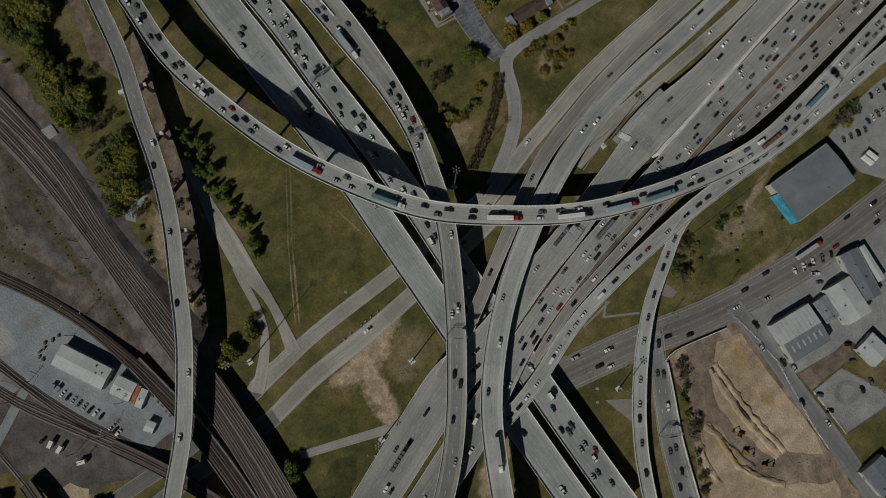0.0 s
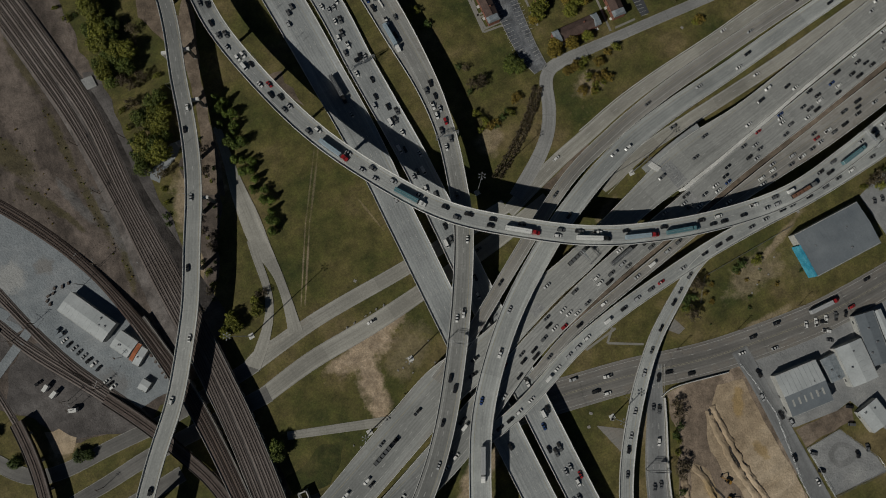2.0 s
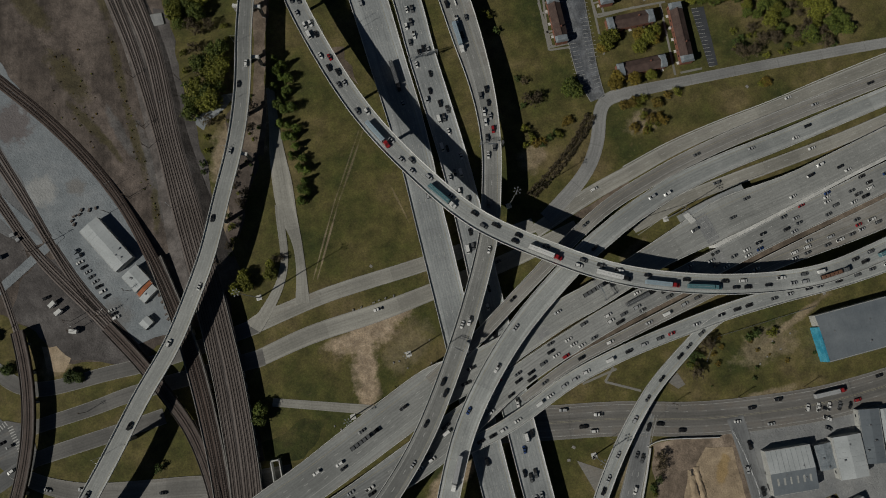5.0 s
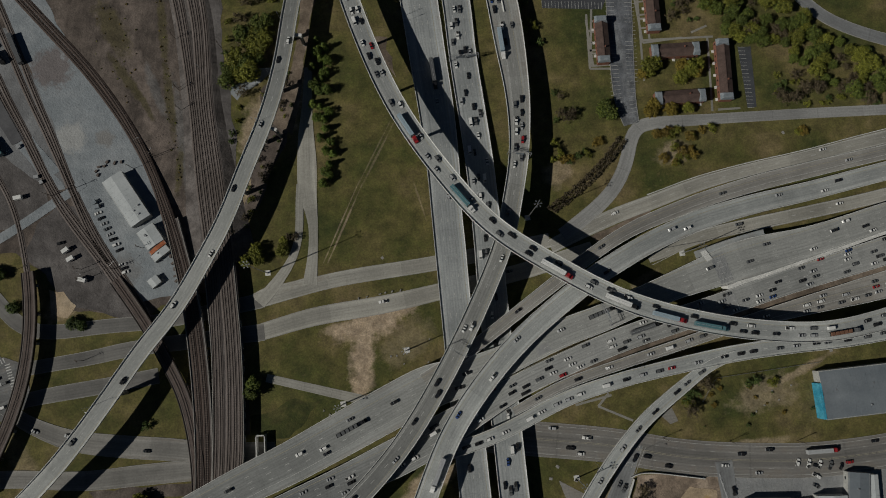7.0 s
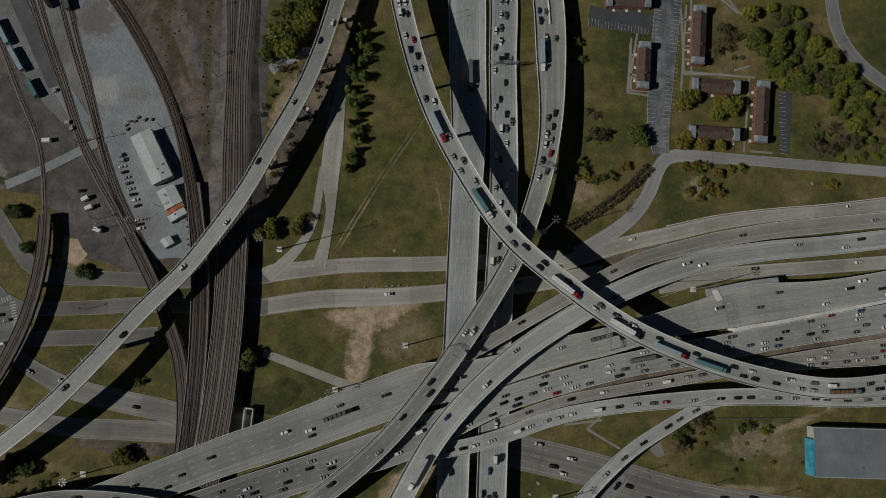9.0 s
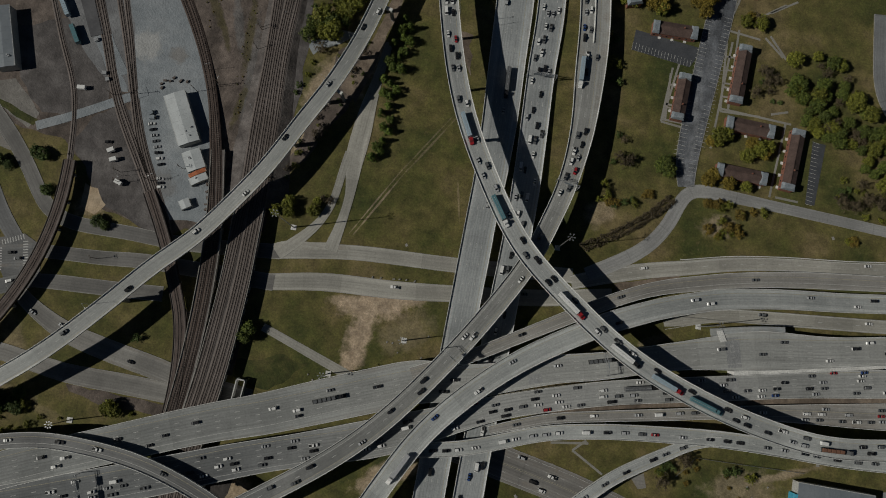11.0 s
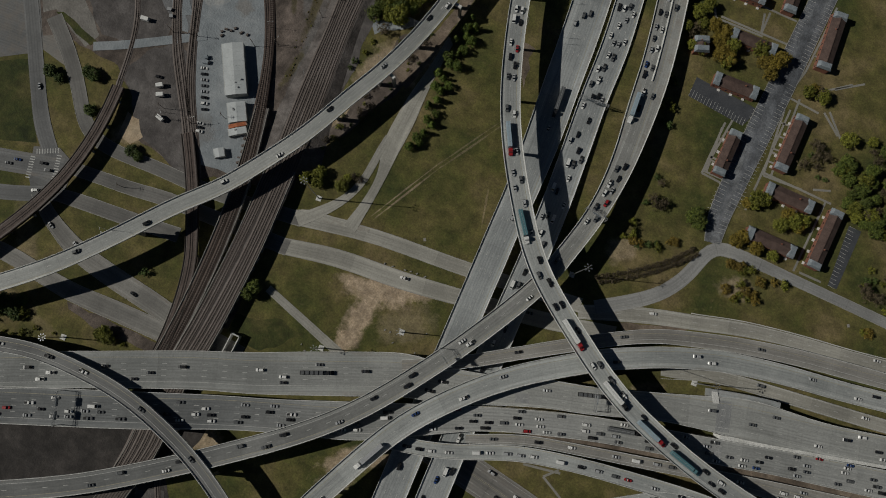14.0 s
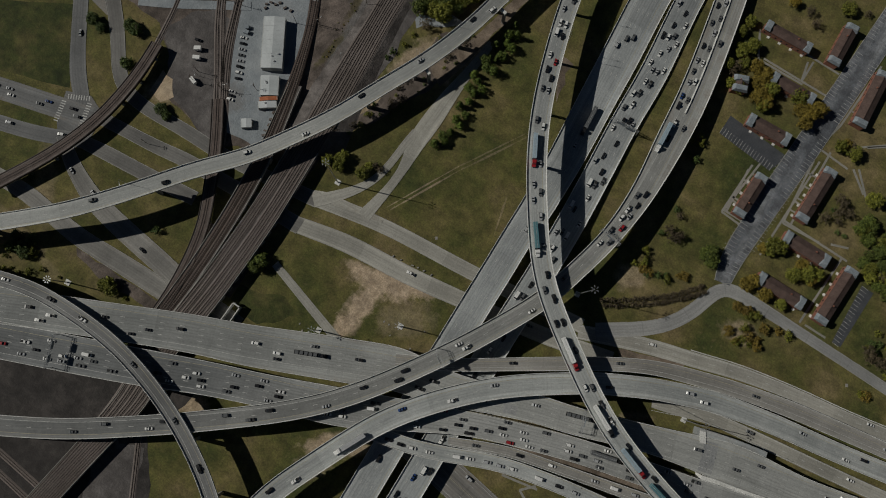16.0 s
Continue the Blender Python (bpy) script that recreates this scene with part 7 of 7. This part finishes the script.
def semi(tone, load, label):
    """A tractor with a long box trailer; its origin is below the middle."""
    thing = tagged(new("semi_truck"), label, "truck", "road traffic")
    cab = part("cab", hull([(6.2, 0.6, 0), (10.6, 0.6, 0.3), (10.7, 1.5, 0.4), (9.2, 1.9, 0.2), (8.6, 3.3, 0.6), (8.0, 3.75, 0.6), (6.6, 3.7, 0.5)], 2.5, 2.2), PAINTS[tone], thing)
    part("windshield", hull([(9.12, 1.98, 0), (9.05, 1.94, 0), (8.58, 3.05, 0.6), (8.66, 3.08, 0.6)], 2.3, 2.05), GLASS, cab)
    if load.startswith("flatbed"):
        bm = bmesh.new()
        box(bm, 14.6, 2.5, 0.3, Matrix.Translation((-2.6, 0, 1.2)))
        part("flatbed", bm, TYRE, thing)
        for k in range(5):
            bm = bmesh.new()
            box(bm, 2.3, 2.2, 0.9, Matrix.Translation((-8.2 + k * 2.8, 0, 1.5)), 0.92)
            part("load_crate", bm, PAINTS["brown" if load == "flatbed" else "grey"], thing, "bundled load on the flatbed")
    else:
        bm = bmesh.new()
        box(bm, 16.0, 2.58, 2.85, Matrix.Translation((-2.4, 0, 1.15)))
        bmesh.ops.bevel(bm, geom=bm.edges[:], offset=0.06, segments=1, affect="EDGES")
        trailer = part("trailer", bm, PAINTS[load], thing)
        bm = bmesh.new()
        box(bm, 15.9, 0.12, 0.05, Matrix.Translation((-2.4, 0, 4.0)))
        part("roof_rib", bm, PAINTS["silver"], trailer)
    for x in (9.6, 7.0, 5.6, -8.0, -9.3):
        wheels(thing, (x,), 1.22, 0.5)
    return thing


CARS = [(car(k, c), w) for k, c, w in (("sedan", "white", 9), ("sedan", "silver", 9), ("sedan", "grey", 10), ("sedan", "black", 12), ("sedan", "red", 2), ("sedan", "blue", 2), ("suv", "white", 7), ("suv", "black", 12), ("suv", "grey", 10), ("suv", "red", 1), ("suv", "silver", 5), ("pickup_truck", "white", 5), ("pickup_truck", "black", 5), ("pickup_truck", "grey", 4), ("van", "white", 2))]
USED = set()


def put_thing(src, m):
    """The first use moves the thing itself, later ones are copies."""
    if src.name in USED:
        return copy_thing(src, m)
    USED.add(src.name)
    src.matrix_basis = m
    return src


def pick(rng):
    return rng.choices([c for c, _ in CARS], [w for _, w in CARS])[0]


def on_road(src, line, s, off, back):
    c, head = line.at(s, off, 0.02)
    a, _ = line.at(s - 2, off)
    b, _ = line.at(s + 2, off)
    pitch = -math.degrees(math.atan2(b.z - a.z, 4.0))
    m = pose(c.x, c.y, c.z, 0, 0, head) @ pose(0, 0, 0, 0, pitch) @ (pose(0, 0, 0, 0, 0, 180) if back else Matrix())
    return put_thing(src, m)


TRUCK_SPOTS = {}


def truck_on(key, x, y, off, tone, load, label, back=False):
    line = LINES[key]
    s = nearest(line, x, y)
    on_road(semi(tone, load, label), line, s, off, back)
    TRUCK_SPOTS.setdefault(key, []).append((s, off))


truck_on("curve", *(-2.2, 125.2), -1.8, "red", "pale_blue", "semi truck with red cab and pale blue trailer")
truck_on("curve", *(27.8, 81.5), -1.8, "white", "teal", "semi truck with white cab and teal trailer")
truck_on("curve", *(76.2, 31.0), -1.8, "red", "white", "semi truck with red cab and white trailer")
truck_on("curve", *(114.4, 6.2), -1.8, "black", "white", "semi truck with black cab and white trailer")
truck_on("curve", *(140.3, -5.9), -1.8, "red", "pale_blue", "semi truck with red cab and long pale blue trailer")
truck_on("curve", *(165.5, -14.2), -1.8, "teal", "teal", "semi truck all in dull teal")
truck_on("curve", *(245.1, -27.6), -1.8, "grey", "flatbed", "flatbed truck carrying rusty brown bundles")
truck_on("ramp_f", *(-11.8, -79.8), -1.8, "white", "silver", "semi truck with white cab on the ramp", True)
truck_on("centre", *(80.2, 178.1), -5.6, "white", "pale_blue", "semi truck with long pale trailer in slow traffic")
truck_on("ns_west", *(18.9, 169.0), 1.8, "black", "grey", "semi truck with grey trailer in shade")
truck_on("arterial", *(226.3, -94.5), 5.5, "red", "silver", "semi truck with dark red cab on the street")
truck_on("ew_south", *(129.4, -15.0), 1.8, "black", "grey", "dark semi truck crossing the freeway bridge")
truck_on("ew_north", *(104.4, -1.4), 3.0, "black", "flatbed_dark", "dark flatbed truck on the freeway bridge")
truck_on("ew_north", *(-59.1, -49.4), 0.5, "black", "flatbed_dark", "flatbed truck crossing the freeway bridge")
truck_on("curve", *(284.9, -25.9), -1.8, "teal", "teal", "bright teal tanker-style semi truck")


def traffic(key, lanes, lo=None, hi=None, seed=1):
    """Cars along a road. lanes: (offset to the left, mean gap, runs backwards)."""
    line = LINES[key]
    rng = random.Random(seed)
    for off, gap, back in lanes:
        s = (lo or 4.0) + rng.uniform(0, gap)
        while s < (hi or line.s[-1] - (115 if key in EASTWARD else 4)):
            if all(abs(s - a) > 15 or abs(off - o) > 2.6 for a, o in TRUCK_SPOTS.get(key, ())):
                on_road(pick(rng), line, s, off + rng.uniform(-0.35, 0.35), back)
            s += max(7.2, gap * rng.choice((0.55, 0.75, 1.0, 1.2, 1.6)))


mid = nearest(LINES["centre"], *(61.4, 88.8))
traffic("curve", ((1.9, 15, False), (-1.9, 13, False)), seed=2)
traffic("west", ((1.9, 90, True), (-1.9, 80, True)), seed=3)
north = nearest(LINES["centre"], *(72.4, 144.5))
traffic("centre", ((-2.6, 11.5, False), (-6.4, 11, False), (3.4, 40, False)), 4, north - 20, seed=4)
traffic("centre", ((1.9, 12, False), (-2.0, 11, False)), north, mid - 10, seed=44)
traffic("centre", ((-1.9, 48, False), (1.9, 60, False)), mid - 10, None, seed=5)
traffic("ns_west", ((-5.5, 110, True), (-1.8, 75, True), (1.8, 85, True)), seed=6)
traffic("ns_east", ((5.2, 27, False), (1.7, 18, False), (-1.8, 17, False), (-5.3, 21, False)), seed=7)
traffic("ew_north", ((5.2, 100, True), (1.8, 85, True), (-1.8, 80, True), (-5.3, 75, True)), seed=8)
traffic("ew_south", ((5.4, 32, False), (1.8, 24, False), (-1.8, 17, False), (-5.4, 16, False)), seed=9)
traffic("ew_south", ((7.2, 26, False),), nearest(LINES["ew_south"], *(232.2, 2.6)), None, seed=10)
traffic("ew_low", ((0.2, 17, False),), seed=26)
traffic("ew_low", ((-3.4, 12, False), (3.6, 22, False)), nearest(LINES["ew_low"], *(228.0, -14.0)), None, seed=28)
traffic("front_s", ((1.5, 90, True),), seed=27)
traffic("ramp_f", ((1.9, 75, True), (-1.9, 80, True)), seed=11)
traffic("ramp_g", ((0.4, 55, True),), seed=12)
traffic("south", ((-0.6, 10.5, False),), seed=13)
traffic("slip", ((0.2, 15, True),), 22, None, seed=14)
traffic("ramp_n", ((0.2, 42, False),), seed=15)
traffic("front_n", ((1.8, 120, False),), seed=16)
traffic("arterial", ((7, 52, True), (3.4, 60, True), (-3.4, 48, False), (-7, 55, False)), 30, None, seed=17)
traffic("slip_e", ((1.8, 26, False), (-1.8, 40, False)), seed=18)
traffic("side_4", ((2, 60, True), (-2, 70, False)), seed=19)
traffic("cross_2", ((1.8, 17, False), (-1.8, 26, True)), seed=20)
traffic("cross_3", ((1.8, 22, True),), seed=21)
traffic("cross_1", ((1.8, 70, True),), seed=22)
traffic("side_3", ((1.8, 110, True),), seed=23)
traffic("front_b", ((2.0, 110, True),), seed=24)
traffic("lot_st", ((2.8, 38, True), (-2.8, 55, False)), seed=25)


def parked(a, b, count, head, seed):
    """A row of parked cars from a to b, turned by head degrees from the row."""
    rng = random.Random(seed)
    a, b = Vector(a), Vector(b)
    d = math.degrees(math.atan2((b - a).y, (b - a).x))
    for k in range(count):
        c = a.lerp(b, k / max(1, count - 1))
        ob = put_thing(pick(rng), pose(c.x, c.y, 0.1, 0, 0, d + head + rng.uniform(-4, 4)))


parked((-203.8, 109.6), (-192.6, 83.8), 8, 82, 31)
parked((-191.3, 74.4), (-189.8, 69.1), 3, 82, 32)
parked((-228.9, 93.6), (-223.1, 82.6), 3, 70, 33)
parked((209.0, -108.5), (235.2, -114.7), 5, 75, 34)
parked((205.6, -164.8), (200.9, -174.5), 2, 80, 35)
parked((171.0, -139.5), (168.4, -155.0), 3, 10, 36)
parked((170.4, -177.7), (169.0, -189.0), 2, 60, 37)
parked((194.0, -191.4), (201.6, -191.0), 2, 70, 38)
parked((291.8, -62.7), (307.8, -66.1), 4, 80, 39)
parked((313.2, -62.9), (325.9, -62.8), 4, 80, 40)
parked((326.3, -51.0), (337.8, -52.3), 3, 80, 41)
parked((-254.4, 126.7), (-251.8, 127.3), 1, 0, 42)
parked((-118.1, 83.0), (-117.3, 83.0), 1, 0, 43)
parked((220.1, -112.4), (217.3, -124.0), 3, 70, 44)


def freight_wagon(a, b, tone, label):
    a, b = Vector((*a, 0.55)), Vector((*b, 0.55))
    d = b - a
    c = (a + b) / 2
    thing = tagged(new("freight_wagon"), label, "freight wagon")
    thing.matrix_basis = pose(c.x, c.y, 0.55, 0, 0, math.degrees(math.atan2(d.y, d.x)))
    L = d.length
    bm = bmesh.new()
    box(bm, L - 1, 2.9, 3.0, Matrix.Translation((0, 0, 0.9)), 0.97)
    body = part("body", bm, PAINTS[tone], thing)
    for k in range(int(L / 1.6)):
        bm = bmesh.new()
        box(bm, 0.12, 2.96, 0.06, Matrix.Translation((-L / 2 + 1.2 + k * 1.6, 0, 3.9)))
        part("roof_rib", bm, PAINTS["grey"], body)
    for x in (-L * 0.34, L * 0.34):
        bm = bmesh.new()
        box(bm, 2.6, 2.2, 0.9, Matrix.Translation((x, 0, 0)))
        part("bogie", bm, TYRE, thing)


freight_wagon((-292.3, 209.3), (-282.3, 191.3), "pale_blue", "pale blue-grey covered freight wagon on yard track")
freight_wagon((-281.4, 189.7), (-271.3, 173.0), "pale_blue", "pale blue-grey covered freight wagon on yard track")
freight_wagon((-268.3, 168.0), (-260.8, 155.3), "teal", "dull teal covered freight wagon on yard track")
freight_wagon((-269.7, 238.3), (-263.0, 228.3), "grey", "dark grey freight wagon on yard track")
freight_wagon((-262.2, 226.7), (-256.2, 217.6), "black", "black freight wagon on yard track")
freight_wagon((-251.0, 237.8), (-244.3, 215.1), "grey", "long dark flat freight wagon on yard track")


def trailer_box(a, b, label):
    a, b = Vector(a), Vector(b)
    d = b - a
    c = (a + b) / 2
    thing = tagged(new("cargo_trailer"), label, "trailer")
    thing.matrix_basis = pose(c.x, c.y, 0.1, 0, 0, math.degrees(math.atan2(d.y, d.x)))
    bm = bmesh.new()
    box(bm, d.length, 2.5, 2.6, Matrix.Translation((0, 0, 0.9)))
    part("box", bm, PAINTS["white"], thing)
    wheels(thing, (-d.length * 0.3, -d.length * 0.12, d.length * 0.3), 1.2, 0.45)


trailer_box((-227.6, 87.2), (-223.7, 89.4), "short white cargo trailer on yard soil")
trailer_box((-225.0, 81.5), (-220.9, 83.4), "short white cargo trailer on yard soil")
trailer_box((-219.0, 68.9), (-214.4, 67.1), "small white box trailer by yard tracks")
trailer_box((-255.5, 126.4), (-250.4, 126.8), "short white cargo trailer beside the tracks")
trailer_box((297.6, -77.6), (299.4, -85.6), "long white cargo trailer in the parking lot")
trailer_box((293.2, -78.0), (295.0, -86.1), "long white cargo trailer in the parking lot")


def excavator(x, y, head):
    thing = tagged(new("excavator"), "yellow tracked excavator on the building site", "excavator")
    thing.matrix_basis = pose(x, y, 0.5, 0, 0, head) @ Matrix.Scale(0.8, 4)
    for s in (-1, 1):
        bm = bmesh.new()
        box(bm, 4.4, 0.75, 0.95, Matrix.Translation((0, s * 1.25, 0)), 0.92)
        part("track", bm, TYRE, thing)
    bm = bmesh.new()
    box(bm, 3.8, 2.7, 1.2, Matrix.Translation((-0.4, 0, 1.0)), 0.94)
    body = part("body", bm, PAINTS["yellow"], thing)
    bm = bmesh.new()
    box(bm, 1.6, 1.0, 1.4, Matrix.Translation((0.8, 0.8, 2.0)), 0.85)
    part("cab", bm, GLASS, body)
    bm = bmesh.new()
    tube(bm, (1.2, -0.2, 1.8), (4.6, -0.2, 4.6), 0.38, 0.3, 6)
    part("boom", bm, PAINTS["yellow"], thing)
    bm = bmesh.new()
    tube(bm, (4.6, -0.2, 4.6), (6.6, -0.2, 1.6), 0.3, 0.22, 6)
    part("stick", bm, PAINTS["yellow"], thing)
    bm = bmesh.new()
    box(bm, 1.1, 1.2, 1.1, Matrix.Translation((6.5, -0.2, 0.4)), 1.2)
    part("bucket", bm, TYRE, thing)


excavator(*(114.9, -165.8), 120)
excavator(*(110.5, -175.3), -60)
excavator(*(114.5, -189.1), -35)


def earth_ridge(label, pts, h, w, seed):
    """A ridge of heaped earth: broken crest, ragged foot."""
    line = Line([(*p, 0.2, w) for p in pts], 1.2)

    def section(k):
        at = line.s[k]
        fade = min(1.0, at / 6, (line.s[-1] - at) / 6)
        row = []
        for i, f in enumerate((-0.5, -0.36, -0.2, -0.05, 0.1, 0.24, 0.38, 0.5)):
            rough = noise.noise(Vector((at * 0.45, i * 1.7 + seed, 0.5))) + 0.6 * noise.noise(Vector((at * 1.3, i * 2.9, seed)))
            shift = noise.noise(Vector((at * 0.22, seed, i * 0.4))) * 1.3
            row.append((w * f + shift, max(-0.2, h * fade * ((1 - abs(f) * 2) * 0.8 + rough * 0.45)) if 0 < i < 7 else -0.3))
        return row

    tagged(part("earth_ridge", sweep(line, section), TAN, None, "", True), label, "earth heap")


def trench(label, pts, w, seed):
    """A narrow trench as a flat strip with a ragged edge, its shade painted dark."""
    line = Line([(*p, 0.2, w) for p in pts], 1.2)
    wide = lambda k: w * (0.5 + 0.35 * noise.noise(Vector((line.s[k] * 0.3, seed, 0))))
    move = lambda k: noise.noise(Vector((line.s[k] * 0.12, seed, 4.0))) * 1.5
    tagged(part("trench", sweep(line, lambda k: [(move(k) - wide(k), 0.03), (move(k) + wide(k), 0.03), (move(k) + wide(k), -0.25), (move(k) - wide(k), -0.25)]), DARK_SOIL), label, "trench", kind="structure")


trench("narrow dark strip painted as a trench in tan earth", [(127.6, -123.0), (126.4, -145.1), (126.4, -167.0), (128.2, -190.0)], 1.5, 2)
trench("short dark strip painted as a trench on the tan slope", [(104.5, -150.0), (105.5, -165.0), (110.5, -186.0)], 1.1, 6)
earth_ridge("long low ridge of tan earth beside a trench", [(130.4, -122.0), (129.0, -145.1), (128.8, -167.0), (130.3, -190.8)], 1.3, 4.5, 3)
earth_ridge("low uneven bank of tan earth", [(126.0, -126.2), (124.2, -144.0), (123.6, -162.1), (126.5, -190.0)], 0.9, 5.0, 5)
earth_ridge("low bank of excavated tan earth", [(99.6, -146.5), (103.4, -157.2), (101.8, -178.4), (108.4, -193.2), (118.0, -206.0)], 1.3, 4.5, 7)
earth_ridge("low bank of brown earth", [(92.0, -152.0), (87.0, -166.0), (85.5, -182.0)], 1.0, 5.0, 9)
